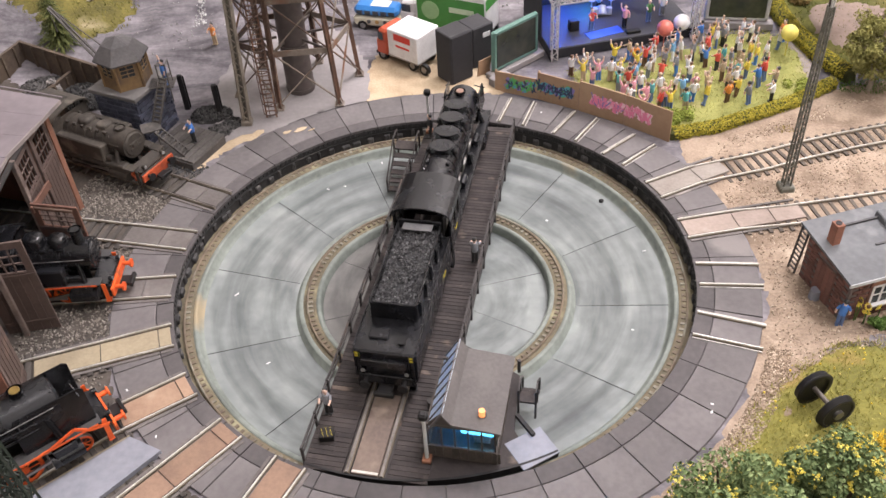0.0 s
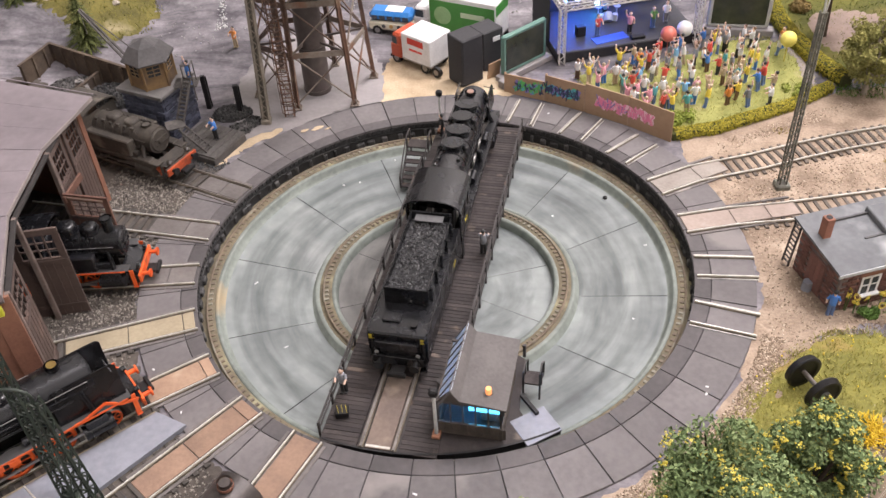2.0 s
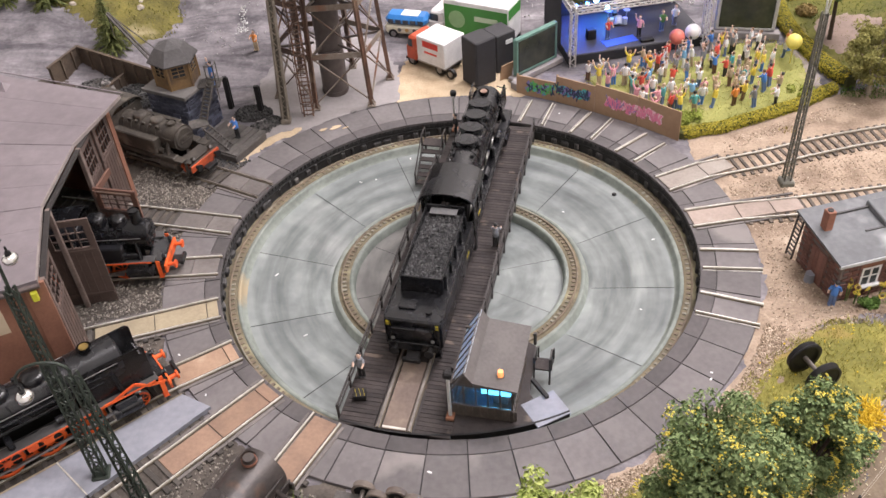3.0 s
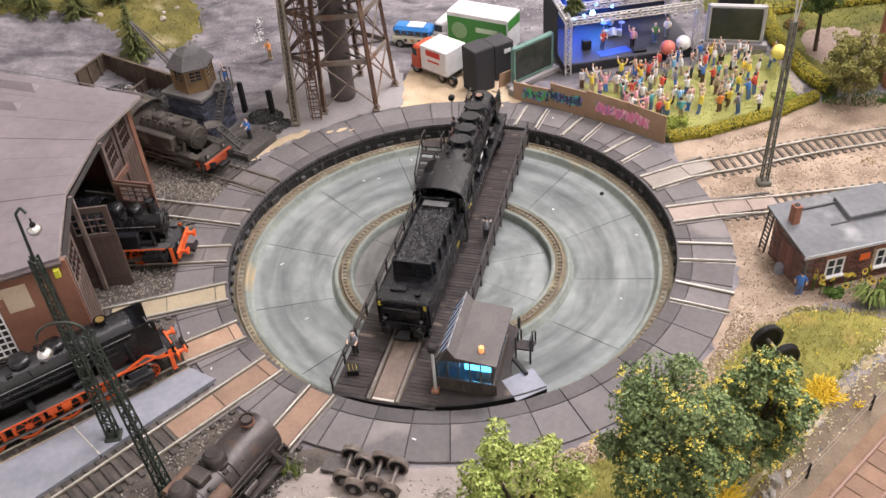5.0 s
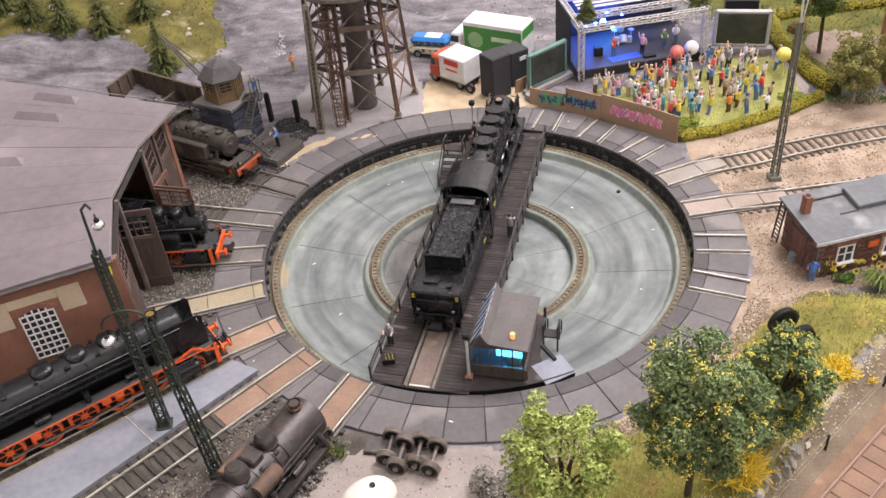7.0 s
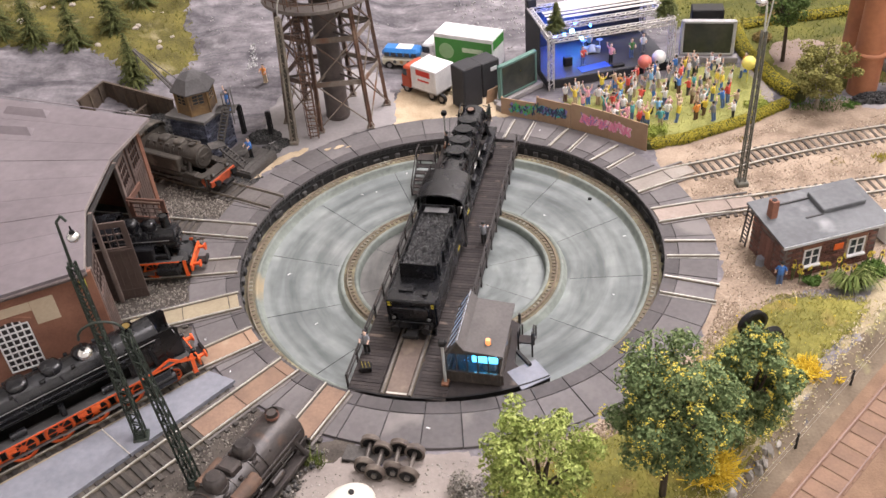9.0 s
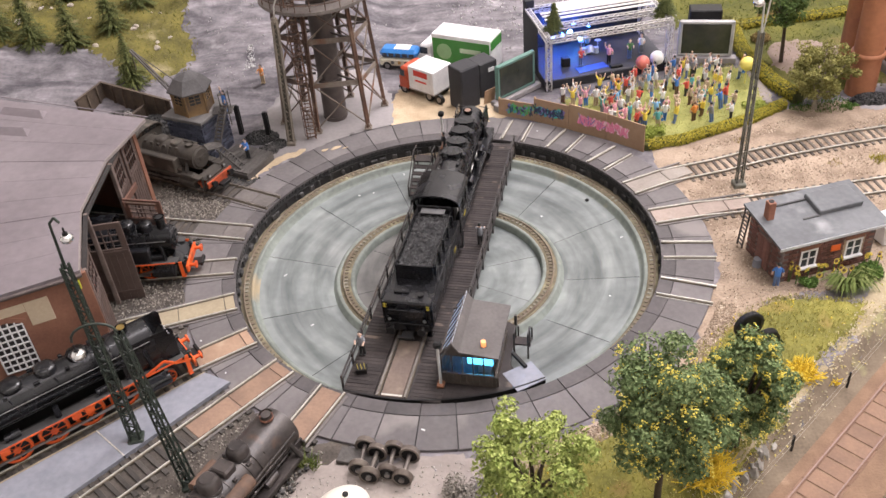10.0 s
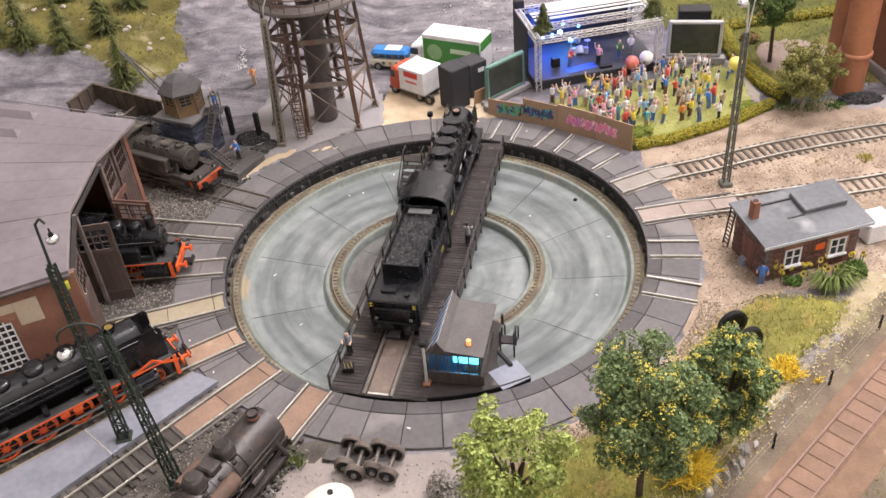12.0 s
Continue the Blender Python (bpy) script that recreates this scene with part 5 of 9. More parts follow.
platform = thing("platform", 0, 0, 0, 0, "bluish grey concrete platform between two yard tracks", "platform")
PLAT_FROM, PLAT_WAY = Vector((-158.5, -109.5)), Vector((math.cos(radians(216.6)), math.sin(radians(216.6))))
for k, (d0, d1) in enumerate(((2, 74), (74.8, 160), (160.6, 300))):
    pa, pb = PLAT_FROM + PLAT_WAY * d0, PLAT_FROM + PLAT_WAY * d1
    pc, pd = Vector(beside(225, 188 + d1, -15.0)), Vector(beside(225, (184 if k == 0 else 188) + d0, -15.0))
    part("platform_slab", Geo().slab([tuple(pa), tuple(pb), tuple(pc), tuple(pd)], -1.0, 2.2 - 0.1 * k), SLAB, platform)
    part("platform_edge", Geo().bar((pa.x, pa.y, 1.2), (pb.x, pb.y, 1.2), 1.2, 2.0), INFILL_OCHRE, platform, "pale edging strip")
part("joint_strip", Geo().bar((*(PLAT_FROM + PLAT_WAY * 74.4), 2.25), (*beside(225, 262.4, -15.0), 2.25), 0.8, 0.4), RAIL, platform, "pale joint line across the platform")

# ---- round house ----
ROOF = surface("grey_brown_sheet_roof", (0.215, 0.188, 0.198), (0.15, 0.13, 0.138), 0.62, 0, 12.0, 0.3, 14.0, (0.3, 0.27, 0.275), 0.2, 0.35, apart=False)
BRICK = surface("red_brown_plaster", (0.28, 0.135, 0.085), (0.2, 0.09, 0.058), 0.8, 0, 50.0, 0.4, 12.0, (0.2, 0.1, 0.07), 0.2)
BEIGE = surface("beige_plaster", (0.56, 0.47, 0.34), (0.46, 0.37, 0.26), 0.85, 0, 40.0, 0.3, 10.0)
DOORWOOD = surface("brown_door_boards", (0.112, 0.078, 0.065), (0.078, 0.054, 0.046), 0.65, 0, 70.0, 0.4, 8.0, (0.2, 0.13, 0.1), 0.08)
DOORRED = surface("reddish_door_frame", (0.17, 0.085, 0.058), (0.11, 0.055, 0.04), 0.7, 0, 70.0, 0.3)
# near-black colour that stands for the unlit inside of the shed
PAINTEDDARK = surface("painted_shed_darkness", (0.035, 0.03, 0.028), (0.02, 0.018, 0.017), 0.9)
shed = thing("engine_shed", 0, 0, 0, 0, "round house with brown plank doors, brick walls and grey sheet roof", "engine shed")
SR, SROOF, STOP = 238.0, 240.5, 80.0
CORNERS = (157.5, 172.5, 187.5, 202.5)
FAR = 470.0


def flat_quad(a, b, c, d, thick):
    return Geo().add([(*p, z) for z in (STOP - thick, STOP) for p in (a, b, c, d)], [(3, 2, 1, 0), (4, 5, 6, 7), (0, 1, 5, 4), (1, 2, 6, 5), (2, 3, 7, 6), (3, 0, 4, 7)])


for a0, a1 in zip(CORNERS, CORNERS[1:]):
    lo, hi = (a0 + 0.6 if a0 == 157.5 else a0), (a1 + 0.9 if a1 == 202.5 else a1)
    n_strip = 1
    for i in range(n_strip):
        r0, r1 = SROOF + (FAR - SROOF) * i / n_strip, SROOF + (FAR - SROOF) * (i + 1) / n_strip
        part("roof_sheet", flat_quad(polar(r0 + 0.05, lo), polar(r1 - 0.05, lo), polar(r1 - 0.05, hi), polar(r0 + 0.05, hi), 2.6), ROOF, shed)
    part("roof_seam", Geo().bar((*polar(SROOF, a0), STOP + 0.1), (*polar(FAR, a0), STOP + 0.1), 0.8, 0.5), ROOF, shed)
    for f in (0.33, 0.66):
        am = a0 + (a1 - a0) * f
        part("roof_seam", Geo().bar((*polar(SROOF * 0.995, am), STOP), (*polar(FAR, am), STOP), 0.4, 0.2), ROOF, shed)
    part("fascia", Geo().bar((*polar(SROOF, lo), STOP - 1.4), (*polar(SROOF, hi), STOP - 1.0), 1.0, 2.4), surface("grey_fascia", (0.26, 0.225, 0.21), (0.19, 0.165, 0.155), 0.7), shed)
for am, r in ((160.5, 342), (165.2, 338), (176, 336), (186, 338), (195, 340)):
    x, y = polar(r, am)
    part("roof_vent", Geo(pose(x, y, STOP - 0.2, 0, 0, am)).add([(-16, -5.5, 0), (22, -5.5, 0), (22, 5.5, 0), (-20, 5.5, 0), (-14, 0, 4.6), (20, 0, 4.2)], [(0, 1, 5, 4), (1, 2, 5), (2, 3, 4, 5), (3, 0, 4)]), ROOF, shed)
# front posts, lintels and doors
LEAF = 30.2
DOOR_ENDS = [(249.0, 160.8), (SR, 172.5), (SR, 187.5), (SR, 202.5)]
for r, a in DOOR_ENDS:
    x, y = polar(r, a)
    part("door_post", Geo(pose(x, y, 0, 0, 0, a)).box(0, 0, -1.5, 3.0, 2.6, STOP - 1.2, 0.3), surface("pale_worn_post", (0.24, 0.19, 0.165), (0.13, 0.095, 0.08), 0.75), shed)


def leaf(hx, hy, heading, label="", h=66.0, w=LEAF):
    """A door leaf with boards and a barred window; hinged at (hx, hy), running off along the heading."""
    m = pose(hx, hy, 0.3, 0, 0, heading)
    d = part("shed_door", Geo(m).box(w / 2, 0, 0, w, 1.4, h * 0.68, 0.15).box(2.0, 0, h * 0.68, 4.0, 1.4, h * 0.32 - 2, 0.1).box(w - 2.0, 0, h * 0.68, 4.0, 1.4, h * 0.32 - 2, 0.1).box(w / 2, 0, h - 4.5, w, 1.5, 4.5, 0.1), DOORWOOD, shed, label)
    for i in range(1, 6):
        part("door_groove", Geo(m).box(w * i / 6, 0, 1.0, 0.5, 1.9, h * 0.66, 0.05), DOORWOOD, d)
    for i in range(1, 4):
        part("window_bar", Geo(m).box(4.0 + (w - 8.0) * i / 4, 0, h * 0.68, 0.8, 1.0, h * 0.32 - 4, 0.1), DOORWOOD, d)
    for i in range(1, 3):
        part("window_bar", Geo(m).box(w / 2, 0, h * 0.68 + (h * 0.32 - 5) * i / 3, w - 8, 1.0, 0.8, 0.1), DOORWOOD, d)
    for z in (6, h * 0.62):
        part("door_ledge", Geo(m).box(w / 2, 0.0, z, w - 1, 2.2, 2.4, 0.1), DOORWOOD, d)
    return d


c0, c1, c2, c3 = [polar(r, a) for r, a in DOOR_ENDS]


def heading(p, q):
    return math.degrees(math.atan2(q[1] - p[1], q[0] - p[0]))


leaf(*c0, heading(c0, c1), "", 75.0, 25.0)
leaf(*c1, heading(c1, c0) + 3, "", 75.0, 25.0)
half_open = leaf(*polar(SR - 3, 173.6), -14, "reddish half-open door leaf with pale ledges", 50)
half_open.data.materials[0] = DOORRED
for z in (16.0, 47.0):
    part("pale_ledge", Geo(pose(*polar(SR - 3, 173.6), 0.3, 0, 0, -14)).box(13.5, 0, z, 27.0, 2.6, 1.2, 0.1), surface("worn_ledge", (0.36, 0.26, 0.2), (0.25, 0.17, 0.13), 0.8), half_open)
leaf(*polar(SR + 10, 187.0), 7.0, "open brown door leaf standing beside the small locomotive", 66.0, 29.0)
leaf(*c3, heading(c3, c2), "", 75.0)
for p, q in ((c0, c1), (c1, c2), (c2, c3)):
    h, d = heading(p, q), math.hypot(q[0] - p[0], q[1] - p[1])
    # lintels get the same painted darkness as the window openings
    part("door_lintel", Geo(pose((p[0] + q[0]) / 2, (p[1] + q[1]) / 2, 0, 0, 0, h)).box(0, 0, 75.6, d, 3.0, STOP - 2.8 - 75.6, 0.2), PAINTEDDARK, shed)
part("reddish_crossbar", Geo(pose(*polar(SR - 4, 171), 44, 0, 0, 83)).box(0, 0, 0, 26, 1.5, 5, 0.2), DOORRED, shed)
# side walls, back wall, floor inside
for a, s in ((160.4, 1), (202.5, -1)):
    mid = polar((SR + FAR) / 2 + (6 if s > 0 else 0), a)
    wl = part("side_wall", Geo(pose(mid[0], mid[1], 0, 0, 0, a)).box(0, 0, -1.6, FAR - SR - 5, 4.0, STOP - 1.2, 0.2), BRICK, shed, "red-brown brick side wall")
    if a == 202.5:
        m = Matrix.Translation((0, 0, 0)) @ pose(*polar(1, a), 0, 0, 0, a)
        # the outer face of this wall looks towards lower angles: y is +2.0 in the wall's own axes
        for rr in (292.0, 350.0):
            wm = pose(*polar(rr, a), 0, 0, 0, a)
            arch = [(-10.5 + 21 * i / 8, 54 + 4.0 * math.sin(math.pi * i / 8)) for i in range(9)]
            outl = [(-10.5, 20), (10.5, 20)] + [(x_, z_) for x_, z_ in reversed(arch)]
            n_o = len(outl)
            # opaque sheet on the wall face; the dark room behind is only its colour
            win = part("window", Geo(wm).add([(x_, 2.35, z_) for x_, z_ in outl] + [(x_, 2.05, z_) for x_, z_ in outl], [tuple(reversed(range(n_o)))] + [(i, (i + 1) % n_o, n_o + (i + 1) % n_o, n_o + i) for i in range(n_o)]), PAINTEDDARK, wl, "arched window with white iron bars")
            for i in range(6):
                x_ = -9.9 + 19.8 * i / 5
                part("glazing_bar", Geo(wm).box(x_, 2.7, 20, 0.9, 0.7, 34.5 + 3.4 * math.sin(math.pi * (i + 0.4) / 5.8)), WHITE, win)
            for i in range(8):
                part("glazing_bar", Geo(wm).box(0, 2.75, 20 + 34 * i / 7, 20.6, 0.7, 0.9), WHITE, win)
            part("window_arch", Geo(wm).add([(x_ * k, y_, 54 + (z_ - 54) * k + (2.5 if k > 1 else 0)) for y_ in (2.9, 2.0) for k in (1.0, 1.22) for x_, z_ in arch], [(i, i + 1, 9 + i + 1, 9 + i) for i in range(8)] + [(9 + i, 10 + i, 28 + i, 27 + i) for i in range(8)]), BRICK, win)
        for r0, r1, z0, z1 in ((263, 277, 50, 68), (306, 336, 48, 68), (277.2, 305.8, 61.5, 68)):
            part("beige_panel", Geo(pose(*polar((r0 + r1) / 2, a), 0, 0, 0, a)).box(0, 2.0, z0, r1 - r0, 0.7, z1 - z0, 0.1), BEIGE, wl)
        part("corner_pier", Geo(pose(*polar(SR + 5, a), 0, 0, 0, a)).box(0, 0, -1.6, 11, 6.0, STOP - 1.3, 0.3), BRICK, shed)
        part("gutter", Geo().tube((*beside(a, SR + 2, 4.0), STOP - 3.5), (*beside(a, FAR - 10, 4.0), STOP - 3.5), 1.6, n=8), surface("gutter_zinc", (0.16, 0.13, 0.12), (0.1, 0.08, 0.08), 0.5, 0.4), shed)
        part("lamp_box", Geo(pose(*beside(a, SR + 6, 5.0), STOP - 12, 0, 0, a)).box(0, 0, 0, 3.4, 3.0, 6.0, 0.5), paint("yellow_green_plastic", (0.62, 0.62, 0.05)), shed, "small yellow-green box under the eave")
part("back_wall", Geo().sweep([(FAR - 2, STOP - 2.7), (FAR - 2, -1.5), (FAR - 5, -1.5), (FAR - 5, STOP - 2.7)], 3, 157.5, 202.5, False), BRICK, shed)

# ---- the other locomotives ----
SPEC_TANK = dict(boiler=(-52, -9, 9.2, 30), smokebox=14, chimney=(-15, 48), domes=[(-27, 5.5, 5.2, 44), (-40, 6.0, 5.8, 45.5)], board=17.5, half=15.5,
                 cab=(-52, -76, 16.0, 47.0), cylinder=-17, wheels=[(-30, 14.5), (-46, 14.5), (-62, 14.5)], mark=MARK_PALE, tanks=(-52, -24, 30), edge=True, rail_mat=STEEL)
x, y = polar(186, 180)
locomotive("tank_locomotive", "small black tank locomotive with orange-red frame at the shed door", x, y, 0, BLACK, RED, SPEC_TANK)
SPEC_BIG = dict(boiler=(-150, -19, 11.0, 37), smokebox=25, chimney=(-33, 51), domes=[(-61, 6.2, 6.2, 50.5), (-80, 6.4, 6.4, 50.5), (-100, 6.6, 6.6, 50.0)], board=20.0, half=15.8,
                cab=(-150, -178, 17.0, 52.0), cylinder=-26, wheels=[(-46, 19), (-68, 19), (-90, 19), (-112, 19), (-134, 19)], leading=[(-18, 11)],
                deflector=(-42, -7, 19, 43), mark=MARK_PALE, edge=True, rail_mat=STEEL, chimney_lip=surface("brass_lip", (0.5, 0.36, 0.12), (0.3, 0.2, 0.07), 0.35, 0.8))
x, y = polar(198, 210.3)
locomotive("steam_locomotive", "large glossy black steam locomotive with orange-red chassis and smoke deflectors", x, y, 35.6, BLACK, RED, SPEC_BIG)
SPEC_GRIMY = dict(boiler=(-70, -15, 9.6, 26), smokebox=15, chimney=(-24, 37), domes=[(-38, 5.0, 5.0, 37.5), (-54, 5.5, 5.5, 38)], board=15.5, half=16.0,
                  cab=(-70, -96, 16.5, 44.0), cylinder=-20, wheels=[(-34, 15), (-52, 15), (-70, 15)], mark=MARK_PALE, tanks=(-72, -30, 29))
x, y = polar(212, 150)
grimy = locomotive("tank_locomotive", "soot-grimed tank locomotive with a red buffer beam beside the coaling tower", x, y, -30, GRIME, GRIME, SPEC_GRIMY)
DIRTYRED = surface("dirty_red_paint", (0.5, 0.085, 0.025), (0.22, 0.045, 0.02), 0.7, 0, 90.0, 0.3, 6.0, (0.08, 0.05, 0.035), 0.2)
part("red_beam", Geo().slab([(0.2, -14.8), (1.6, -14.8), (1.6, 14.8), (0.2, 14.8)], 8.4, 13.2).slab([(0.2, -8), (1.6, -8), (1.6, 8), (0.2, 8)], 6.2, 8.3), DIRTYRED, grimy, "dirty red buffer beam")
for s in (-1, 1):
    part("frame_end", Geo().box(-8, s * 7, 6.0, 14, 1.2, 6.5, 0.3).bar((0, s * 7, 12.6), (-16, s * 7, 7.0), 1.3, 2.0), DIRTYRED, grimy)
    arc = [(-15 + 9.0 * math.cos(radians(a)), s * 12, 4.0 + 9.0 * math.sin(radians(a))) for a in range(20, 161, 20)]
    guard = Geo()
    for p0, p1 in zip(arc, arc[1:]):
        guard.bar(p0, p1, 4.6, 1.1)
    part("wheel_guard", guard, DIRTYRED, grimy)
SPEC_RUST = dict(boiler=(-104, -3, 13.0, 19), smokebox=31, chimney=(-11, 36.5), domes=[(-37, 5.8, 5.8, 38), (-61, 6.0, 6.0, 38.5)], board=6.5, half=17.0,
                 cab=(-120, -146, 16.0, 38.0), cylinder=-24, wheels=[(-40, 8), (-60, 8), (-80, 8)], mark=MARK_PALE, bare=True)
REDRUST = surface("red_rust_band", (0.26, 0.11, 0.065), (0.15, 0.065, 0.045), 0.7)
x, y = polar(200, 240)
rusty = locomotive("scrap_locomotive", "rusty scrap locomotive boiler with domes and no cab roof paint", x, y, 60, RUSTY, RUSTY, SPEC_RUST, 0.0)
part("box_dome", Geo().box(-49, 0, 29.5, 9, 10.5, 6.0, 1.0), RUSTY, rusty)
for dx in (-37, -61):
    part("dome_collar", Geo().tube((dx, 0, 29.8), (dx, 0, 31.6), 7.0, 6.6, 20), RUSTY, rusty)
    part("dome_cap", Geo().tube((dx, 0, 38.0), (dx, 0, 39.0), 4.6, 3.8, 18), RUSTY, rusty)
part("chimney_band", Geo().tube((-11, 0, 33.2), (-11, 0, 34.6), 3.9, n=18), REDRUST, rusty, "rust-red chimney band")
part("boiler_strap", Geo().tube((-34.4, 0, 19), (-33.4, 0, 19), 13.5, n=30), RUSTY, rusty)
for s in (-1, 1):
    part("side_pipe", Geo().tube((-100, s * 13.4, 22), (-6, s * 13.2, 22), 0.7, n=6), RUSTY, rusty)
    part("rust_tank", Geo().tube((-62, s * 11.5, 24), (-44, s * 11.5, 24), 4.4, n=16), surface("bright_rust", (0.17, 0.1, 0.065), (0.09, 0.06, 0.045), 0.8, 0, 60.0, 0.4), rusty)
stones("gravel", [wedge(234, 239, 200, 300), wedge(241, 246, 200, 300)], 700, 1.7, [(0.035, 0.035, 0.035), (0.12, 0.115, 0.11), (0.25, 0.23, 0.2)], "heap of coal and clinker along the scrap locomotive", 44, 2.0, 196)

# ---- coaling tower ----
BLUEBRICK = surface("blue_grey_brick", (0.095, 0.105, 0.15), (0.055, 0.06, 0.085), 0.7, 0, 60.0, 0.3, 8.0, (0.2, 0.2, 0.23), 0.15, vary=0.3)
HUTWOOD = surface("ochre_cabin_boards", (0.22, 0.14, 0.06), (0.14, 0.085, 0.04), 0.7, 0, 60.0, 0.4, 8.0, (0.1, 0.07, 0.05), 0.2)
SLATE = surface("dark_slate_roof", (0.105, 0.1, 0.1), (0.06, 0.057, 0.057), 0.7, 0, 60.0, 0.4, 8.0, (0.17, 0.16, 0.155), 0.1)
SOOTY = surface("sooty_timber", (0.115, 0.106, 0.098), (0.06, 0.055, 0.05), 0.8, 0, 80.0, 0.4, 8.0, (0.17, 0.155, 0.14), 0.12)
tower = thing("coaling_tower", -209, 174, 0, 63, "coaling tower with blue-grey brick base and ochre hexagonal cabin", "coaling tower")
part("core", Geo().box(0, 0, -1.5, 33, 35, 39.5, 0.3), BLUEBRICK, tower)
BR = {}
for key, (lx, ly) in {"a": (1.2, 6.6), "b": (6.6, 1.2)}.items():
    BR[key] = Geo().box(0, 0, 0, lx, ly, 3.3, 0.25).mesh("brick", BLUEBRICK)
for k in range(10):
    for i in range(5):
        o = (i - 2) * 7.0 + (1.7 if k % 2 else -1.7)
        for key, px_, py_ in (("a", 17.0, o), ("a", -17.0, o), ("b", o * 0.94, 18.0), ("b", o * 0.94, -18.0)):
            ob = part("brick", BR[key], None, tower)
            ob.matrix_basis = pose(px_ * MM, py_ * MM, (k * 3.75 + 0.2) * MM)
part("top_slab", Geo().box(0, 0, 38, 40, 42, 3.2, 0.4), surface("weathered_slab", (0.2, 0.19, 0.18), (0.13, 0.125, 0.12), 0.85, 0, 50.0, 0.3), tower)
hexr = 16.5
hexp = [polar(hexr, 60 * i + 20) for i in range(6)]
cabin6 = part("cabin", Geo().slab(hexp, 41.2, 63.5), HUTWOOD, tower, "ochre hexagonal timber cabin")
for i in range(6):
    p, q = Vector(hexp[i]), Vector(hexp[(i + 1) % 6])
    mid, d = (p + q) / 2, q - p
    m = pose(mid.x, mid.y, 0, 0, 0, math.degrees(math.atan2(d.y, d.x)))
    w = part("cabin_window", Geo(m).box(0, 0.15, 51.0, 9.4, 0.7, 9.0, 0.1), paint("dark_pane", (0.03, 0.035, 0.04), 0.15), cabin6)
    part("window_frame", Geo(m).box(0, -0.2, 50.4, 11.0, 0.7, 0.9).box(0, -0.2, 59.6, 11.0, 0.7, 0.9).box(-5.1, -0.2, 50.4, 0.9, 0.7, 10).box(5.1, -0.2, 50.4, 0.9, 0.7, 10).box(0, -0.2, 50.4, 0.7, 0.6, 10).box(0, -0.2, 53.6, 10, 0.6, 0.6).box(0, -0.2, 56.6, 10, 0.6, 0.6), HUTWOOD, w)
    part("corner_board", Geo().box(p.x, p.y, 41.2, 1.6, 1.6, 22.3, 0.2, 60 * i + 20), HUTWOOD, cabin6)
eave = [(*polar(19.5, 60 * i + 20), 62.5) for i in range(6)]
mids = [(*polar(11.5, 60 * i + 20), 72.0) for i in range(6)]
part("roof", Geo().add(eave + mids + [(0, 0, 76.0)] + [(x_, y_, 61.4) for x_, y_, _ in eave], [(i, (i + 1) % 6, 6 + (i + 1) % 6, 6 + i) for i in range(6)] + [(6 + i, 6 + (i + 1) % 6, 12) for i in range(6)] + [(13 + i, 13 + (i + 1) % 6, (i + 1) % 6, i) for i in range(6)] + [tuple(13 + i for i in reversed(range(6)))]), SLATE, tower, "dark weathered faceted roof")
part("crane_jib", Geo().bar((-8, 14, 58), (4, 60, 85), 1.4).bar((-4, 15, 58), (6, 60, 85), 1.4).bar((-2, 14, 68), (5, 60, 86), 0.6).tube((5, 60, 85), (5, 60, 66), 0.35, n=6), SOOTY, tower, "thin lattice crane jib")
for k in range(5):
    f = (k + 0.5) / 5
    part("jib_lace", Geo().bar((-8 + 12 * f, 14 + 46 * f, 58 + 27 * f), (-4 + 10 * (f + 0.1), 15 + 45 * (f + 0.1), 58 + 27 * (f + 0.1)), 0.6), SOOTY, tower)

stage_c = thing("coaling_platform", -171, 143, 0, -30, "sooty timber platform with steps beside the coaling tower", "platform")
part("deck", Geo().box(0, 0, -1.0, 40, 36, 6.8, 0.5), SOOTY, stage_c)
for i in range(7):
    part("deck_board", Geo().box(-16.8 + i * 5.6, 0, 5.7, 5.2, 36.6, 0.8, 0.15), SOOTY, stage_c)
part("edge_beam", Geo().box(0, -18.6, 0.5, 41, 1.6, 4.6, 0.2), SOOTY, stage_c)


def stair(p0, p1, width, n, parent, mat):
    p0, p1 = Vector(p0), Vector(p1)
    side = Vector((-(p1 - p0).y, (p1 - p0).x, 0)).normalized() * width / 2
    for s in (-1, 1):
        part("stringer", Geo().bar(p0 + side * s, p1 + side * s, 0.8, 1.6), mat, parent)
    for i in range(n):
        c = p0.lerp(p1, (i + 0.5) / n)
        part("tread", Geo().bar(c - side, c + side, 0.7, 1.6), mat, parent)


access = thing("access_ladder", 0, 0, 0, 0, "dark iron stair and ladder up to the coaling cabin", "ladder")
stair((-168, 128, 6.4), (-186, 134, 24), 7, 9, access, SOOTY)
part("landing", Geo().box(-191, 138, 23.2, 14, 12, 1.2, 0.2, 20), SOOTY, access)
stair((-188, 142, 24), (-180, 160, 50), 6, 11, access, SOOTY)
HX0, HX1 = -183, -177
part("ladder_head", Geo().bar((HX0, 160, 30), (HX0, 160, 60), 0.7).bar((HX1, 160, 30), (HX1, 160, 60), 0.7).bar((HX0, 160, 59), (HX1, 160, 59), 0.7).bar((HX0, 170, 41), (HX0, 170, 58), 0.7).bar((HX1, 170, 41), (HX1, 170, 58), 0.7).bar((HX0, 160, 58), (HX0, 170, 58), 0.7).bar((HX1, 160, 58), (HX1, 170, 58), 0.7), SOOTY, access)
part("ladder_platform", Geo().box(-184, 168, 40.2, 18, 14, 1.0, 0.2), SOOTY, access)
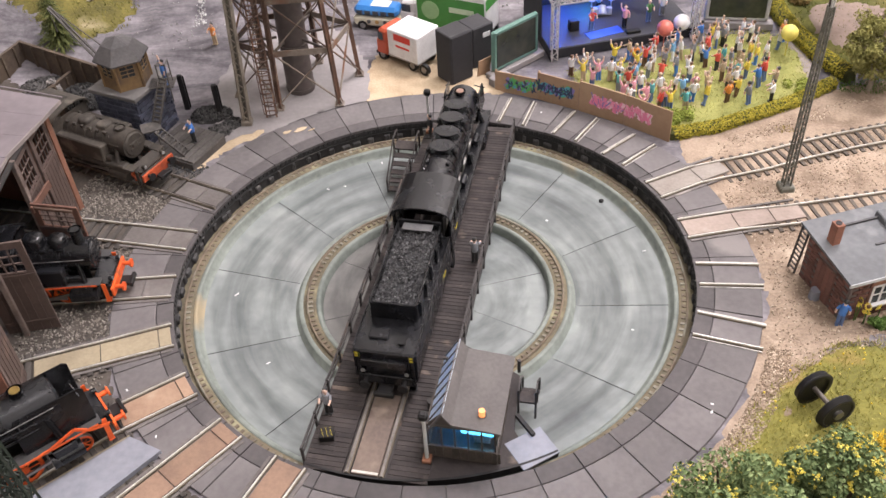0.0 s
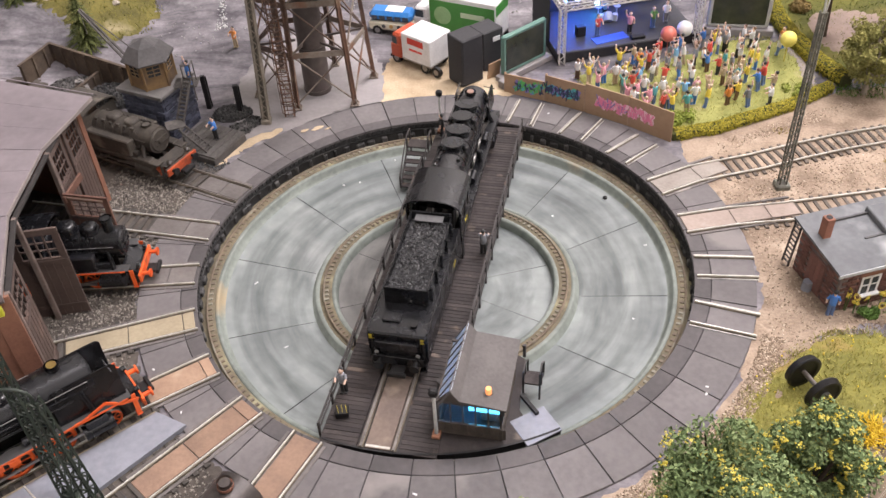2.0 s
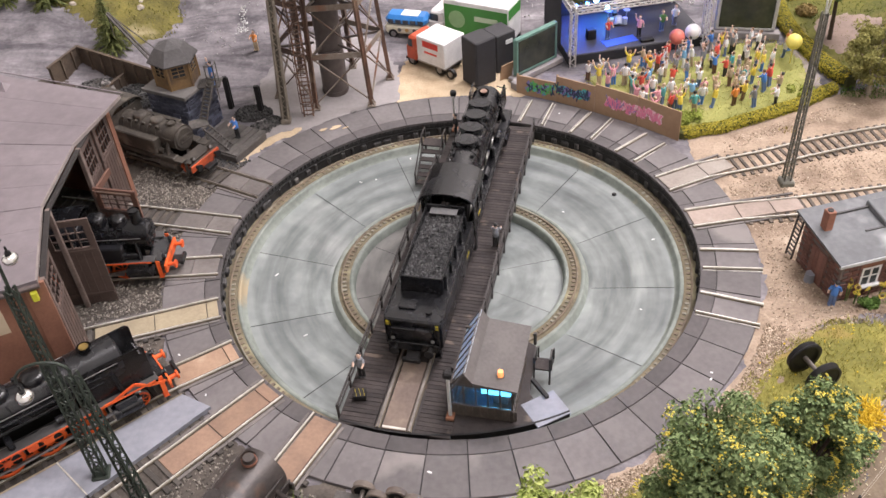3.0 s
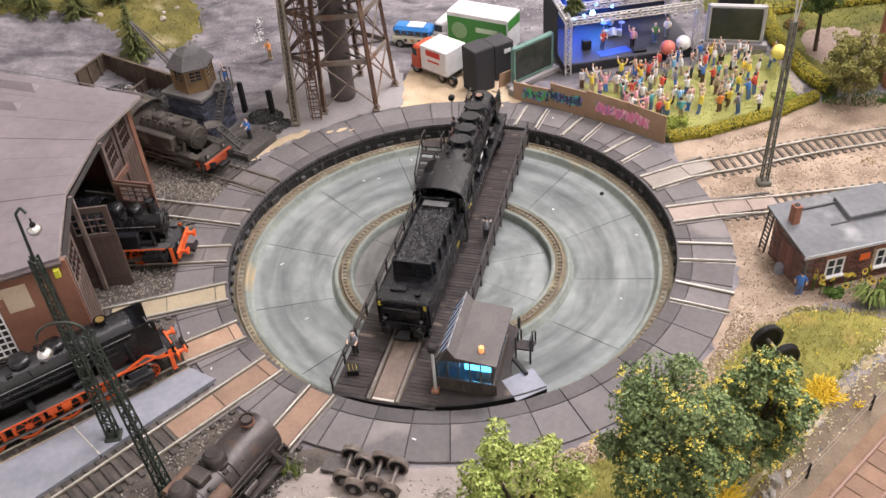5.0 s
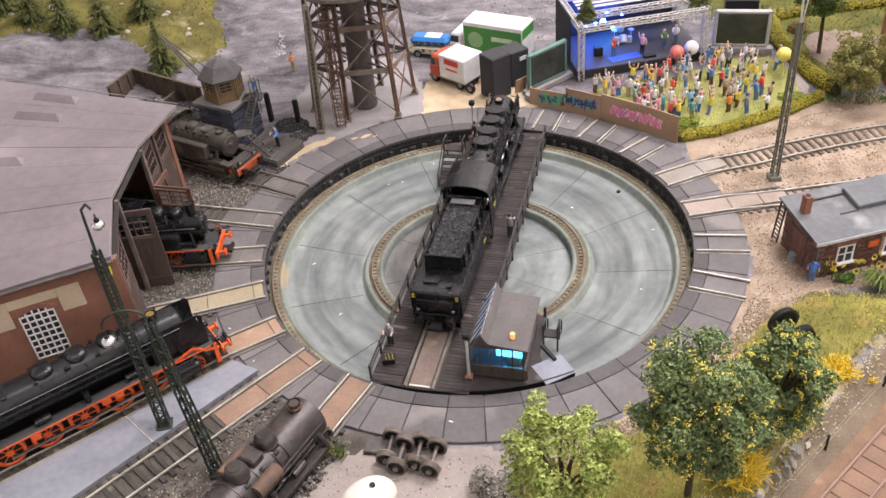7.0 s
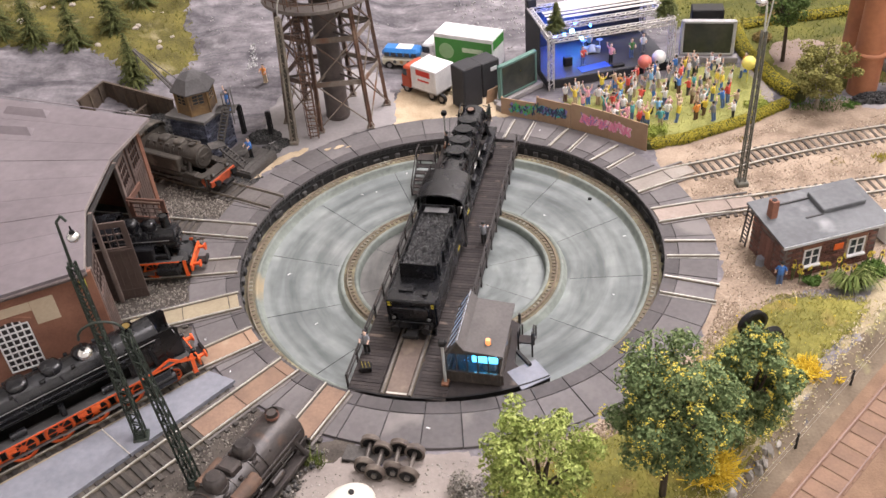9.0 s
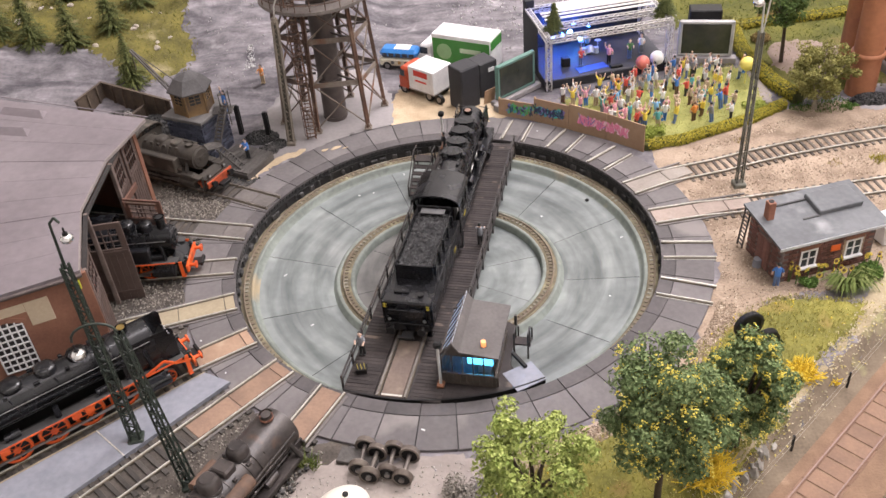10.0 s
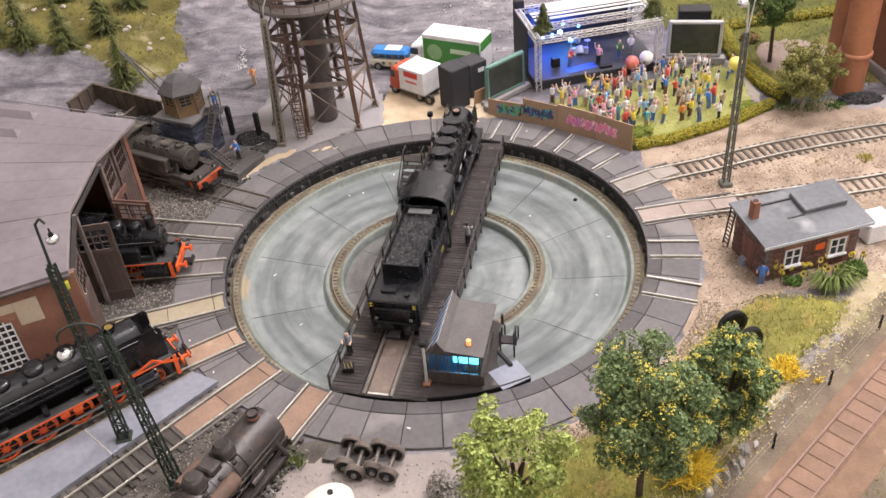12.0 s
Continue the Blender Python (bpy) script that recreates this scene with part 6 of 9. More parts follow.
part("landing_leg", Geo().bar((-196, 133, 0), (-196, 133, 23.5), 1.0).bar((-186, 133, 0), (-186, 133, 23.5), 1.0), SOOTY, access)
for x, y in ((-181, 199), (-153, 182)):
    tagged(part("buffer_post", Geo(pose(x, y, 0)).box(0, 0, -2, 3.6, 3.0, 30, 0.3).box(0, 2.2, -2, 5.0, 1.2, 28, 0.2), BLACK_DULL), "black upright steel girder post in the ground", "post")
bunker = thing("coal_bunker", 0, 0, 0, 0, "brown plank coal bunker with low walls and coal heaps", "coal bunker")
PLANKW = surface("weathered_brown_planks", (0.105, 0.077, 0.052), (0.055, 0.04, 0.03), 0.8, 0, 50.0, 0.4, 8.0, (0.19, 0.155, 0.115), 0.12)
for (xa, ya), (xb, yb) in (((-336, 236), (-322, 272)), ((-322, 272), (-245, 222)), ((-290, 205), (-268, 192)), ((-290, 205), (-276, 238))):
    L_ = math.hypot(xb - xa, yb - ya)
    m = pose((xa + xb) / 2, (ya + yb) / 2, 0, 0, 0, math.degrees(math.atan2(yb - ya, xb - xa)))
    h_ = 27 if ya > 230 else 16
    wl = part("bunker_wall", Geo(m).box(0, 0, -1.5, L_, 1.6, h_, 0.2), PLANKW, bunker)
    part("cap_rail", Geo(m).box(0, 0, h_ - 1.5, L_ + 1.5, 2.6, 1.2, 0.2), PLANKW, wl)
    for i in range(int(L_ / 14) + 1):
        part("upright", Geo(m).box(-L_ / 2 + i * 14 + 1, -1.4, -1.5, 2.0, 1.4, h_, 0.2), PLANKW, wl)


def heap(name, x, y, rx, ry, h, size, count, tones, label, seed, z=0.0):
    g, rnd = Geo(), random.Random(seed)
    g.ball((x, y, z - 1), 1.0, 16, 8, h * 0.95, rx * 0.95, ry * 0.95)
    for _ in range(count):
        a, q = rnd.uniform(0, 6.283), math.sqrt(rnd.uniform(0, 1))
        px_, py_ = x + rx * q * math.cos(a), y + ry * q * math.sin(a)
        zz = z - 1 + h * math.sqrt(max(0, 1 - q * q)) * rnd.uniform(0.9, 1.1)
        s = size * rnd.uniform(0.5, 1.3)
        m = Matrix.Translation((px_, py_, zz)) @ Euler((rnd.uniform(0, 3), rnd.uniform(0, 3), rnd.uniform(0, 6))).to_matrix().to_4x4()
        g.add([m @ Vector(p) for p in ((s, 0, 0), (-s * 0.9, s * 0.3, 0), (0, s * 0.8, 0.2 * s), (0.2 * s, -s * 0.9, 0), (0, 0, s * 0.7), (0, 0.1 * s, -s * 0.7))],
              [(0, 2, 4), (2, 1, 4), (1, 3, 4), (3, 0, 4), (2, 0, 5), (1, 2, 5), (3, 1, 5), (0, 3, 5)])
    return tagged(part(name, g, island(name + "_tones", tones)), label, name.replace("_", " "), kind="stuff")


DARKS = [(0.02, 0.02, 0.021), (0.05, 0.05, 0.05), (0.09, 0.088, 0.085), (0.03, 0.03, 0.03)]
heap("coal_heap", -262, 218, 24, 18, 12, 1.5, 700, DARKS, "heap of coal in front of the plank bunker", 51)
heap("coal_heap", -300, 236, 24, 18, 9, 1.5, 700, [(0.06, 0.057, 0.055), (0.14, 0.135, 0.13), (0.03, 0.03, 0.03)], "greyish coal and ash inside the bunker", 52)
heap("coal_heap", -160, 185, 16, 10, 7, 1.4, 450, DARKS, "spilt coal beside the steel posts", 53)
heap("coal_heap", -143, 172, 8, 8, 4, 1.2, 160, DARKS, "small pile of coal at the pad's edge", 54)
heap("coal_heap", -151, 164, 10, 8, 4, 1.3, 220, [(0.03, 0.03, 0.03), (0.09, 0.087, 0.083), (0.14, 0.135, 0.13)], "ashy coal spilt behind the sooty platform", 57)
heap("scrap_heap", -286, 222, 6, 5, 18, 1.8, 160, [(0.2, 0.19, 0.18), (0.4, 0.38, 0.36), (0.1, 0.1, 0.1)], "grey sack-like scrap pile by the bunker", 55)


# ---- lattice masts with lamps ----
MASTGREEN = surface("dark_green_mast", (0.03, 0.042, 0.03), (0.016, 0.023, 0.017), 0.55, 0.1, 90.0, 0.2)
MASTGREY = surface("grey_green_mast", (0.21, 0.205, 0.165), (0.12, 0.12, 0.098), 0.65, 0.1, 60.0, 0.3)


def lattice(t, mat, h, w0, w1, bays, bar=0.8, lace=0.55, z0=0.0):
    """Four tapering legs with crossed lacing."""
    def at(z, i):
        w = w0 + (w1 - w0) * (z - z0) / (h - z0)
        sx, sy = ((-1, -1), (1, -1), (1, 1), (-1, 1))[i % 4]
        return Vector((sx * w / 2, sy * w / 2, z))
    for i in range(4):
        part("leg", Geo().bar(at(z0, i), at(h, i), bar), mat, t)
    for b in range(bays):
        za, zb = z0 + (h - z0) * b / bays, z0 + (h - z0) * (b + 1) / bays
        for i in range(4):
            g = Geo().bar(at(za, i), at(zb, i + 1), lace, lace * 0.6)
            if b % 2:
                g = Geo().bar(at(za, i + 1), at(zb, i), lace, lace * 0.6)
            part("lacing", g, mat, t)


CHROME = surface("bright_reflector", (0.8, 0.8, 0.78), (0.7, 0.7, 0.68), 0.15, 1.0, 60.0, 0.0)


def hanging_lamp(t, x, y, z, r=3.4):
    part("lamp_cap", Geo().tube((x, y, z), (x, y, z + 3.2), 1.9, 1.2, 12).tube((x, y, z + 3.2), (x, y, z + 6), 0.5, n=6), BLACK_DULL, t)
    part("lamp_bowl", Geo().ball((x, y, z - 0.6), r, 16, 10, 0.8), CHROME, t, "bright silvery lamp bowl")


mast = thing("lamp_mast", -192, -162, 0, 10, "dark green lattice lamp mast with one hanging lamp", "lamp mast", "lattice lamp masts")
part("foot", Geo().box(0, 0, -1.5, 9.5, 9.5, 5.0, 0.8), MASTGREEN, mast)
lattice(mast, MASTGREEN, 134, 5.6, 3.6, 30, 1.0, 0.8)
part("rod", Geo().tube((0, 0, 132), (1, 0, 160), 0.9, 0.7, 8).tube((1, 0, 160), (4, 0, 163), 0.7, n=8).tube((4, 0, 163), (6, -1, 160), 0.7, n=8), MASTGREEN, mast)
hanging_lamp(mast, 6.5, -1, 151)
mast = thing("lamp_mast", -153, -199, 0, 0, "dark green lattice lamp mast with a bent arm and lamp", "lamp mast", "lattice lamp masts")
mast.matrix_basis = mast.matrix_basis @ pose(0, 0, 0, -2.6, -4.8, 0)
part("foot", Geo().box(0, 0, -1.5, 8.5, 8.5, 4.0, 0.8), MASTGREEN, mast)
lattice(mast, MASTGREEN, 114, 5.6, 3.4, 26, 1.0, 0.8)
bend = [Vector((-22.4 * (1 - math.cos(math.pi * i / 8)) / 2, -3 * (1 - math.cos(math.pi * i / 8)) / 2, 115 + 8 * math.sin(math.pi * i / 8))) for i in range(9)]
part("arm", Geo().pipe(bend, 0.7, 8), MASTGREEN, mast)
last_p = bend[-1]
hanging_lamp(mast, last_p.x, last_p.y, 107, 3.8)
mast = thing("lamp_mast", 229, 54, -0.6, 0, "tall grey-green lattice mast beside the curving track", "lamp mast", "lattice lamp masts")
part("foot", Geo().box(0, 0, -1.5, 9.5, 9.5, 5.0, 0.8), MASTGREY, mast)
lattice(mast, MASTGREY, 128, 4.4, 2.9, 30, 1.0, 0.75)
part("wire_arm", Geo().tube((0, 0, 127), (-1, 0, 148), 0.7, n=8).tube((-1, 0, 148), (-4, 0, 155), 0.7, n=8).tube((1, 0, 127), (3, 0, 150), 0.5, n=8).tube((3, 0, 150), (6, 0, 156), 0.5, n=8), paint("pale_wire", (0.6, 0.6, 0.56)), mast)
hanging_lamp(mast, -5, 0, 150, 4.0)

# ---- water tower ----
RUSTFRAME = surface("rust_streaked_steel", (0.15, 0.095, 0.07), (0.085, 0.06, 0.05), 0.7, 0.1, 50.0, 0.3, 8.0, (0.27, 0.16, 0.1), 0.15)
GREYSTEEL = surface("weathered_grey_steel", (0.2, 0.175, 0.155), (0.12, 0.105, 0.095), 0.7, 0.1, 50.0, 0.3, 8.0, (0.2, 0.12, 0.08), 0.15)
DARKPIPE = surface("dark_riser_pipe", (0.135, 0.112, 0.102), (0.085, 0.07, 0.066), 0.6, 0.1, 40.0, 0.2, 6.0, (0.16, 0.12, 0.1), 0.1)
wt = thing("water_tower", -96, 219, 0, 0, "rust-streaked steel water tower with lattice legs and caged ladder", "water tower")
FEET = [Vector(p) for p in ((-46, -9, 0.6), (-13, -32, 0.6), (32, -31, 0.6), (46, 10, 0.6), (13, 33, 0.6), (-32, 32, 0.6))]
PLAT = 117.0
HEADS = [Vector((p.x * 0.83, p.y * 0.78 + 1, PLAT)) for p in FEET]
STREAKED = surface("bright_rust_streaks", (0.2, 0.105, 0.065), (0.1, 0.062, 0.046), 0.75, 0.05, 45.0, 0.4, 7.0, (0.33, 0.24, 0.17), 0.22)
PALESTEEL = surface("pale_weathered_beam", (0.27, 0.235, 0.195), (0.15, 0.115, 0.09), 0.75, 0.05, 45.0, 0.4, 7.0, (0.2, 0.1, 0.06), 0.25)


def channel(f, h, w, mat, name):
    """A built-up post: two flanges with a recessed web between them."""
    d = (h - f).normalized()
    side = d.cross(Vector((f.x, f.y, 0))).normalized() * w * 0.42
    part(name, Geo().bar(f + side, h + side, w * 0.3, w).bar(f - side, h - side, w * 0.3, w).bar(f, h, w * 0.55, w * 0.4), mat, wt)


for k, (f, h) in enumerate(zip(FEET, HEADS)):
    channel(f, h, 3.0, STREAKED if k in (1, 2, 3) else RUSTFRAME, "tower_leg")
    shoe = part("foot_plate", Geo().box(f.x, f.y, 0.4, 7.0, 7.0, 1.0, 0.3), PALESTEEL, wt)
    for a in (45, 135, 225, 315):
        part("gusset", Geo().bar((f.x + 3.4 * math.cos(radians(a)), f.y + 3.4 * math.sin(radians(a)), 1.2), (f.x + 1.0 * math.cos(radians(a)), f.y + 1.0 * math.sin(radians(a)), 6.0), 0.9, 0.9), PALESTEEL, shoe)
LEVELS = [0.03, 0.38, 0.72, 0.98]
for i in range(6):
    j = (i + 1) % 6
    for k, (q0, q1) in enumerate(zip(LEVELS, LEVELS[1:])):
        a0, b0, a1, b1 = FEET[i].lerp(HEADS[i], q0), FEET[j].lerp(HEADS[j], q0), FEET[i].lerp(HEADS[i], q1), FEET[j].lerp(HEADS[j], q1)
        part("cross_brace", Geo().bar(a0, b1, 1.3, 0.8), PALESTEEL if i in (1, 2) else RUSTFRAME, wt)
        part("cross_brace", Geo().bar(b0 + Vector((0.5, 0.5, 0)), a1 + Vector((0.5, 0.5, 0)), 1.3, 0.8), PALESTEEL if k == 0 else RUSTFRAME, wt)
        part("girt", Geo().bar(a1 + Vector((0, 0, 1.1)), b1 + Vector((0, 0, 1.1)), 0.7, 2.4).bar(a1 - Vector((0, 0, 1.1)), b1 - Vector((0, 0, 1.1)), 0.7, 2.4).bar(a1, b1, 0.5, 1.6), PALESTEEL if i in (1, 2, 3) else RUSTFRAME, wt)
for q in LEVELS[1:3]:
    for i in range(6):
        a, c = FEET[i].lerp(HEADS[i], q), Vector((0, -2, FEET[i].lerp(HEADS[i], q).z))
        part("tie_beam", Geo().bar(a, a.lerp(c, 0.75), 1.2, 1.8), DARKPIPE, wt)
part("riser_pipe", Geo().tube((1, -4, -0.2), (1, -2, PLAT + 3), 10.6, 10.6, 28), DARKPIPE, wt, "thick dark brown riser pipe")
for z in (2, 39, 76):
    part("pipe_collar", Geo().tube((1, -3.6, z), (1, -3.6, z + 1.8), 11.3, n=28), DARKPIPE, wt)
part("tank", Geo(pose(0, -1, 0)).sweep([(37, PLAT + 62), (37, PLAT + 16), (33, PLAT + 9), (22, PLAT + 5), (10.6, PLAT + 2)], 44), DARKPIPE, wt, "dark riveted water tank")
gallery = part("gallery", Geo(pose(0, -1, 0)).sweep([(49, PLAT + 0.5), (49, PLAT + 3.2), (30, PLAT + 3.2), (30, PLAT + 1.6), (47, PLAT + 0.5), (49, PLAT + 0.5)], 48, smooth=False), GREYSTEEL, wt, "round plank gallery under the tank")
for i in range(24):
    x, y = polar(48, 15 * i)
    part("gallery_bracket", Geo().bar((x * 0.66, y * 0.66 - 1, PLAT - 5), (x * 0.97, y * 0.97 - 1, PLAT + 0.6), 0.9), RUSTFRAME, gallery)
    part("gallery_post", Geo().bar((x, y - 1, PLAT + 3), (x, y - 1, PLAT + 14), 0.8), RUSTFRAME, gallery)
for dz in (8.5, 13.5):
    part("gallery_rail", Geo(pose(0, -1, 0)).sweep([(48.4, PLAT + dz), (48.4, PLAT + dz + 0.8), (47.6, PLAT + dz + 0.8), (47.6, PLAT + dz), (48.4, PLAT + dz)], 48), RUSTFRAME, gallery)
lad0, lad1 = Vector((-18, -43, 0.8)), Vector((-19, -34, PLAT + 12))
for s in (-1, 1):
    part("ladder_side", Geo().bar(lad0 + Vector((s * 3.6, 0, 0)), lad1 + Vector((s * 3.6, 0, 0)), 1.1), STREAKED, wt)
for i in range(36):
    c = lad0.lerp(lad1, (i + 0.5) / 36)
    part("rung", Geo().bar(c - Vector((3.6, 0, 0)), c + Vector((3.6, 0, 0)), 0.6), STREAKED, wt)
for i in range(15):
    c = lad0.lerp(lad1, (i + 0.6) / 15.2)
    part("ladder_hoop", Geo().pipe([c + Vector((5.0 * math.cos(a), 5.8 * math.sin(a), 0)) for a in [math.pi * k / 8 for k in range(8, 17)]], 0.42), RUSTFRAME, wt)
for a in (math.pi * 1.12, math.pi * 1.5, math.pi * 1.88):
    o = Vector((5.2 * math.cos(a), 6.0 * math.sin(a), 0))
    part("cage_strip", Geo().bar(lad0 + o + Vector((0, 0, 4)), lad1 + o, 0.5), RUSTFRAME, wt)
MASTDUST = surface("dusty_mast", (0.27, 0.235, 0.185), (0.15, 0.13, 0.105), 0.7, 0.1, 60.0, 0.3)
mast = thing("lamp_mast", -132, 171, -0.3, 0, "weathered grey-green lattice mast before the water tower", "lamp mast", "lattice lamp masts")
mast.matrix_basis = mast.matrix_basis @ pose(0, 0, 0, 0, 3.0, 0)
part("foot", Geo().box(0, 0, 0, 8.0, 8.0, 4.0, 0.8), MASTDUST, mast)
lattice(mast, MASTDUST, 116, 4.6, 3.6, 26, 1.5, 0.9)
# added dark bar: shade between the lacing, made as a solid colour
part("mast_core", Geo().bar((0, 0, 2), (0, 0, 116), 2.0), surface("mast_shadow_core", (0.12, 0.11, 0.085), (0.07, 0.062, 0.05), 0.8), mast)
part("mast_cap", Geo().tube((0, 0, 115), (0, 0, 118.5), 2.8, 2.2, 10), MASTDUST, mast)
part("wire_arm", Geo().pipe([(0, 0, 118), (1, 0, 128), (4, 0, 136), (8, 0, 139)], 0.6, 8), paint("pale_mast_wire", (0.62, 0.62, 0.58)), mast)

# ---- brick hut on the right ----
HUTBRICK = surface("dark_red_brick", (0.19, 0.085, 0.065), (0.11, 0.055, 0.045), 0.8, 0, 50.0, 0.3, 10.0, (0.25, 0.16, 0.13), 0.12, vary=0.25)
MORTAR = surface("grey_mortar", (0.16, 0.13, 0.12), (0.11, 0.09, 0.085), 0.9)
FELT = surface("grey_felt_roof", (0.17, 0.178, 0.185), (0.11, 0.115, 0.12), 0.7, 0, 30.0, 0.25, 10.0, (0.33, 0.34, 0.34), 0.15, 0.3)
hut = thing("brick_hut", 250, -36, -0.8, 13.5, "small dark red brick hut with grey felt roof, chimney and ladder", "hut")
HX, HY, HZ = 70.0, 40.0, 31.5
part("wall", Geo().box(0, 0, -1, HX, HY, HZ - 0.5, 0.1), MORTAR, hut)
bm_a, bm_b = Geo().box(0, 0, 0, 5.3, 1.0, 1.9, 0.12).mesh("brick", HUTBRICK), Geo().box(0, 0, 0, 1.0, 5.3, 1.9, 0.12).mesh("brick", HUTBRICK)
for k in range(14):
    for i in range(12):
        x = -HX / 2 + 3.0 + i * 5.8 + (1.4 if k % 2 else -1.0)
        z = 0.3 + k * 2.2
        if abs(x) < HX / 2 - 2.2 and not (-22 < x < -8 and 9 < z < 24) and not (12 < x < 26 and 9 < z < 24):
            ob = part("brick", bm_a, None, hut)
            ob.matrix_basis = pose(x * MM, (-HY / 2 - 0.2) * MM, z * MM)
    for i in range(7):
        y = -HY / 2 + 2.8 + i * 5.8 + (1.2 if k % 2 else -0.8)
        z = 0.3 + k * 2.2
        if abs(y) < HY / 2 - 2.0 and not (-9 < y < 9 and z < 25):
            ob = part("brick", bm_b, None, hut)
            ob.matrix_basis = pose((-HX / 2 - 0.2) * MM, y * MM, z * MM)
door = part("hut_door", Geo().box(-HX / 2 - 0.3, 0, 0, 1.2, 15, 24, 0.2), surface("faded_red_door", (0.2, 0.11, 0.09), (0.14, 0.075, 0.065), 0.7, 0, 60.0, 0.3), hut, "faded red-brown plank door")
for i in range(4):
    part("door_board", Geo().box(-HX / 2 - 1.0, -5.6 + i * 3.75, 0.5, 0.4, 3.4, 23, 0.1), HUTBRICK, door)
HUTBEIGE = surface("weathered_beige_frame", (0.42, 0.33, 0.24), (0.28, 0.2, 0.15), 0.8, 0, 60.0, 0.3)
for wx in (-15, 19):
    part("window_surround", Geo().box(wx, -HY / 2 - 0.35, 8, 16, 0.9, 17, 0.2), HUTBEIGE if wx > 0 else HUTBRICK, hut)
    w = part("window", Geo().box(wx, -HY / 2 - 0.5, 10, 12, 0.8, 13, 0.1), paint("dark_window_glass", (0.05, 0.06, 0.065), 0.12), hut)
    part("window_frame", Geo().box(wx - 5.6, -HY / 2 - 0.8, 10, 1.3, 0.8, 13).box(wx + 5.6, -HY / 2 - 0.8, 10, 1.3, 0.8, 13).box(wx, -HY / 2 - 0.8, 10, 1.3, 0.8, 13).box(wx, -HY / 2 - 0.8, 22, 12.5, 0.8, 1.3).box(wx, -HY / 2 - 0.8, 16, 12, 0.7, 0.8), WHITE, w)
    part("window_sill", Geo().box(wx, -HY / 2 - 1.8, 8.4, 14.5, 2.8, 1.4, 0.2), WHITE, w)
    part("lintel", Geo().box(wx, -HY / 2 - 0.5, 23.2, 15, 1.0, 3.0, 0.2), BRICK, w)
part("wall_sign", Geo().box(5, -HY / 2 - 0.9, 17, 7, 0.8, 5, 0.2), paint("orange_sign", (0.85, 0.16, 0.03)), hut, "small orange sign")
rz_ = [(-HX / 2 - 4, -HY / 2 - 2.6, 31.6), (HX / 2 + 8, -HY / 2 - 2.6, 31.6), (HX / 2 + 8, HY / 2 + 5, 37.0), (-HX / 2 - 4, HY / 2 + 5, 37.0)]
roof = part("roof", Geo().add([(x, y, z - 1.6) for x, y, z in rz_] + rz_, [(3, 2, 1, 0), (4, 5, 6, 7), (0, 1, 5, 4), (1, 2, 6, 5), (2, 3, 7, 6), (3, 0, 4, 7)]), FELT, hut, "grey felt mono-pitch roof with pale edge")
part("roof_edge", Geo().bar((rz_[0][0], rz_[0][1], 30.2), (rz_[1][0], rz_[1][1], 30.2), 1.1, 2.2), paint("pale_edge", (0.5, 0.52, 0.54)), roof)
part("gable_infill", Geo().add([(x, y, z) for x in (-HX / 2 + 0.2, -HX / 2 + 1.2) for y, z in ((-HY / 2, 29.5), (HY / 2, 29.5), (HY / 2, 34.5), (-HY / 2, 30.3))], [(0, 1, 2, 3), (7, 6, 5, 4), (0, 4, 5, 1), (1, 5, 6, 2), (2, 6, 7, 3), (3, 7, 4, 0)]).add([(x, y, z) for x in (HX / 2 - 1.2, HX / 2 - 0.2) for y, z in ((-HY / 2, 29.5), (HY / 2, 29.5), (HY / 2, 34.5), (-HY / 2, 30.3))], [(0, 1, 2, 3), (7, 6, 5, 4), (0, 4, 5, 1), (1, 5, 6, 2), (2, 6, 7, 3), (3, 7, 4, 0)]).box(0, HY / 2 - 0.6, 29.5, HX - 2, 1.0, 4.4), HUTBRICK, hut)
part("roof_hatch", Geo(pose(19, 8, 35.4, 7, 0, 0)).box(0, 0, -1.5, 33, 20, 5.0, 0.6), FELT, roof, "raised grey roof light box")
part("roof_seam", Geo().bar((-24, 15, 36.6), (3, 15, 36.6), 1.2).bar((-10, -2, 34.0), (3, -2, 34.0), 1.2), surface("dark_seam", (0.08, 0.08, 0.08), (0.05, 0.05, 0.05), 0.7), roof)
ch = part("chimney", Geo().box(-30.5, 7, 33, 5.0, 5.6, 15, 0.3), surface("chimney_brick", (0.33, 0.14, 0.09), (0.23, 0.1, 0.065), 0.8, 0, 80.0, 0.4), hut, "red brick chimney stub")
part("chimney_pot", Geo().tube((-30.5, 7, 47), (-30.5, 7, 48.4), 1.8, n=12), BLACK_DULL, ch)
lad = thing("leaning_ladder", 212, -24, 0, 13.5, "dark iron ladder leaning on the brick hut", "ladder")
for s in (-3, 3):
    part("ladder_side", Geo().bar((-3.5, s + 4, -1.0), (-0.5, s + 4, 32), 0.9), GIRDER, lad)
for i in range(10):
    f = (i + 0.6) / 10.5
    part("rung", Geo().bar((-3.5 + 3 * f, 1, 33 * f), (-3.5 + 3 * f, 7, 33 * f), 0.7), GIRDER, lad)
tagged(part("rain_barrel", Geo(pose(213, -44, -1.2)).tube((0, 0, 0), (0, 0, 6.5), 3.2, 2.8, 14), SLAB), "pale grey barrel beside the hut door", "barrel")
tagged(part("storage_tank", Geo(pose(312, -22, -1)).box(0, 0, 0, 22, 20, 16, 1.0, 13), WHITE), "white box standing behind the brick hut", "box")

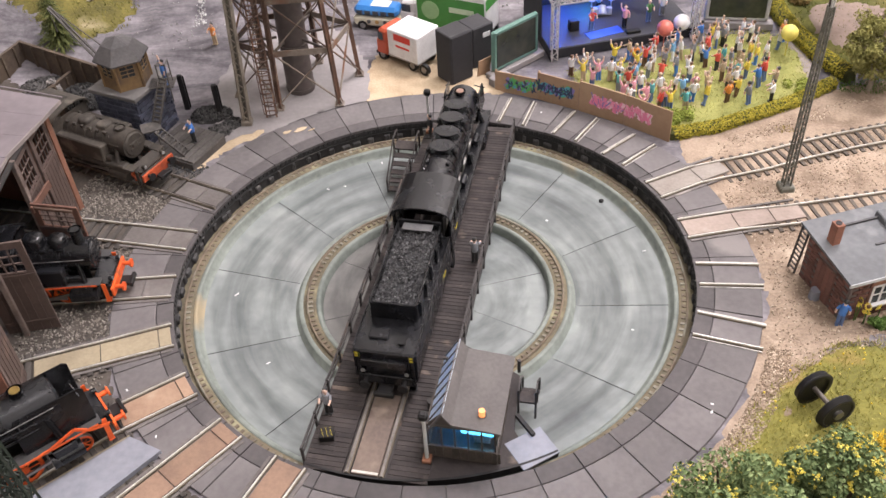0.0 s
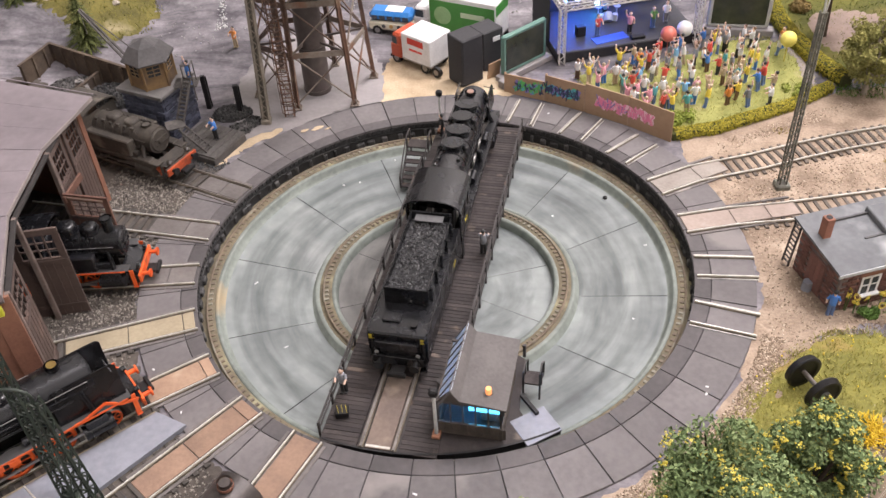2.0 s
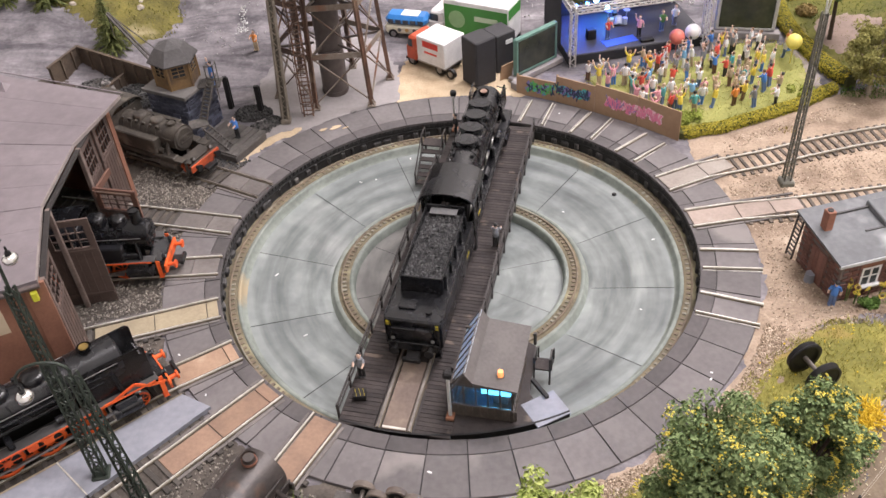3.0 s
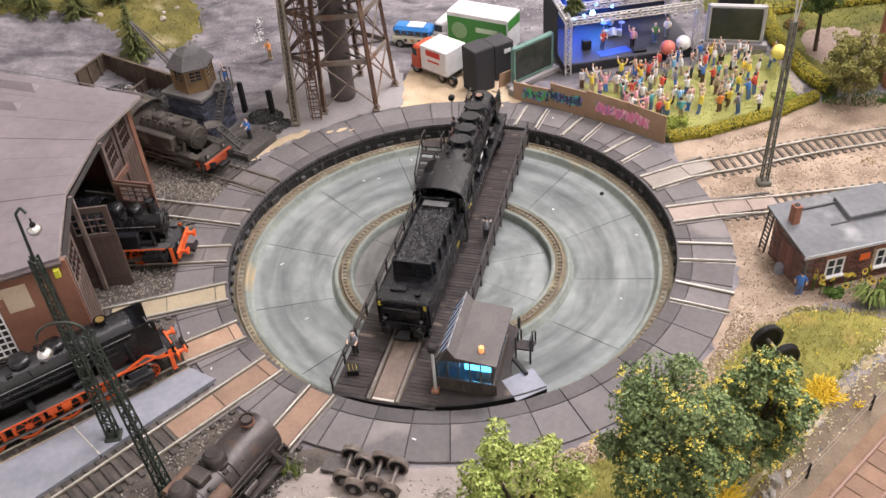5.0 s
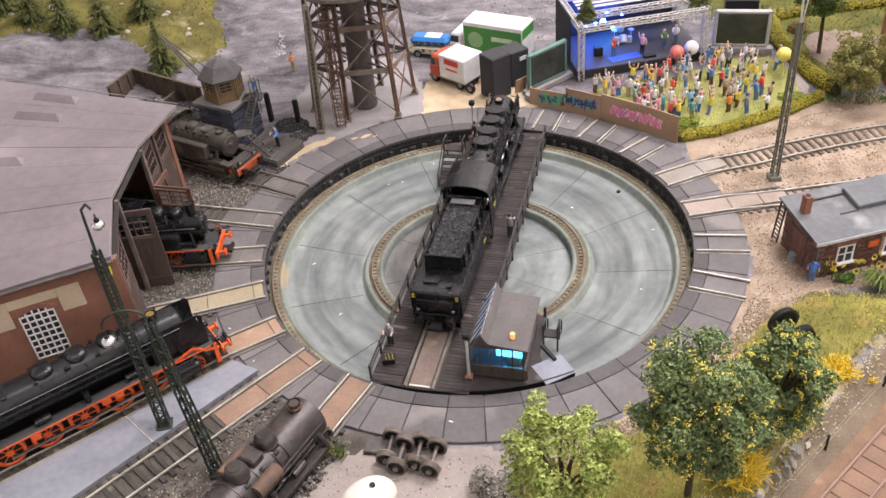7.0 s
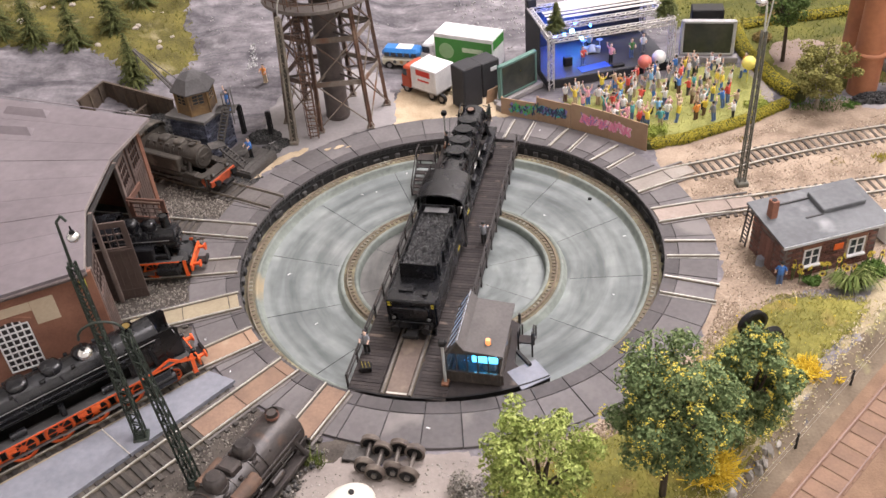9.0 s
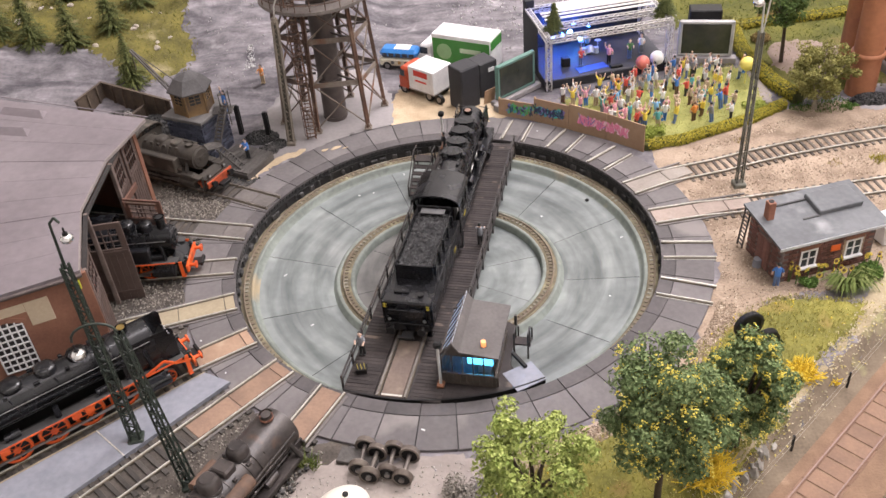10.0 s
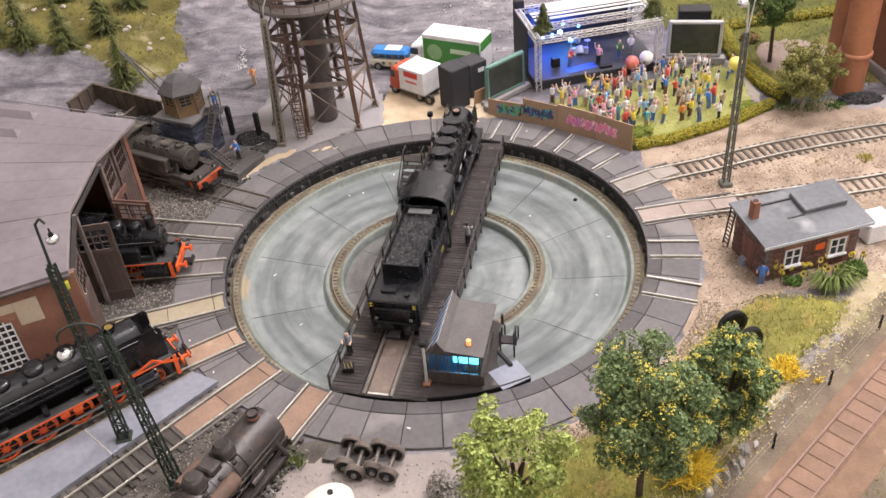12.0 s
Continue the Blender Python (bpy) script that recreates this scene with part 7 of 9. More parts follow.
# ---- wheelsets lying about ----
RUSTYTYRE = surface("pale_rusty_tyre", (0.25, 0.215, 0.18), (0.13, 0.105, 0.09), 0.5, 0.35, 70.0, 0.3, 6.0, (0.2, 0.13, 0.08), 0.15)


def wheelset(x, y, z, rz, d, label, tilt=0.0, mat=RUSTY):
    t = thing("wheelset", x, y, z, rz, label, "wheelset", "loose wheelsets")
    t.matrix_basis = pose(x * MM, y * MM, z * MM, tilt, 0, rz)
    r = d / 2
    for s in (-1, 1):
        y0 = s * 8.6
        w = part("wheel", Geo().tube((0, y0 - 1.0, r), (0, y0 + 1.0, r), r * 0.96, n=28), BLACK_DULL, t)
        part("tyre", Geo(pose(0, y0, r, -90 * s)).sweep([(r * 0.8, -1.9), (r * 1.06, -1.9), (r * 1.06, -1.3), (r, -1.2), (r, 1.5), (r * 0.82, 1.5), (r * 0.82, 0.8)], 28), BLACK_DULL if mat is BLACK_DULL else RUSTYTYRE, w)
        part("hub", Geo().tube((0, y0 + s * 0.6, r), (0, y0 + s * 2.6, r), r * 0.28, n=12), TYRE, w)
    part("axle", Geo().tube((0, -8, r), (0, 8, r), 1.3, n=12), surface("dark_axle", (0.16, 0.14, 0.12), (0.1, 0.085, 0.075), 0.5, 0.3), t)
    return t


wheelset(185, -128, ground_z(185, -128) + 0.8, 18, 19.0, "large rusty black wheelset lying in the grass", 0, BLACK_DULL)
for k, (x, y) in enumerate(((-55.5, -190.5), (-49, -196.5), (-39, -195.5), (-30.5, -200))):
    wheelset(x, y, ground_z(x, y) + 0.9, -13 + (2, -1, 1, -2)[k], 11.4, ("loose rusty wheelset standing on the dusty ground", "loose dark wheelset with a bright axle end", "loose rusty wheelset with pale tyres", "loose pale rusty wheelset at the row's end")[k])
tagged(part("timber_plate", Geo(pose(-58, -188, -0.2, 0, 0, -16)).box(0, 0, 0, 24, 11, 2.0, 0.3), SOOTY), "dark plank lying under the wheelsets", "plank")
tankcar = thing("white_tank", -65, -228, -0.5, 35, "cream white rounded tank with a small filler cap", "tank")
part("shell", Geo(pose(0, 0, 8)).ball((0, 0, 0), 15.0, 28, 16, 0.62, 1.1, 0.85), surface("cream_shell", (0.74, 0.70, 0.62), (0.66, 0.6, 0.52), 0.45, 0, 40.0, 0.1), tankcar)
part("filler_cap", Geo().tube((4, 0, 16.8), (4, 0, 18.0), 1.6, n=10), BLACK_DULL, tankcar)


# ---- fence with painted tags ----
CARDBOARD = surface("brown_hoarding", (0.39, 0.26, 0.165), (0.32, 0.205, 0.125), 0.8, 0, 40.0, 0.15, 8.0, (0.42, 0.29, 0.18), 0.1)
fence = thing("hoarding_fence", 0, 0, 0, 0, "brown hoarding fence of four panels sprayed with colourful tags", "fence")
FP = [(54, 196), (84, 180), (112, 161), (141, 139), (168, 114)]
PINK, TEAL, GREENP, NAVY, VIOLET = paint("pink_spray", (0.85, 0.25, 0.42)), paint("teal_spray", (0.1, 0.42, 0.5)), paint("green_spray", (0.12, 0.5, 0.12)), paint("navy_spray", (0.03, 0.04, 0.1)), paint("violet_spray", (0.25, 0.2, 0.5))
PALEPINK = paint("pale_pink_spray", (0.9, 0.6, 0.68))
rnd = random.Random(77)
for i, ((xa, ya), (xb, yb)) in enumerate(zip(FP, FP[1:])):
    L_ = math.hypot(xb - xa, yb - ya)
    h0 = (17, 23, 25, 25)[i]
    m = pose(xa, ya, -1.5, 0, 0, math.degrees(math.atan2(yb - ya, xb - xa)))
    panel = part("fence_panel", Geo(m).box(L_ / 2, 0, 0, L_ - 0.4, 1.0, h0, 0.15), CARDBOARD, fence)
    part("fence_post", Geo(m).box(0.6, 1.2, 0, 1.6, 1.4, h0 + 0.6, 0.2), CARDBOARD, fence)
    # one tag runs over the first two panels, the other over the last two
    lo, hi = ((10.0, 99.0), (-1.0, 29.5), (11.5, 99.0), (0.0, 20.5))[i]
    fills = ((GREENP, TEAL, VIOLET), (TEAL, VIOLET, TEAL, GREENP), (PALEPINK, PALEPINK, PINK), (PALEPINK, PALEPINK, PINK))[i]
    lines = ((NAVY, GREENP), (NAVY,), (PINK, PINK, VIOLET), (PINK, PINK))[i]
    u, k = max(lo, 1.5), 0
    while u < min(hi, L_ - 1.2):
        mid = h0 * 0.52 + 0.8 * math.sin(u * 0.5 + i)
        for layer, (n_, w_, reach) in enumerate(((2, (1.8, 3.0), 4.8), (3, (0.5, 1.1), 5.6))):
            for _ in range(n_):
                k += 1
                a = rnd.choice((75, 90, 105, 30, 150, 60, 120)) + rnd.uniform(-10, 10)
                d = rnd.uniform(0.35, 1.0) * reach * (1.0 if abs(a - 90) < 35 else 0.55)
                zc = mid + rnd.uniform(-3.4, 3.4) * (1.0 if d < 2.4 else 0.3)
                dx, dz = d * math.cos(radians(a)), d * math.sin(radians(a))
                y_ = -0.6 - 0.03 * layer - 0.002 * (k % 12)
                part("spray_stroke", Geo(m).bar((max(0.6, u - dx), y_, zc - dz), (min(L_ - 0.6, u + dx), y_, zc + dz), 0.1, rnd.uniform(*w_)), rnd.choice(lines if layer else fills), panel)
        u += rnd.uniform(1.2, 2.1)

# ---- stage ----
TRUSS = surface("silver_truss", (0.62, 0.6, 0.57), (0.5, 0.48, 0.45), 0.45, 0.3, 60.0, 0.1)
DARKCLOTH = surface("dark_stage_cloth", (0.03, 0.03, 0.035), (0.02, 0.02, 0.023), 0.8, 0, 60.0, 0.2)
BOARDS = surface("dark_stage_floor", (0.038, 0.038, 0.042), (0.026, 0.026, 0.03), 0.6, 0, 60.0, 0.2)
stage = thing("concert_stage", 155.5, 281.5, -1.2, 9.5, "open-air stage with silver truss frame, dark cloth and blue lights", "stage")
SW, SD, SH = 123.0, 72.0, 50.0
part("deck", Geo().box(0, 0, 0, SW, SD, 8.5, 0.4), BOARDS, stage, "dark stage floor")
part("skirt", Geo().box(0, -SD / 2 - 0.4, 0, SW, 0.6, 7.8, 0.1), DARKCLOTH, stage)


def truss(p0, p1, w, n, parent):
    p0, p1 = Vector(p0), Vector(p1)
    q = (p1 - p0).to_track_quat("Z", "Y")
    cs = [q @ Vector((sx * w / 2, sy * w / 2, 0)) for sx, sy in ((-1, -1), (1, -1), (1, 1), (-1, 1))]
    tr = part("truss", Geo().bar(p0 + cs[0], p1 + cs[0], 0.9).bar(p0 + cs[1], p1 + cs[1], 0.9).bar(p0 + cs[2], p1 + cs[2], 0.9).bar(p0 + cs[3], p1 + cs[3], 0.9), TRUSS, parent)
    g = Geo()
    for k in range(n):
        a, b = p0.lerp(p1, k / n), p0.lerp(p1, (k + 1) / n)
        for i in range(4):
            j = (i + 1) % 4
            g.bar(a + cs[i if k % 2 else j], b + cs[j if k % 2 else i], 0.55)
    part("truss_lacing", g, TRUSS, tr)
    return tr


X0, X1, Y0, Y1 = -SW / 2 + 3, SW / 2 - 3, -SD / 2 - 2, SD / 2 - 3
for x, y in ((X0, Y0), (X1, Y0), (X0, Y1), (X1, Y1)):
    truss((x, y, 0), (x, y, SH), 4.6, 12, stage)
for p, q in (((X0, Y0, SH), (X1, Y0, SH)), ((X0, Y1, SH), (X1, Y1, SH)), ((X0, Y0, SH), (X0, Y1, SH)), ((X1, Y0, SH), (X1, Y1, SH)), ((X0, -12, SH), (X1, -12, SH))):
    truss(p, q, 4.6, 24, stage)
part("back_cloth", Geo().box(0, SD / 2 + 0.5, 8, SW, 0.8, SH - 6, 0.1), DARKCLOTH, stage)
part("side_cloth", Geo().box(-SW / 2 - 0.6, 10, 8, 0.8, SD - 22, SH - 6, 0.1), DARKCLOTH, stage)
part("roof_sheet", Geo().box(4, 24, SH + 3, SW - 50, SD - 56, 0.8, 0.1), surface("pale_roof_sheet", (0.7, 0.72, 0.8), (0.6, 0.62, 0.72), 0.4), stage, "pale translucent roof sheet")
for yk, wk in ((-2, 4.5), (6, 4.0), (13, 4.5)):
    part("roof_strip", Geo().box(2, yk, SH + 3.2, SW - 16, wk, 0.7, 0.1), bpy.data.materials["silver_truss"], stage, "pale grey roof strip")
part("amp", Geo().box(-34, -12, 8.5, 8, 6, 9, 0.5), BLACK_DULL, stage)
part("monitor", Geo().box(10, -30, 8.5, 12, 5, 2.6, 0.5), BLACK_DULL, stage)
part("blue_sheet", Geo().box(-12, -24, 8.5, 30, 11, 0.5, 0.1, 8), paint("blue_sheet", (0.05, 0.12, 0.55)), stage, "blue sheet on the stage floor")
STAGEBLUE = glowing("stage_blue_lamp", (0.04, 0.16, 1.0), 40.0)
STAGECYAN = glowing("stage_cyan_lamp", (0.12, 0.6, 1.0), 50.0)
for x, y, z, r, mt in ((-18, 24, 25, 3.4, STAGECYAN), (-25, 26, 22, 2.4, STAGEBLUE), (-8, 22, 17, 3.0, STAGECYAN), (-34, 28, 20, 2.2, STAGEBLUE), (2, 28, 27, 2.2, STAGEBLUE), (-14, 26, 32, 2.2, STAGEBLUE)):
    s_ = part("stage_lamp", Geo().tube((x, y + 2, z), (x, y + 6, z + 3), r * 0.8, r * 0.5, 14), BLACK_DULL, stage)
    part("lamp_lens", Geo().ball((x, y + 1, z), r * 0.72, 14, 8), mt, s_, "bright blue stage lamp lens")
data = bpy.data.lights.new("stage_light", "POINT")
data.energy, data.color, data.shadow_soft_size = 0.11, (0.03, 0.13, 1.0), 0.008
lob = new("stage_light", data)
lob.location = (0.140, 0.306, 0.034)
lob2 = lob.copy()
scene.collection.objects.link(lob2)
lob2.location = (0.118, 0.303, 0.030)
# drum kit and instruments
drum = tagged(part("drum_kit", Geo(pose(151, 285, 7.3)).tube((0, 0, 0), (0, 6, 5), 4.0, n=14).tube((6, 2, 0), (6, 2, 6), 2.4, n=12).tube((-6, 2, 0), (-6, 2, 6), 2.4, n=12).tube((8, 6, 0), (8, 6, 11), 0.4, n=6).tube((8, 6, 11), (8, 6, 11.4), 3.0, n=14).tube((-8, 6, 0), (-8, 6, 11), 0.4, n=6).tube((-8, 6, 11), (-8, 6, 11.4), 3.0, n=14), paint("drum_silver", (0.5, 0.55, 0.65), 0.3)), "small silver drum kit on the stage", "drum kit")
tagged(part("speaker_tower", Geo(pose(94, 308, -1.5, 0, 0, 13)).box(0, 0, 0, 9, 8, 60, 0.4), DARKCLOTH), "tall dark speaker tower behind the stage", "speaker")
for x, y, r, col, lb in ((193, 243, 6.6, (0.72, 0.2, 0.15), "red round balloon at the stage's edge"), (208, 250.5, 6.6, (0.86, 0.86, 0.84), "white round balloon at the stage's edge")):
    b = tagged(part("balloon", Geo(pose(x, y, 15)).ball((0, 0, 0), r, 20, 12).tube((0, 0, -r), (0, 0, -17), 0.4, n=6), paint("balloon_paint", col, 0.35)), lb, "balloon", "large balloons")
tagged(part("balloon", Geo(pose(281, 214, 20)).ball((0, 0, 0), 6.4, 20, 12).tube((0, 0, -6.4), (0, 0, -21.5), 0.5, n=6), paint("balloon_yellow", (0.83, 0.72, 0.16), 0.5)), "yellow round balloon on a stick by the hedge", "balloon", "large balloons")

# ---- video walls ----
SCREEN = surface("dark_screen", (0.022, 0.026, 0.022), (0.05, 0.055, 0.04), 0.2, 0, 40.0, 0.0, 4.0, gloss=0.6)


def video_wall(x, y, rz, w, h, frame_mat, label, foot):
    t = thing("video_screen", x, y, -1.2, rz, label, "screen", "video screens")
    part("plinth", Geo().box(0, 0, 0, w + 8, 9, foot, 0.5), CONCRETE, t)
    part("casing", Geo().box(0, 1.5, foot, w, 4.0, h, 1.6), frame_mat, t)
    part("display", Geo().box(0, -0.8, foot + 3.2, w - 7, 0.8, h - 6.4, 0.2), SCREEN, t, "dark glass screen")
    part("bezel", Geo().box(0, -0.7, foot + 0.8, w - 1.6, 1.0, 2.2, 0.3).box(0, -0.7, foot + h - 3.0, w - 1.6, 1.0, 2.2, 0.3).box(-w / 2 + 2, -0.7, foot + 0.8, 2.4, 1.0, h - 1.6, 0.3).box(w / 2 - 2, -0.7, foot + 0.8, 2.4, 1.0, h - 1.6, 0.3), frame_mat, t)
    return t


video_wall(257, 266, -12, 51, 36, paint("light_grey_casing", (0.5, 0.5, 0.5), 0.4), "large screen in a light grey casing on a plinth", 6.0)
video_wall(73, 227, 38, 48, 34, paint("green_casing", (0.13, 0.25, 0.21), 0.45), "large screen in a dull green casing facing the crowd", 5.0)
tagged(part("equipment_box", Geo(pose(262, 292, -1.4, 0, 0, -10)).box(0, 0, 0, 30, 16, 44, 0.8), BLACK_DULL), "black equipment box behind the grey screen", "box")
for x, y in ((55, 203), (62, 208)):
    tagged(part("concrete_block", Geo(pose(x, y, -1.4, 0, 0, 38)).box(0, 0, 0, 8.5, 7, 7, 0.6), CONCRETE), "pale concrete ballast block under the green screen", "concrete block")
tagged(part("cardboard_sheet", Geo(pose(47, 219, -1.0, 8, 0, 38)).box(0, 0, 0, 13, 0.9, 15, 0.1), CARDBOARD), "brown cardboard sheet leaning on the black cabinet", "cardboard")
cab2 = thing("speaker_cabinet", 25, 218, -0.6, 34, "tall charcoal black speaker cabinet on the sand", "speaker")
part("case", Geo().box(0, 0, 0, 21, 19, 41, 0.8), surface("charcoal_board", (0.04, 0.04, 0.043), (0.028, 0.028, 0.03), 0.75, 0, 60.0, 0.2), cab2)
part("front_grille", Geo().box(0, -9.7, 1, 19, 0.8, 39, 0.3), DARKCLOTH, cab2)
cab3 = thing("speaker_cabinet", 43, 241, -0.6, 33, "second charcoal speaker cabinet behind the first", "speaker")
part("case", Geo().box(0, 0, 0, 20, 20, 34, 0.8), surface("charcoal_board_b", (0.045, 0.045, 0.048), (0.03, 0.03, 0.033), 0.75), cab3)
part("label_plate", Geo().box(3, -10.2, 24, 7, 0.5, 4, 0.1), WHITE, cab3)


# ---- road vehicles ----
def lettering(text, parent, m, size, mat, name="lettering"):
    cu = bpy.data.curves.new(name, "FONT")
    cu.body, cu.size, cu.extrude, cu.align_x, cu.align_y = text, size * MM, 0.0001, "CENTER", "CENTER"
    cu.materials.append(mat)
    ob = new(name, cu)
    ob.parent = parent
    ob.matrix_basis = m
    return ob


def vehicle_wheels(t, xs, half, r):
    for x in xs:
        for s in (-1, 1):
            w = part("wheel", Geo().tube((x, s * half - 1.6, r), (x, s * half + 1.6, r), r, n=18), BLACK_DULL, t)
            part("rim", Geo().tube((x, s * (half + 0.9), r), (x, s * (half + 1.8), r), r * 0.55, n=14), STEEL, w)


def lorry(x, y, rz, box_len, box_h, box_mat, cab_mat, label, wide=27.0, cab_len=15.0):
    """A box lorry; the cab looks along +x."""
    t = thing("lorry", x, y, -1.0, rz, label, "lorry", "parked vehicles")
    part("chassis", Geo().box(0, 0, 5, box_len + cab_len, wide * 0.5, 3, 0.3), BLACK_DULL, t)
    bx_ = -cab_len / 2 - 1
    body = part("box_body", Geo().box(bx_, 0, 8, box_len, wide, box_h, 0.7), box_mat, t)
    part("box_trim", Geo().box(bx_, 0, 7.6, box_len + 0.4, wide + 0.5, 1.2, 0.2), STEEL, body)
    cx = box_len / 2 + 1 
    cabp = part("cab", Geo().box(cx, 0, 5, cab_len, wide - 2, 13, 1.4).box(cx - 0.6, 0, 16, cab_len - 2.5, wide - 3.5, 11, 1.8), cab_mat, t)
    gl = paint("lorry_glass", (0.04, 0.05, 0.06), 0.1)
    part("windscreen", Geo().box(cx + cab_len / 2 - 1.7, 0, 17.5, 0.8, wide - 7, 7.5, 0.2), gl, cabp)
    for s in (-1, 1):
        part("side_window", Geo().box(cx + 1, s * (wide / 2 - 1.7), 17.5, cab_len - 7, 0.6, 6.5, 0.2), gl, cabp)
        part("headlight", Geo().tube((cx + cab_len / 2 - 0.2, s * (wide / 2 - 5), 9), (cx + cab_len / 2 + 0.4, s * (wide / 2 - 5), 9), 1.5, n=12), WHITE, cabp)
    part("bumper", Geo().box(cx + cab_len / 2, 0, 4.2, 1.4, wide - 2, 2.6, 0.4), BLACK_DULL, cabp)
    vehicle_wheels(t, (cx, bx_ - box_len * 0.25, bx_ - box_len * 0.25 - 12), wide / 2 - 3.0, 4.6)
    return t, bx_


REDCAB = paint("orange_red_cab", (0.5, 0.08, 0.03))
white_lorry, wb = lorry(-11, 250, 138, 31, 23, WHITE, REDCAB, "white box lorry with a red cab parked on the sand", 27, 12)
for k, (w_, h_, z_) in enumerate(((17, 5.6, 23), (14, 1.8, 17.5))):
    part("red_bar_mark", Geo().box(wb, 13.62, z_, w_, 0.12, h_, 0.0), paint("red_print", (0.7, 0.05, 0.03)), white_lorry)
GREENVAN = paint("green_print", (0.06, 0.27, 0.05))
green_lorry, gb_ = lorry(24, 292, 152, 62, 33, WHITE, WHITE, "long white box lorry with a green printed side", 27, 15)
part("green_side", Geo().box(gb_, 13.65, 10, 60, 0.2, 27, 0.0), GREENVAN, green_lorry, "green printed lorry side")
part("green_end", Geo().box(gb_ - 31.1, 0, 30, 0.2, 25.5, 9, 0.0), GREENVAN, green_lorry)
part("pale_swirl", Geo().tube((gb_ + 18, 13.7, 24), (gb_ + 18, 13.9, 24), 8, n=24).tube((gb_ - 8, 13.7, 28), (gb_ - 8, 13.9, 28), 0.1, n=8), paint("pale_green", (0.3, 0.5, 0.25)), green_lorry)
part("bar_mark", Geo().box(gb_ - 10, 13.8, 25, 22, 0.12, 4.5), paint("pale_print", (0.62, 0.75, 0.55)), green_lorry)
bus = thing("minibus", -34, 305, 0.6, 162, "cream and blue old minibus with a white roof panel", "minibus", "parked vehicles")
part("lower_body", Geo().box(0, 0, 4, 40, 18, 8.5, 1.8), paint("cream_paint", (0.68, 0.64, 0.5)), bus)
part("upper_body", Geo().box(0, 0, 12.2, 39, 17, 9.0, 3.0), paint("blue_paint", (0.03, 0.2, 0.55)), bus, "blue upper body")
part("roof_panel", Geo().box(-3, 0, 20.9, 16, 11, 0.8, 0.3), WHITE, bus)
for i in range(5):
    for s in (-1, 1):
        part("side_window", Geo().box(-14 + i * 7.0, s * 8.4, 14.0, 5.2, 0.6, 4.0, 0.3), paint("bus_glass", (0.05, 0.06, 0.08), 0.1), bus)
vehicle_wheels(bus, (-12, 12), 7.6, 4.4)
for i in range(3):
    part("round_emblem", Geo().tube((-8 + i * 7, 9.0, 8.5), (-8 + i * 7, 9.2, 8.5), 1.8, n=14), paint("emblem_tone", ((0.1, 0.1, 0.1), (0.5, 0.3, 0.1), (0.1, 0.1, 0.1))[i]), bus)

# ---- figurines: one plain mesh each ----
SKIN = paint("flesh_plastic", (0.8, 0.56, 0.44), 0.6)
CLOTH = {k: paint(k + "_plastic", c, 0.6) for k, c in dict(red=(0.72, 0.1, 0.07), white=(0.85, 0.85, 0.84), blue=(0.07, 0.22, 0.6), sky=(0.25, 0.52, 0.8), yellow=(0.88, 0.7, 0.1), orange=(0.85, 0.32, 0.07), pink=(0.85, 0.42, 0.5),
                                                      green=(0.1, 0.25, 0.08), brown=(0.16, 0.09, 0.05), black=(0.03, 0.03, 0.03), grey=(0.25, 0.26, 0.28), denim=(0.12, 0.19, 0.36), tan=(0.52, 0.41, 0.27), teal=(0.12, 0.45, 0.46)).items()}
HAIR = [CLOTH["brown"], CLOTH["black"], CLOTH["tan"]]


def figurine_mesh(arms, shirt, trousers, hair):
    g = Geo()
    g.slot = 1
    g.tube((-1.1, 0, 0.2), (-1.0, 0, 9.2), 0.95, 1.25, 7).tube((1.2, 0.4, 0.2), (1.0, 0, 9.2), 0.95, 1.25, 7)
    g.box(-1.1, -0.5, 0, 1.8, 3.0, 0.8, 0.2).box(1.2, -0.1, 0, 1.8, 3.0, 0.8, 0.2)
    g.slot = 0
    g.tube((0, 0, 8.6), (0, 0, 12.0), 2.0, 2.2, 8).tube((0, 0, 12.0), (0, 0, 15.2), 2.2, 1.7, 8)
    ends = {"down": ((-3.4, -0.4, 9.0), (3.4, -0.4, 9.0)), "up": ((-4.2, -0.4, 20.5), (4.2, -0.4, 20.5)), "one": ((-3.9, -0.6, 20.8), (3.3, -1.0, 9.4)), "front": ((-2.6, -4.2, 12.6), (2.6, -4.2, 12.0))}[arms]
    for s, e in zip((-1, 1), ends):
        sh = Vector((s * 2.0, 0, 14.6))
        el = sh.lerp(Vector(e), 0.5) + Vector((s * 0.7, 0, 0))
        g.slot = 0
        g.tube(sh, el, 0.85, 0.75, 6)
        g.slot = 2
        g.tube(el, e, 0.7, 0.55, 6)
        g.ball(e, 0.75, 6, 4)
    g.slot = 2
    g.tube((0, 0, 15.0), (0, 0, 16.4), 0.8, n=6).ball((0, -0.1, 17.6), 1.45, 8, 6, 1.15)
    g.slot = 3
    g.ball((0, 0.35, 18.2), 1.5, 8, 5, 0.95)
    return g.mesh("figurine", [CLOTH[shirt], CLOTH[trousers], SKIN, hair])


def figurine(x, y, z, rz, arms, shirt, trousers, hair, label, group="", size=1.0):
    ob = tagged(new("figurine", figurine_mesh(arms, shirt, trousers, HAIR[hair])), label, "figurine", group)
    ob.matrix_basis = pose(x * MM, y * MM, z * MM, 0, 0, rz) @ pose(0, 0, 0, (x * 7.3 + y * 3.1) % 14 - 7 if group == "concert crowd" else 0, (x * 3.7 + y * 5.9) % 12 - 6 if group == "concert crowd" else 0, 0) @ Matrix.Scale(size, 4)
    return ob


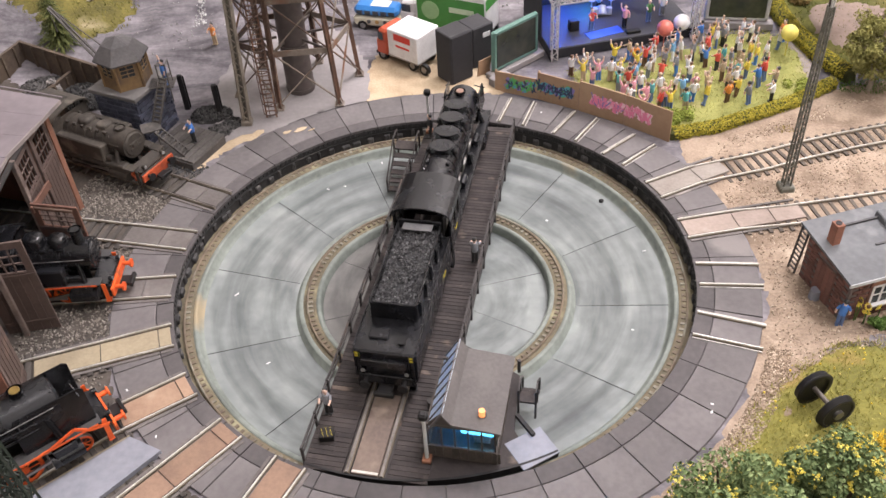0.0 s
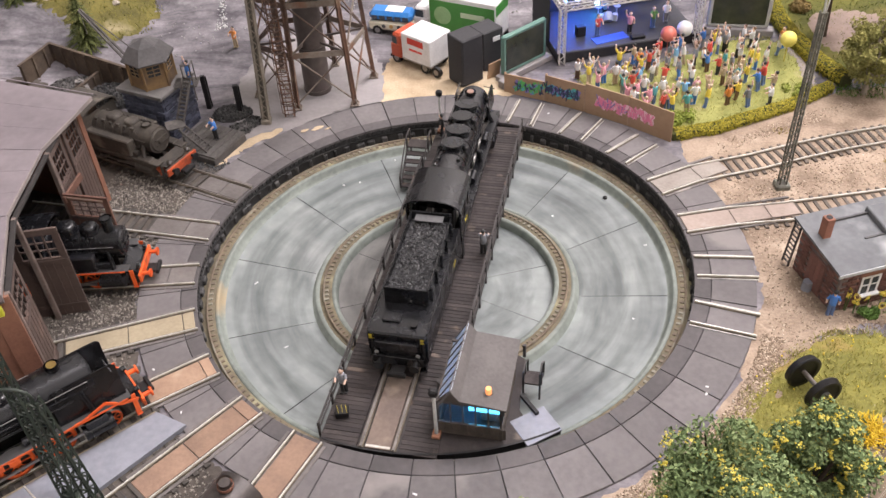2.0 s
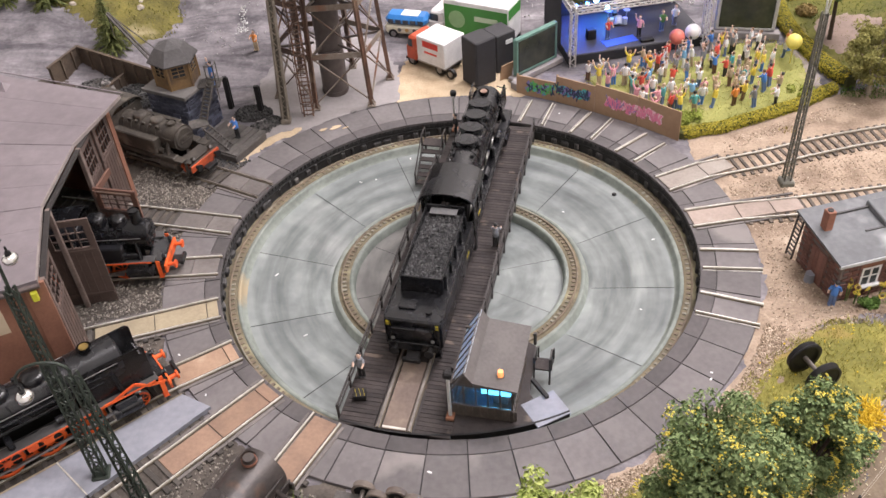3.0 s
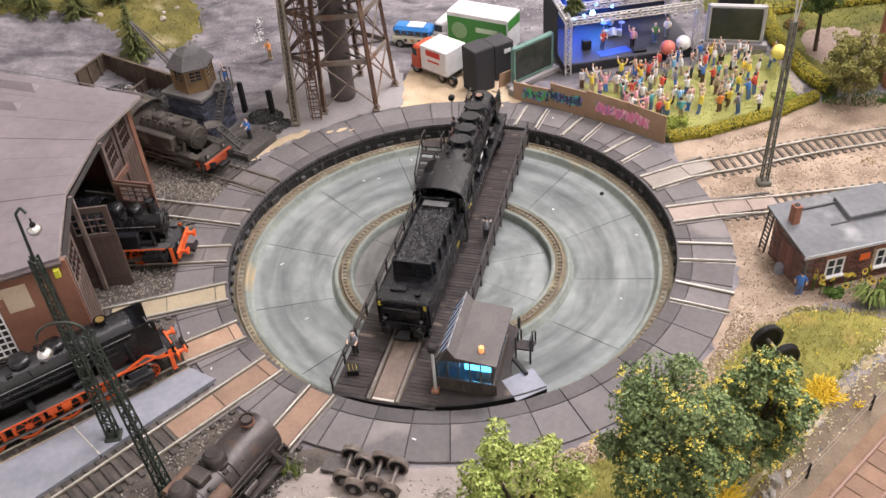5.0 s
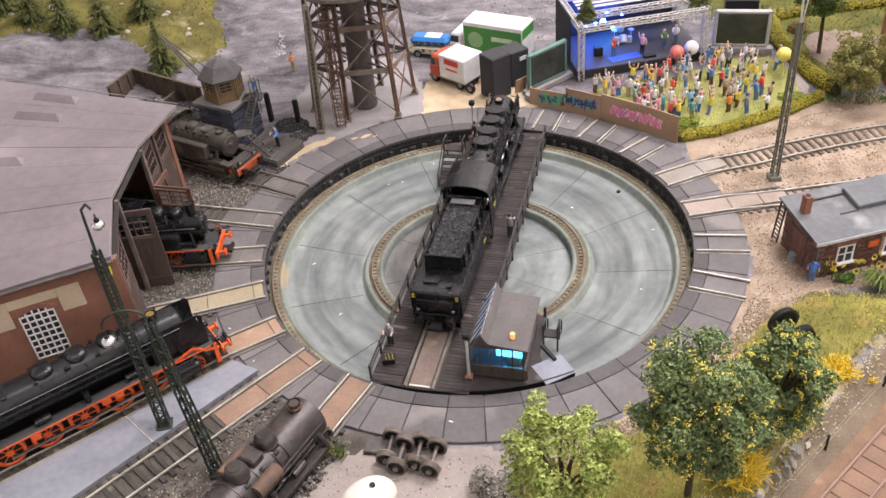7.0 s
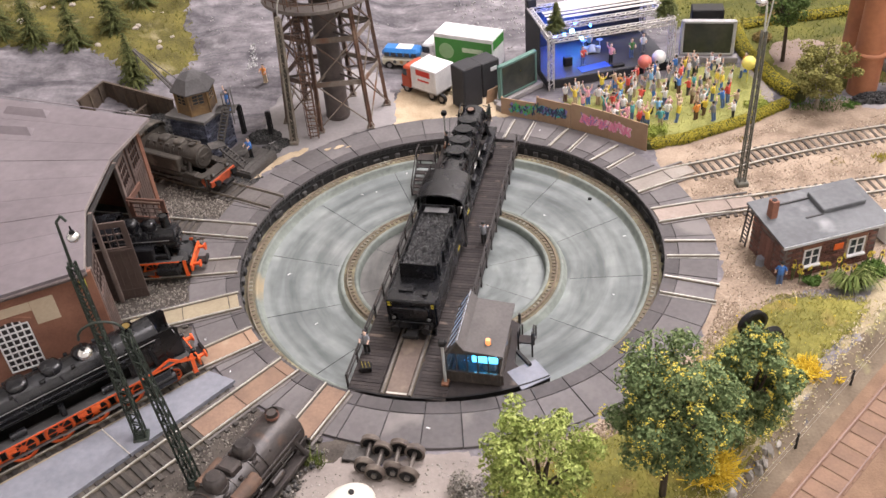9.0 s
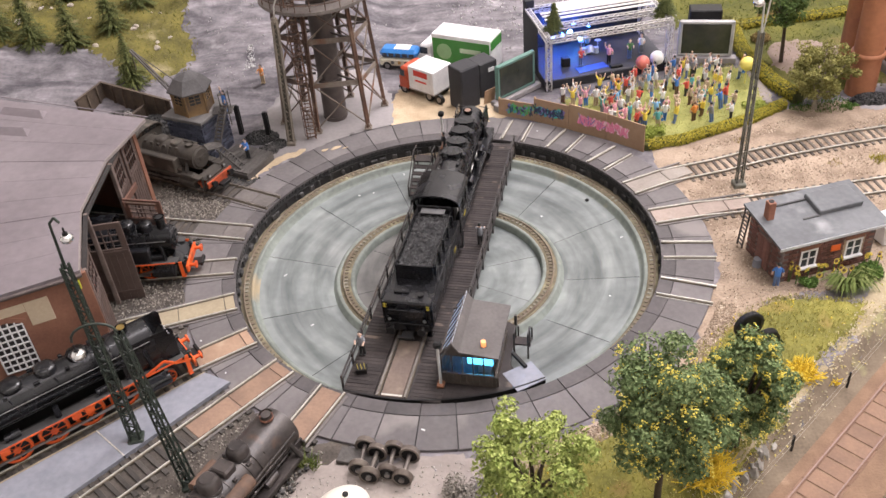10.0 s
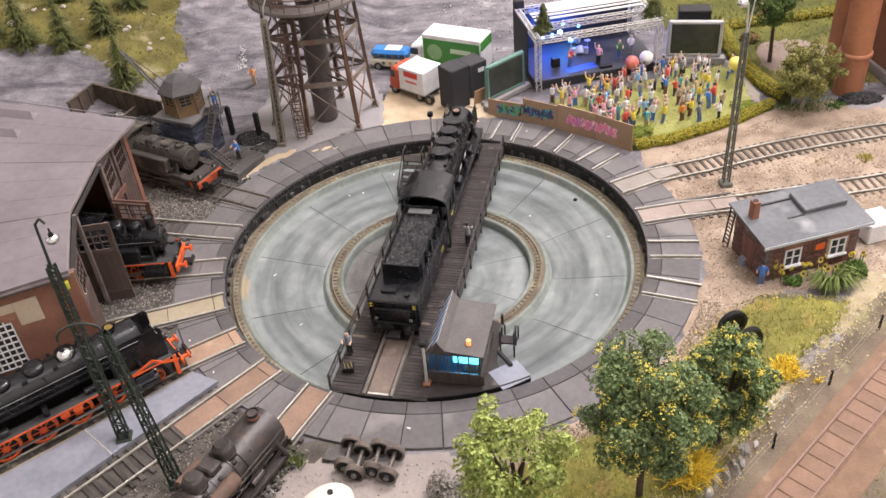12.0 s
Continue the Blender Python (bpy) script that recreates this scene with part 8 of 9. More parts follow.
rnd = random.Random(2024)
LAWN = [(108, 208), (168, 126), (203, 130), (266, 156), (296, 180), (288, 250), (232, 258), (222, 244), (160, 226), (112, 216)]
placed = []
shirts = ["white", "white", "red", "sky", "yellow", "orange", "pink", "white", "grey", "teal", "white", "tan", "yellow", "blue"]
pants = ["denim", "blue", "brown", "grey", "tan", "denim", "white", "tan", "black"]
poses_n = {"up": "with both arms raised", "one": "with one arm raised", "down": "with arms hanging", "front": "with arms held forward"}
tries = 0
while len(placed) < 86 and tries < 6000:
    tries += 1
    # the crowd thins out away from the stage front
    x, y = rnd.uniform(108, 292), rnd.uniform(128, 252)
    if not inside(x, y, LAWN) or any((x - a) ** 2 + (y - b) ** 2 < 40 for a, b in placed):
        continue
    if x > 262 and rnd.random() < 0.85 or noise.noise(Vector((x * 0.045, y * 0.045, 8))) < -0.12 and rnd.random() < 0.8:
        continue
    if inside(x, y, [(120, 150), (168, 120), (205, 128), (250, 150), (200, 152), (165, 146)]) and rnd.random() < 0.75:
        continue
    placed.append((x, y))
    arms, sh, pt, hr = rnd.choice(("up", "one", "up", "down", "front", "one")), rnd.choice(shirts), rnd.choice(pants), rnd.randrange(3)
    if sh == pt:
        pt = "black"
    figurine(x, y, ground_z(x, y) + 1.2, rnd.uniform(-40, 40) + 180 + math.degrees(math.atan2(163 - x, 262 - y)) * -1, arms, sh, pt, hr, f"model concert-goer in {sh} shirt and {pt} trousers {poses_n[arms]}", "concert crowd", rnd.uniform(0.9, 1.05))
for x, y, a, sh, pt, lb in ((138, 262, "front", "red", "denim", "guitarist in red"), (165, 263, "one", "pink", "black", "singer in pink"), (186, 270, "front", "green", "denim", "player in green"), (199, 279, "front", "white", "grey", "player in white"), (149, 292, "front", "sky", "black", "drummer in light blue")):
    figurine(x, y, 7.4, rnd.uniform(-20, 20), a, sh, pt, 0, f"small model {lb} on the dark stage", "stage band")
for x, y, z, rz, a, sh, pt, lb in ((-165, 142, 6.6, -40, "front", "blue", "black", "model railwayman in blue on the coaling platform"), (-180, 165, 41.3, -60, "one", "blue", "denim", "model worker in blue at the head of the ladder"),
                                 (219, -66, -1, 160, "down", "blue", "denim", "model man in blue standing before the brick hut"), (-170, 284, 9.5, -20, "front", "orange", "tan", "model worker in orange on the quarry ground")):
    figurine(x, y, ground_z(x, y) + 0.8 if z < 20 and z != 6.6 else z, rz, a, sh, pt, 1, lb)
for u, v, rz, a, sh, pt, lb in ((116, -27.5, 90, "front", "grey", "black", "model railwayman leaning on the bridge railing"), (-8, 27.5, -90, "front", "grey", "black", "model railwayman in grey standing by the railing"), (-132, -26, 0, "down", "black", "black", "model railwayman in black at the bridge's end")):
    x, y = on_bridge(u, v)
    figurine(x, y, 0.1, BRIDGE + rz, a, sh, pt, 1, lb)

# ---- signals and small things on the bridge ----
def signal(u, v, h, label):
    x, y = on_bridge(u, v)
    t = thing("signal_lamp", x, y, 0.0, BRIDGE, label, "signal", "bridge signals")
    part("base", Geo().box(0, 0, 0, 5.5, 4.5, 2.2, 0.4), surface("rust_base", (0.3, 0.14, 0.08), (0.2, 0.09, 0.05), 0.8), t, "rust-red base")
    part("post", Geo().tube((0, 0, 2.0), (0, 0, h), 1.0, 0.9, 10), paint("pale_grey_post", (0.55, 0.55, 0.53)), t, "pale grey post")
    part("lamp_head", Geo().box(0, 0, h, 4.2, 4.6, 4.6, 1.0), BLACK_DULL, t)


signal(136, 28.5, 32, "pale signal post with black lamp near the cabin")
signal(-138, -28, 31, "pale signal post with black lamp at the bridge's far end")
x, y = on_bridge(131, -24)
t = thing("warning_box", x, y, 0.0, BRIDGE + 15, "small black box with yellow stripes on the bridge deck", "warning box")
part("box", Geo().box(0, 0, 0, 6, 7, 4, 0.3), BLACK_DULL, t)
for i in range(3):
    part("yellow_stripe", Geo(pose(0, -2.2 + i * 2.2, 4.02)).bar((-2.6, -0.6, 0), (2.6, 0.6, 0), 0.15, 1.0), MARK_YELLOW, t)


# ---- planting ----
def leaf_tri(g, p, n, s, rnd):
    """One small folded leaf at p, facing about n."""
    a = Vector((rnd.gauss(0, 1), rnd.gauss(0, 1), rnd.gauss(0, 1)))
    t = n.cross(a).normalized() * s
    b = n.cross(t).normalized() * s * 0.6
    tip = n.normalized() * s * 0.25
    g.add([p - t, p + b + tip, p + t, p - b + tip], [(0, 1, 2, 3)])


def clump_cloud(g, centre, r, count, size, rnd, flat=0.8):
    for _ in range(count):
        d = Vector((rnd.gauss(0, 1), rnd.gauss(0, 1), rnd.gauss(0, 1))).normalized()
        q = r * rnd.uniform(0.55, 1.05)
        p = Vector(centre) + Vector((d.x * q, d.y * q, d.z * q * flat))
        n = d + Vector((rnd.gauss(0, 0.5), rnd.gauss(0, 0.5), rnd.gauss(0, 0.5) + 0.3))
        leaf_tri(g, p, n, size * rnd.uniform(0.6, 1.3), rnd)


def broadleaf(name, x, y, z, trunk_h, crown_c, rx, ry, rz_, clumps, per, size, tones, label, seed, bloom=None, clump_r=0.24, bark=None):
    """A tree: forked trunk with limbs, and a crown of many clumps of small leaves with gaps between."""
    rnd = random.Random(seed)
    t = thing(name, x, y, z, 0, label, "tree", "trees and bushes")
    bark = bark or surface("dark_bark", (0.09, 0.065, 0.045), (0.05, 0.035, 0.025), 0.9, 0, 80.0, 0.6)
    cx, cy, cz = crown_c
    top = Vector((cx * 0.5, cy * 0.5, trunk_h))
    part("trunk", Geo().tube((0, 0, -3), top, 2.1, 1.5, 10), bark, t)
    centres = []
    for i in range(clumps):
        d = Vector((rnd.gauss(0, 1), rnd.gauss(0, 1), rnd.gauss(0, 1))).normalized()
        q = rnd.uniform(0.45, 0.95)
        centres.append(Vector((cx + d.x * rx * q, cy + d.y * ry * q, cz + d.z * rz_ * q)))
    for c in centres[: max(6, clumps // 4)]:
        mid = top.lerp(c, 0.5) + Vector((rnd.uniform(-2, 2), rnd.uniform(-2, 2), rnd.uniform(0, 3)))
        part("limb", Geo().tube(top, mid, 1.2, 0.8, 6).tube(mid, c, 0.8, 0.35, 6), bark, t)
    g = Geo()
    for c in centres:
        clump_cloud(g, c, min(rx, ry) * clump_r * rnd.uniform(0.75, 1.3), per, size, rnd)
    part("crown", g, island(name + "_leaf", tones, 0.75), t)
    if bloom:
        g = Geo()
        for c in centres:
            if rnd.random() < bloom[1]:
                r_ = min(rx, ry) * clump_r * 1.1
                patches = [Vector((rnd.gauss(0, 1), rnd.gauss(0, 1), abs(rnd.gauss(0, 1)) * 0.8 - 0.2)).normalized() for _ in range(bloom[2])]
                for d in patches * 11:
                    d = (d + Vector((rnd.gauss(0, 0.2), rnd.gauss(0, 0.2), rnd.gauss(0, 0.2)))).normalized()
                    p = c + d * r_ * rnd.uniform(0.85, 1.1)
                    s = rnd.uniform(0.32, 0.66)
                    g.add([p + Vector((s, 0, 0)), p + Vector((-s, 0, 0)), p + Vector((0, s, 0)), p + Vector((0, -s, 0)), p + Vector((0, 0, s)), p + Vector((0, 0, -s))], [(0, 2, 4), (2, 1, 4), (1, 3, 4), (3, 0, 4), (2, 0, 5), (1, 2, 5), (3, 1, 5), (0, 3, 5)])
        part("blossom", g, island(name + "_bloom", bloom[0], 0.7), t, "small yellow flowers")
    return t


DEEP = [(0.06, 0.095, 0.035), (0.14, 0.195, 0.08), (0.225, 0.285, 0.125), (0.09, 0.135, 0.05)]
LIME = [(0.15, 0.2, 0.04), (0.3, 0.36, 0.09), (0.43, 0.48, 0.16), (0.2, 0.27, 0.06)]
OLIVE = [(0.13, 0.13, 0.035), (0.24, 0.23, 0.07), (0.34, 0.32, 0.11), (0.17, 0.165, 0.05)]
BLOOMS = [(0.74, 0.6, 0.07), (0.86, 0.76, 0.2), (0.6, 0.47, 0.05)]
YELLOWS = [(0.72, 0.5, 0.03), (0.85, 0.68, 0.1), (0.55, 0.36, 0.02)]
gz = lambda x, y: ground_z(x, y)
broadleaf("blooming_tree", 101, -236, gz(101, -236), 36, (0, -2, 70), 31, 29, 42, 105, 190, 1.15, DEEP, "dense dark green tree with small yellow flowers", 101, (BLOOMS, 0.6, 3), 0.25)
broadleaf("blooming_tree", 150, -206, gz(150, -206), 26, (2, 0, 50), 24, 23, 32, 80, 180, 1.15, DEEP, "smaller dark green tree with small yellow flowers", 102, (BLOOMS, 0.7, 4), 0.26)
broadleaf("lime_tree", 36, -260, gz(36, -260), 36, (-2, 2, 65), 30, 27, 34, 74, 120, 1.2, LIME, "light yellow-green tree with loose foliage", 103, None, 0.21)
broadleaf("garden_tree", 325, 160, gz(325, 160), 15, (2, 4, 36), 31, 27, 27, 64, 150, 1.25, OLIVE, "olive green garden tree with a short pale trunk", 104, (YELLOWS, 0.03, 2), 0.22, surface("pale_bark", (0.3, 0.26, 0.2), (0.2, 0.17, 0.13), 0.9))
broadleaf("garden_tree", 326, 250, gz(326, 250), 38, (-2, 4, 62), 26, 24, 24, 60, 110, 1.4, [(0.04, 0.07, 0.02), (0.09, 0.14, 0.04), (0.13, 0.19, 0.05)], "dark green tree on a slim trunk behind the hedge", 105, None, 0.3)
for i, (x, y, r, tn) in enumerate(((300, 330, 14, OLIVE), (345, 345, 12, [(0.18, 0.12, 0.04), (0.28, 0.2, 0.08), (0.12, 0.1, 0.03)]), (322, 300, 9, [(0.2, 0.14, 0.05), (0.3, 0.22, 0.09), (0.14, 0.1, 0.04)]))):
    g = Geo()
    clump_cloud(g, (0, 0, r * 0.45), r, 700, 1.3, random.Random(i + 60), 0.6)
    setdown(tagged(part("low_bush", g, island("bush_tone", tn)), "low olive and brownish bush behind the stage", "bush"), x, y, gz(x, y))


def bush(x, y, rx, ry, h, count, size, tones, label, seed, name="bush"):
    g, rnd_ = Geo(), random.Random(seed)
    for _ in range(10):
        c = (rnd_.uniform(-0.6, 0.6) * rx, rnd_.uniform(-0.6, 0.6) * ry, h * rnd_.uniform(0.25, 0.65))
        clump_cloud(g, c, min(rx, ry, h) * 0.5, count // 10, size, rnd_, 0.9)
    return setdown(tagged(part(name, g, island(name + "_tone", tones)), label, "bush"), x, y, gz(x, y) - 0.5)


bush(3, -222, 20, 15, 13, 3000, 0.85, [(0.14, 0.13, 0.11), (0.24, 0.22, 0.19), (0.33, 0.3, 0.26), (0.1, 0.1, 0.07)], "grey-brown dry bush at the ring's edge", 71)
bush(240, -70, 10, 5, 9, 900, 1.1, [(0.05, 0.1, 0.02), (0.1, 0.18, 0.04), (0.16, 0.25, 0.07)], "green leafy plants below the hut windows", 72)
bush(280, -66, 12, 8, 17, 1300, 1.2, [(0.05, 0.1, 0.02), (0.12, 0.19, 0.04)], "green leafy plants at the hut's corner", 73)
bush(277, 168, 13, 12, 8, 1100, 1.1, [(0.2, 0.24, 0.04), (0.32, 0.36, 0.08)], "light green low bush on the lawn", 74)
bush(180, 139, 14, 10, 9, 1100, 1.1, [(0.18, 0.23, 0.04), (0.3, 0.34, 0.07)], "light green low bush at the hedge", 75)
bush(356, 158, 12, 7, 4, 500, 1.0, [(0.07, 0.13, 0.03), (0.12, 0.2, 0.05)], "low green ground cover below the tree", 76)


# sword-leaved plant and sunflowers at the hut
g, rnd = Geo(), random.Random(81)
for i in range(240):
    a = rnd.uniform(-3.3, 0.5)
    l_ = rnd.uniform(11, 22)
    p0 = Vector((rnd.uniform(-5, 5), rnd.uniform(-3, 3), 0))
    d = Vector((math.cos(a), math.sin(a), 0))
    side = Vector((-d.y, d.x, 0)) * 0.55
    m1, m2 = p0 + d * l_ * 0.5 + Vector((0, 0, l_ * 0.75)), p0 + d * l_ * 0.95 + Vector((0, 0, l_ * 0.5))
    g.add([p0 - side, p0 + side, m1 + side, m1 - side, m2], [(0, 1, 2, 3), (3, 2, 4)])
setdown(tagged(part("fern", g, island("fern_tone", [(0.06, 0.09, 0.02), (0.13, 0.17, 0.045), (0.24, 0.27, 0.1)])), "arching green sword-leaved plant by the hut", "plant"), 262, -76, gz(262, -76) - 0.3)
for i in range(18):
    x, y = rnd.uniform(226, 288), rnd.uniform(-72, -62)
    h = rnd.uniform(8, 18) + max(0, (x - 250) * 0.1)
    fl = thing("sunflower", x, y, gz(x, y), rnd.uniform(0, 360), "yellow sunflower with a dark heart before the hut", "flower", "sunflowers at the hut")
    part("stem", Geo().tube((0, 0, -1), (0.6, 0, h), 0.35, n=6), paint("stem_green", (0.08, 0.16, 0.03)), fl)
    g = Geo()
    for k in range(12):
        a = 2 * math.pi * k / 12
        g.add([(0.6, 0, h), (0.6 + 2.1 * math.cos(a - 0.2), -0.8 + 0.5 * math.sin(a - 0.2) - 0.5, h + 2.1 * math.sin(a - 0.2)), (0.6 + 2.5 * math.cos(a), -1.2 + 0.5 * math.sin(a), h + 2.5 * math.sin(a)), (0.6 + 2.1 * math.cos(a + 0.2), -1.3 + 0.5 * math.sin(a + 0.2), h + 2.1 * math.sin(a + 0.2))], [(0, 1, 2, 3)])
    part("petals", g, CLOTH["yellow"], fl)
    part("heart", Geo().tube((0.6, -0.6, h), (0.6, -1.6, h), 1.0, n=10), CLOTH["brown"], fl)


def twig_bush(x, y, r, h, count, seed, label):
    """A loose yellow bush of bent fibres."""
    g, rnd_ = Geo(), random.Random(seed)
    for _ in range(count):
        a, q = rnd_.uniform(0, 6.28), rnd_.uniform(0, 1) ** 0.5
        p = Vector((r * 0.5 * q * math.cos(a), r * 0.5 * q * math.sin(a), -0.5))
        d = Vector((math.cos(a) * q * 0.4 + rnd_.gauss(0, 0.2), math.sin(a) * q * 0.4 + rnd_.gauss(0, 0.2), 1.0)).normalized()
        for _s in range(3):
            e = p + d * h * rnd_.uniform(0.25, 0.42)
            g.bar(p, e, 0.42, 0.34)
            p = e
            d = (d + Vector((rnd_.gauss(0, 0.75), rnd_.gauss(0, 0.75), rnd_.gauss(0, 0.4)))).normalized()
    return setdown(tagged(part("yellow_bush", g, island("yellow_fibre", [(0.62, 0.42, 0.03), (0.78, 0.58, 0.06), (0.5, 0.33, 0.03)], 0.8)), label, "bush"), x, y, gz(x, y))


twig_bush(128, -226, 12, 20, 330, 91, "bright yellow twiggy bush below the flowering tree")
twig_bush(204, -158, 12, 10, 200, 92, "low bright yellow twiggy bush by the fence")
twig_bush(222, -160, 7, 4, 24, 93, "a few loose yellow twigs by the wire fence")


# ---- grass ----
def turf(name, poly, count, h, tones, label, seed, clear=193.0, width=0.32):
    g, rnd_ = Geo(), random.Random(seed)
    xs, ys = [p[0] for p in poly], [p[1] for p in poly]
    made = 0
    while made < count:
        x, y = rnd_.uniform(min(xs), max(xs)), rnd_.uniform(min(ys), max(ys))
        if not inside(x, y, poly) or math.hypot(x, y) < clear:
            continue
        if noise.noise(Vector((x * 0.07, y * 0.07, seed))) < -0.32 and rnd_.random() < 0.75:
            continue
        made += 1
        a = rnd_.uniform(0, 6.28)
        hh = h * rnd_.uniform(0.5, 1.3)
        z = ground_z(x, y) + 0.6
        dx, dy = math.cos(a) * width, math.sin(a) * width
        lx, ly = rnd_.gauss(0, 0.45) * hh, rnd_.gauss(0, 0.45) * hh
        g.add([(x - dx, y - dy, z), (x + dx, y + dy, z), (x + lx, y + ly, z + hh)], [(0, 1, 2)])
    return tagged(part(name, g, island(name + "_tone", tones, 0.85)), label, "grass", kind="stuff")


GRASS_TONES = [(0.2, 0.195, 0.045), (0.38, 0.355, 0.095), (0.52, 0.48, 0.18), (0.28, 0.275, 0.06)]
_, lawn = cover("ground", LAWN, 1.4, surface("bright_lawn", (0.33, 0.33, 0.115), (0.18, 0.19, 0.06), 0.95, 0, 40.0, 1.0, 12.0, (0.42, 0.36, 0.2), 0.25, 0.1), "yellow-green lawn before the stage", "ground", seed=11)
turf("grass", lawn, 7000, 2.2, [(0.24, 0.245, 0.065), (0.41, 0.4, 0.13), (0.52, 0.5, 0.2)], "short yellow-green grass of the concert lawn", 12)
MEADOW = [(154, -120), (186, -92), (225, -82), (268, -100), (260, -116), (215, -152), (182, -194), (150, -228), (120, -262), (40, -300), (-6, -300), (6, -236), (34, -206), (84, -180), (126, -150)]
_, meadow = cover("ground", MEADOW, 1.4, TURF, "mossy meadow under the trees", "ground", seed=13)
turf("grass", meadow, 15000, 3.0, GRASS_TONES, "long yellow-green meadow grass under the trees", 14)
HILL = [(-520, 330), (-440, 352), (-366, 344), (-300, 292), (-262, 300), (-244, 350), (-262, 420), (-240, 520), (-320, 620), (-560, 620), (-600, 420)]
_, hill = cover("ground", HILL, 1.4, surface("hill_turf", (0.19, 0.165, 0.05), (0.085, 0.08, 0.03), 0.95, 0, 40.0, 1.0, 12.0, (0.3, 0.26, 0.15), 0.2, 0.1), "grassy slope with stones below the firs", "ground", seed=15, step=6)
turf("grass", hill, 9000, 3.2, [(0.07, 0.075, 0.015), (0.15, 0.145, 0.03), (0.25, 0.22, 0.06)], "rough yellow-green grass on the fir slope", 16, width=0.5)
PARK = [(300, 200), (330, 180), (420, 190), (600, 210), (620, 520), (240, 560), (250, 330), (290, 300)]
_, park = cover("ground", PARK, 1.0, surface("shady_park_turf", (0.15, 0.145, 0.04), (0.07, 0.075, 0.025), 0.95, 0, 30.0, 1.0, 12.0, (0.2, 0.15, 0.07), 0.3, 0.1), "green park ground behind the hedge", "ground", seed=17, step=6)
turf("grass", park, 14000, 2.6, [(0.07, 0.09, 0.02), (0.13, 0.15, 0.035), (0.2, 0.2, 0.05)], "green park grass behind the hedge", 18, width=0.5)
turf("grass_tuft", [polar(q, a) for q, a in ((206, -113), (212, -113), (212, -116), (206, -116))], 160, 7, [(0.1, 0.14, 0.03), (0.2, 0.22, 0.07)], "tuft of tall grass beside the wheelsets", 19)
turf("grass_tuft", [(343, 68), (352, 72), (350, 82), (340, 78)], 160, 4, [(0.3, 0.28, 0.03), (0.45, 0.4, 0.05)], "yellow-green grass tuft between the tracks", 20)
for seed_, x, y in ((1, 312, 75), (2, 400, 80), (3, 250, 118)):
    turf("grass_tuft", [(x - 6, y - 4), (x + 6, y - 4), (x + 5, y + 5), (x - 5, y + 4)], 60, 2.5, [(0.3, 0.22, 0.08), (0.4, 0.32, 0.14)], "dry brownish grass tuft on the sand", 200 + seed_)
g, rnd = Geo(), random.Random(23)
for _ in range(130):
    x, y = rnd.choice(((rnd.uniform(150, 250), rnd.uniform(-160, -90)), (rnd.uniform(30, 170), rnd.uniform(-280, -190))))
    if inside(x, y, meadow):
        g.ball((x, y, ground_z(x, y) + 2.6 + rnd.uniform(0, 1.5)), rnd.uniform(0.3, 0.65), 5, 4)
tagged(part("meadow_flowers", g, island("meadow_bloom", YELLOWS + [(0.8, 0.7, 0.3)])), "tiny yellow flowers strewn over the meadow", "flowers", kind="stuff")


def hedge(name, pts, w, h, count, tones, label, seed):
    g, rnd_ = Geo(), random.Random(seed)
    spots = along(pts, 1.0)
    for _ in range(count):
        x, y, hd = rnd_.choice(spots)
        ca = rnd_.uniform(0, math.pi)
        v = w / 2 * math.cos(ca) * rnd_.uniform(0.9, 1.12)
        z = h * (0.15 + 0.85 * math.sin(ca) ** 0.6 * rnd_.uniform(0.85, 1.1))
        if rnd_.random() < 0.35:
            v, z = math.copysign(w / 2, v) * rnd_.uniform(0.9, 1.1), rnd_.uniform(0, h * 0.8)
        px_, py_ = x - math.sin(radians(hd)) * v, y + math.cos(radians(hd)) * v
        leaf_tri(g, Vector((px_, py_, ground_z(px_, py_) + 0.5 + z)), Vector((-math.sin(radians(hd)) * v, math.cos(radians(hd)) * v, z * 0.8 + 0.5)) + Vector((rnd_.gauss(0, 1.2), rnd_.gauss(0, 1.2), rnd_.gauss(0, 1.2))), rnd_.uniform(0.6, 1.2), rnd_)
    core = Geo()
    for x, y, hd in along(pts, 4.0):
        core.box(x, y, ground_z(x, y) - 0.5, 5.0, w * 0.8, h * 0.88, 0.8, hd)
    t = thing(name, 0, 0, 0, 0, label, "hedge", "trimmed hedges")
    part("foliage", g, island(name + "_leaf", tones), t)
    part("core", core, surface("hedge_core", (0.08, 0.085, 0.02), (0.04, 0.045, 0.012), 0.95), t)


HEDGE_TONES = [(0.16, 0.15, 0.015), (0.3, 0.26, 0.03), (0.42, 0.35, 0.05), (0.11, 0.12, 0.015)]
hedge("hedge", [(171, 119), (203, 124), (236, 136), (266, 149), (302, 170)], 9, 7.5, 4200, HEDGE_TONES, "low trimmed yellow-green hedge along the lawn", 41)
hedge("hedge", [(316, 176), (304, 210), (298, 245), (297, 285), (302, 330)], 12, 11, 4600, HEDGE_TONES, "trimmed yellow-green hedge beside the garden path", 42)
hedge("hedge", [(302, 330), (360, 338), (450, 345)], 11, 9, 2600, HEDGE_TONES, "trimmed yellow-green hedge at the back of the park", 43)
cover("pavement", [(284, 180), (300, 182), (300, 230), (292, 262), (284, 258), (286, 220)], 1.5, DIRTPALE, "narrow pale path beside the lawn", "pavement", seed=21, step=3)
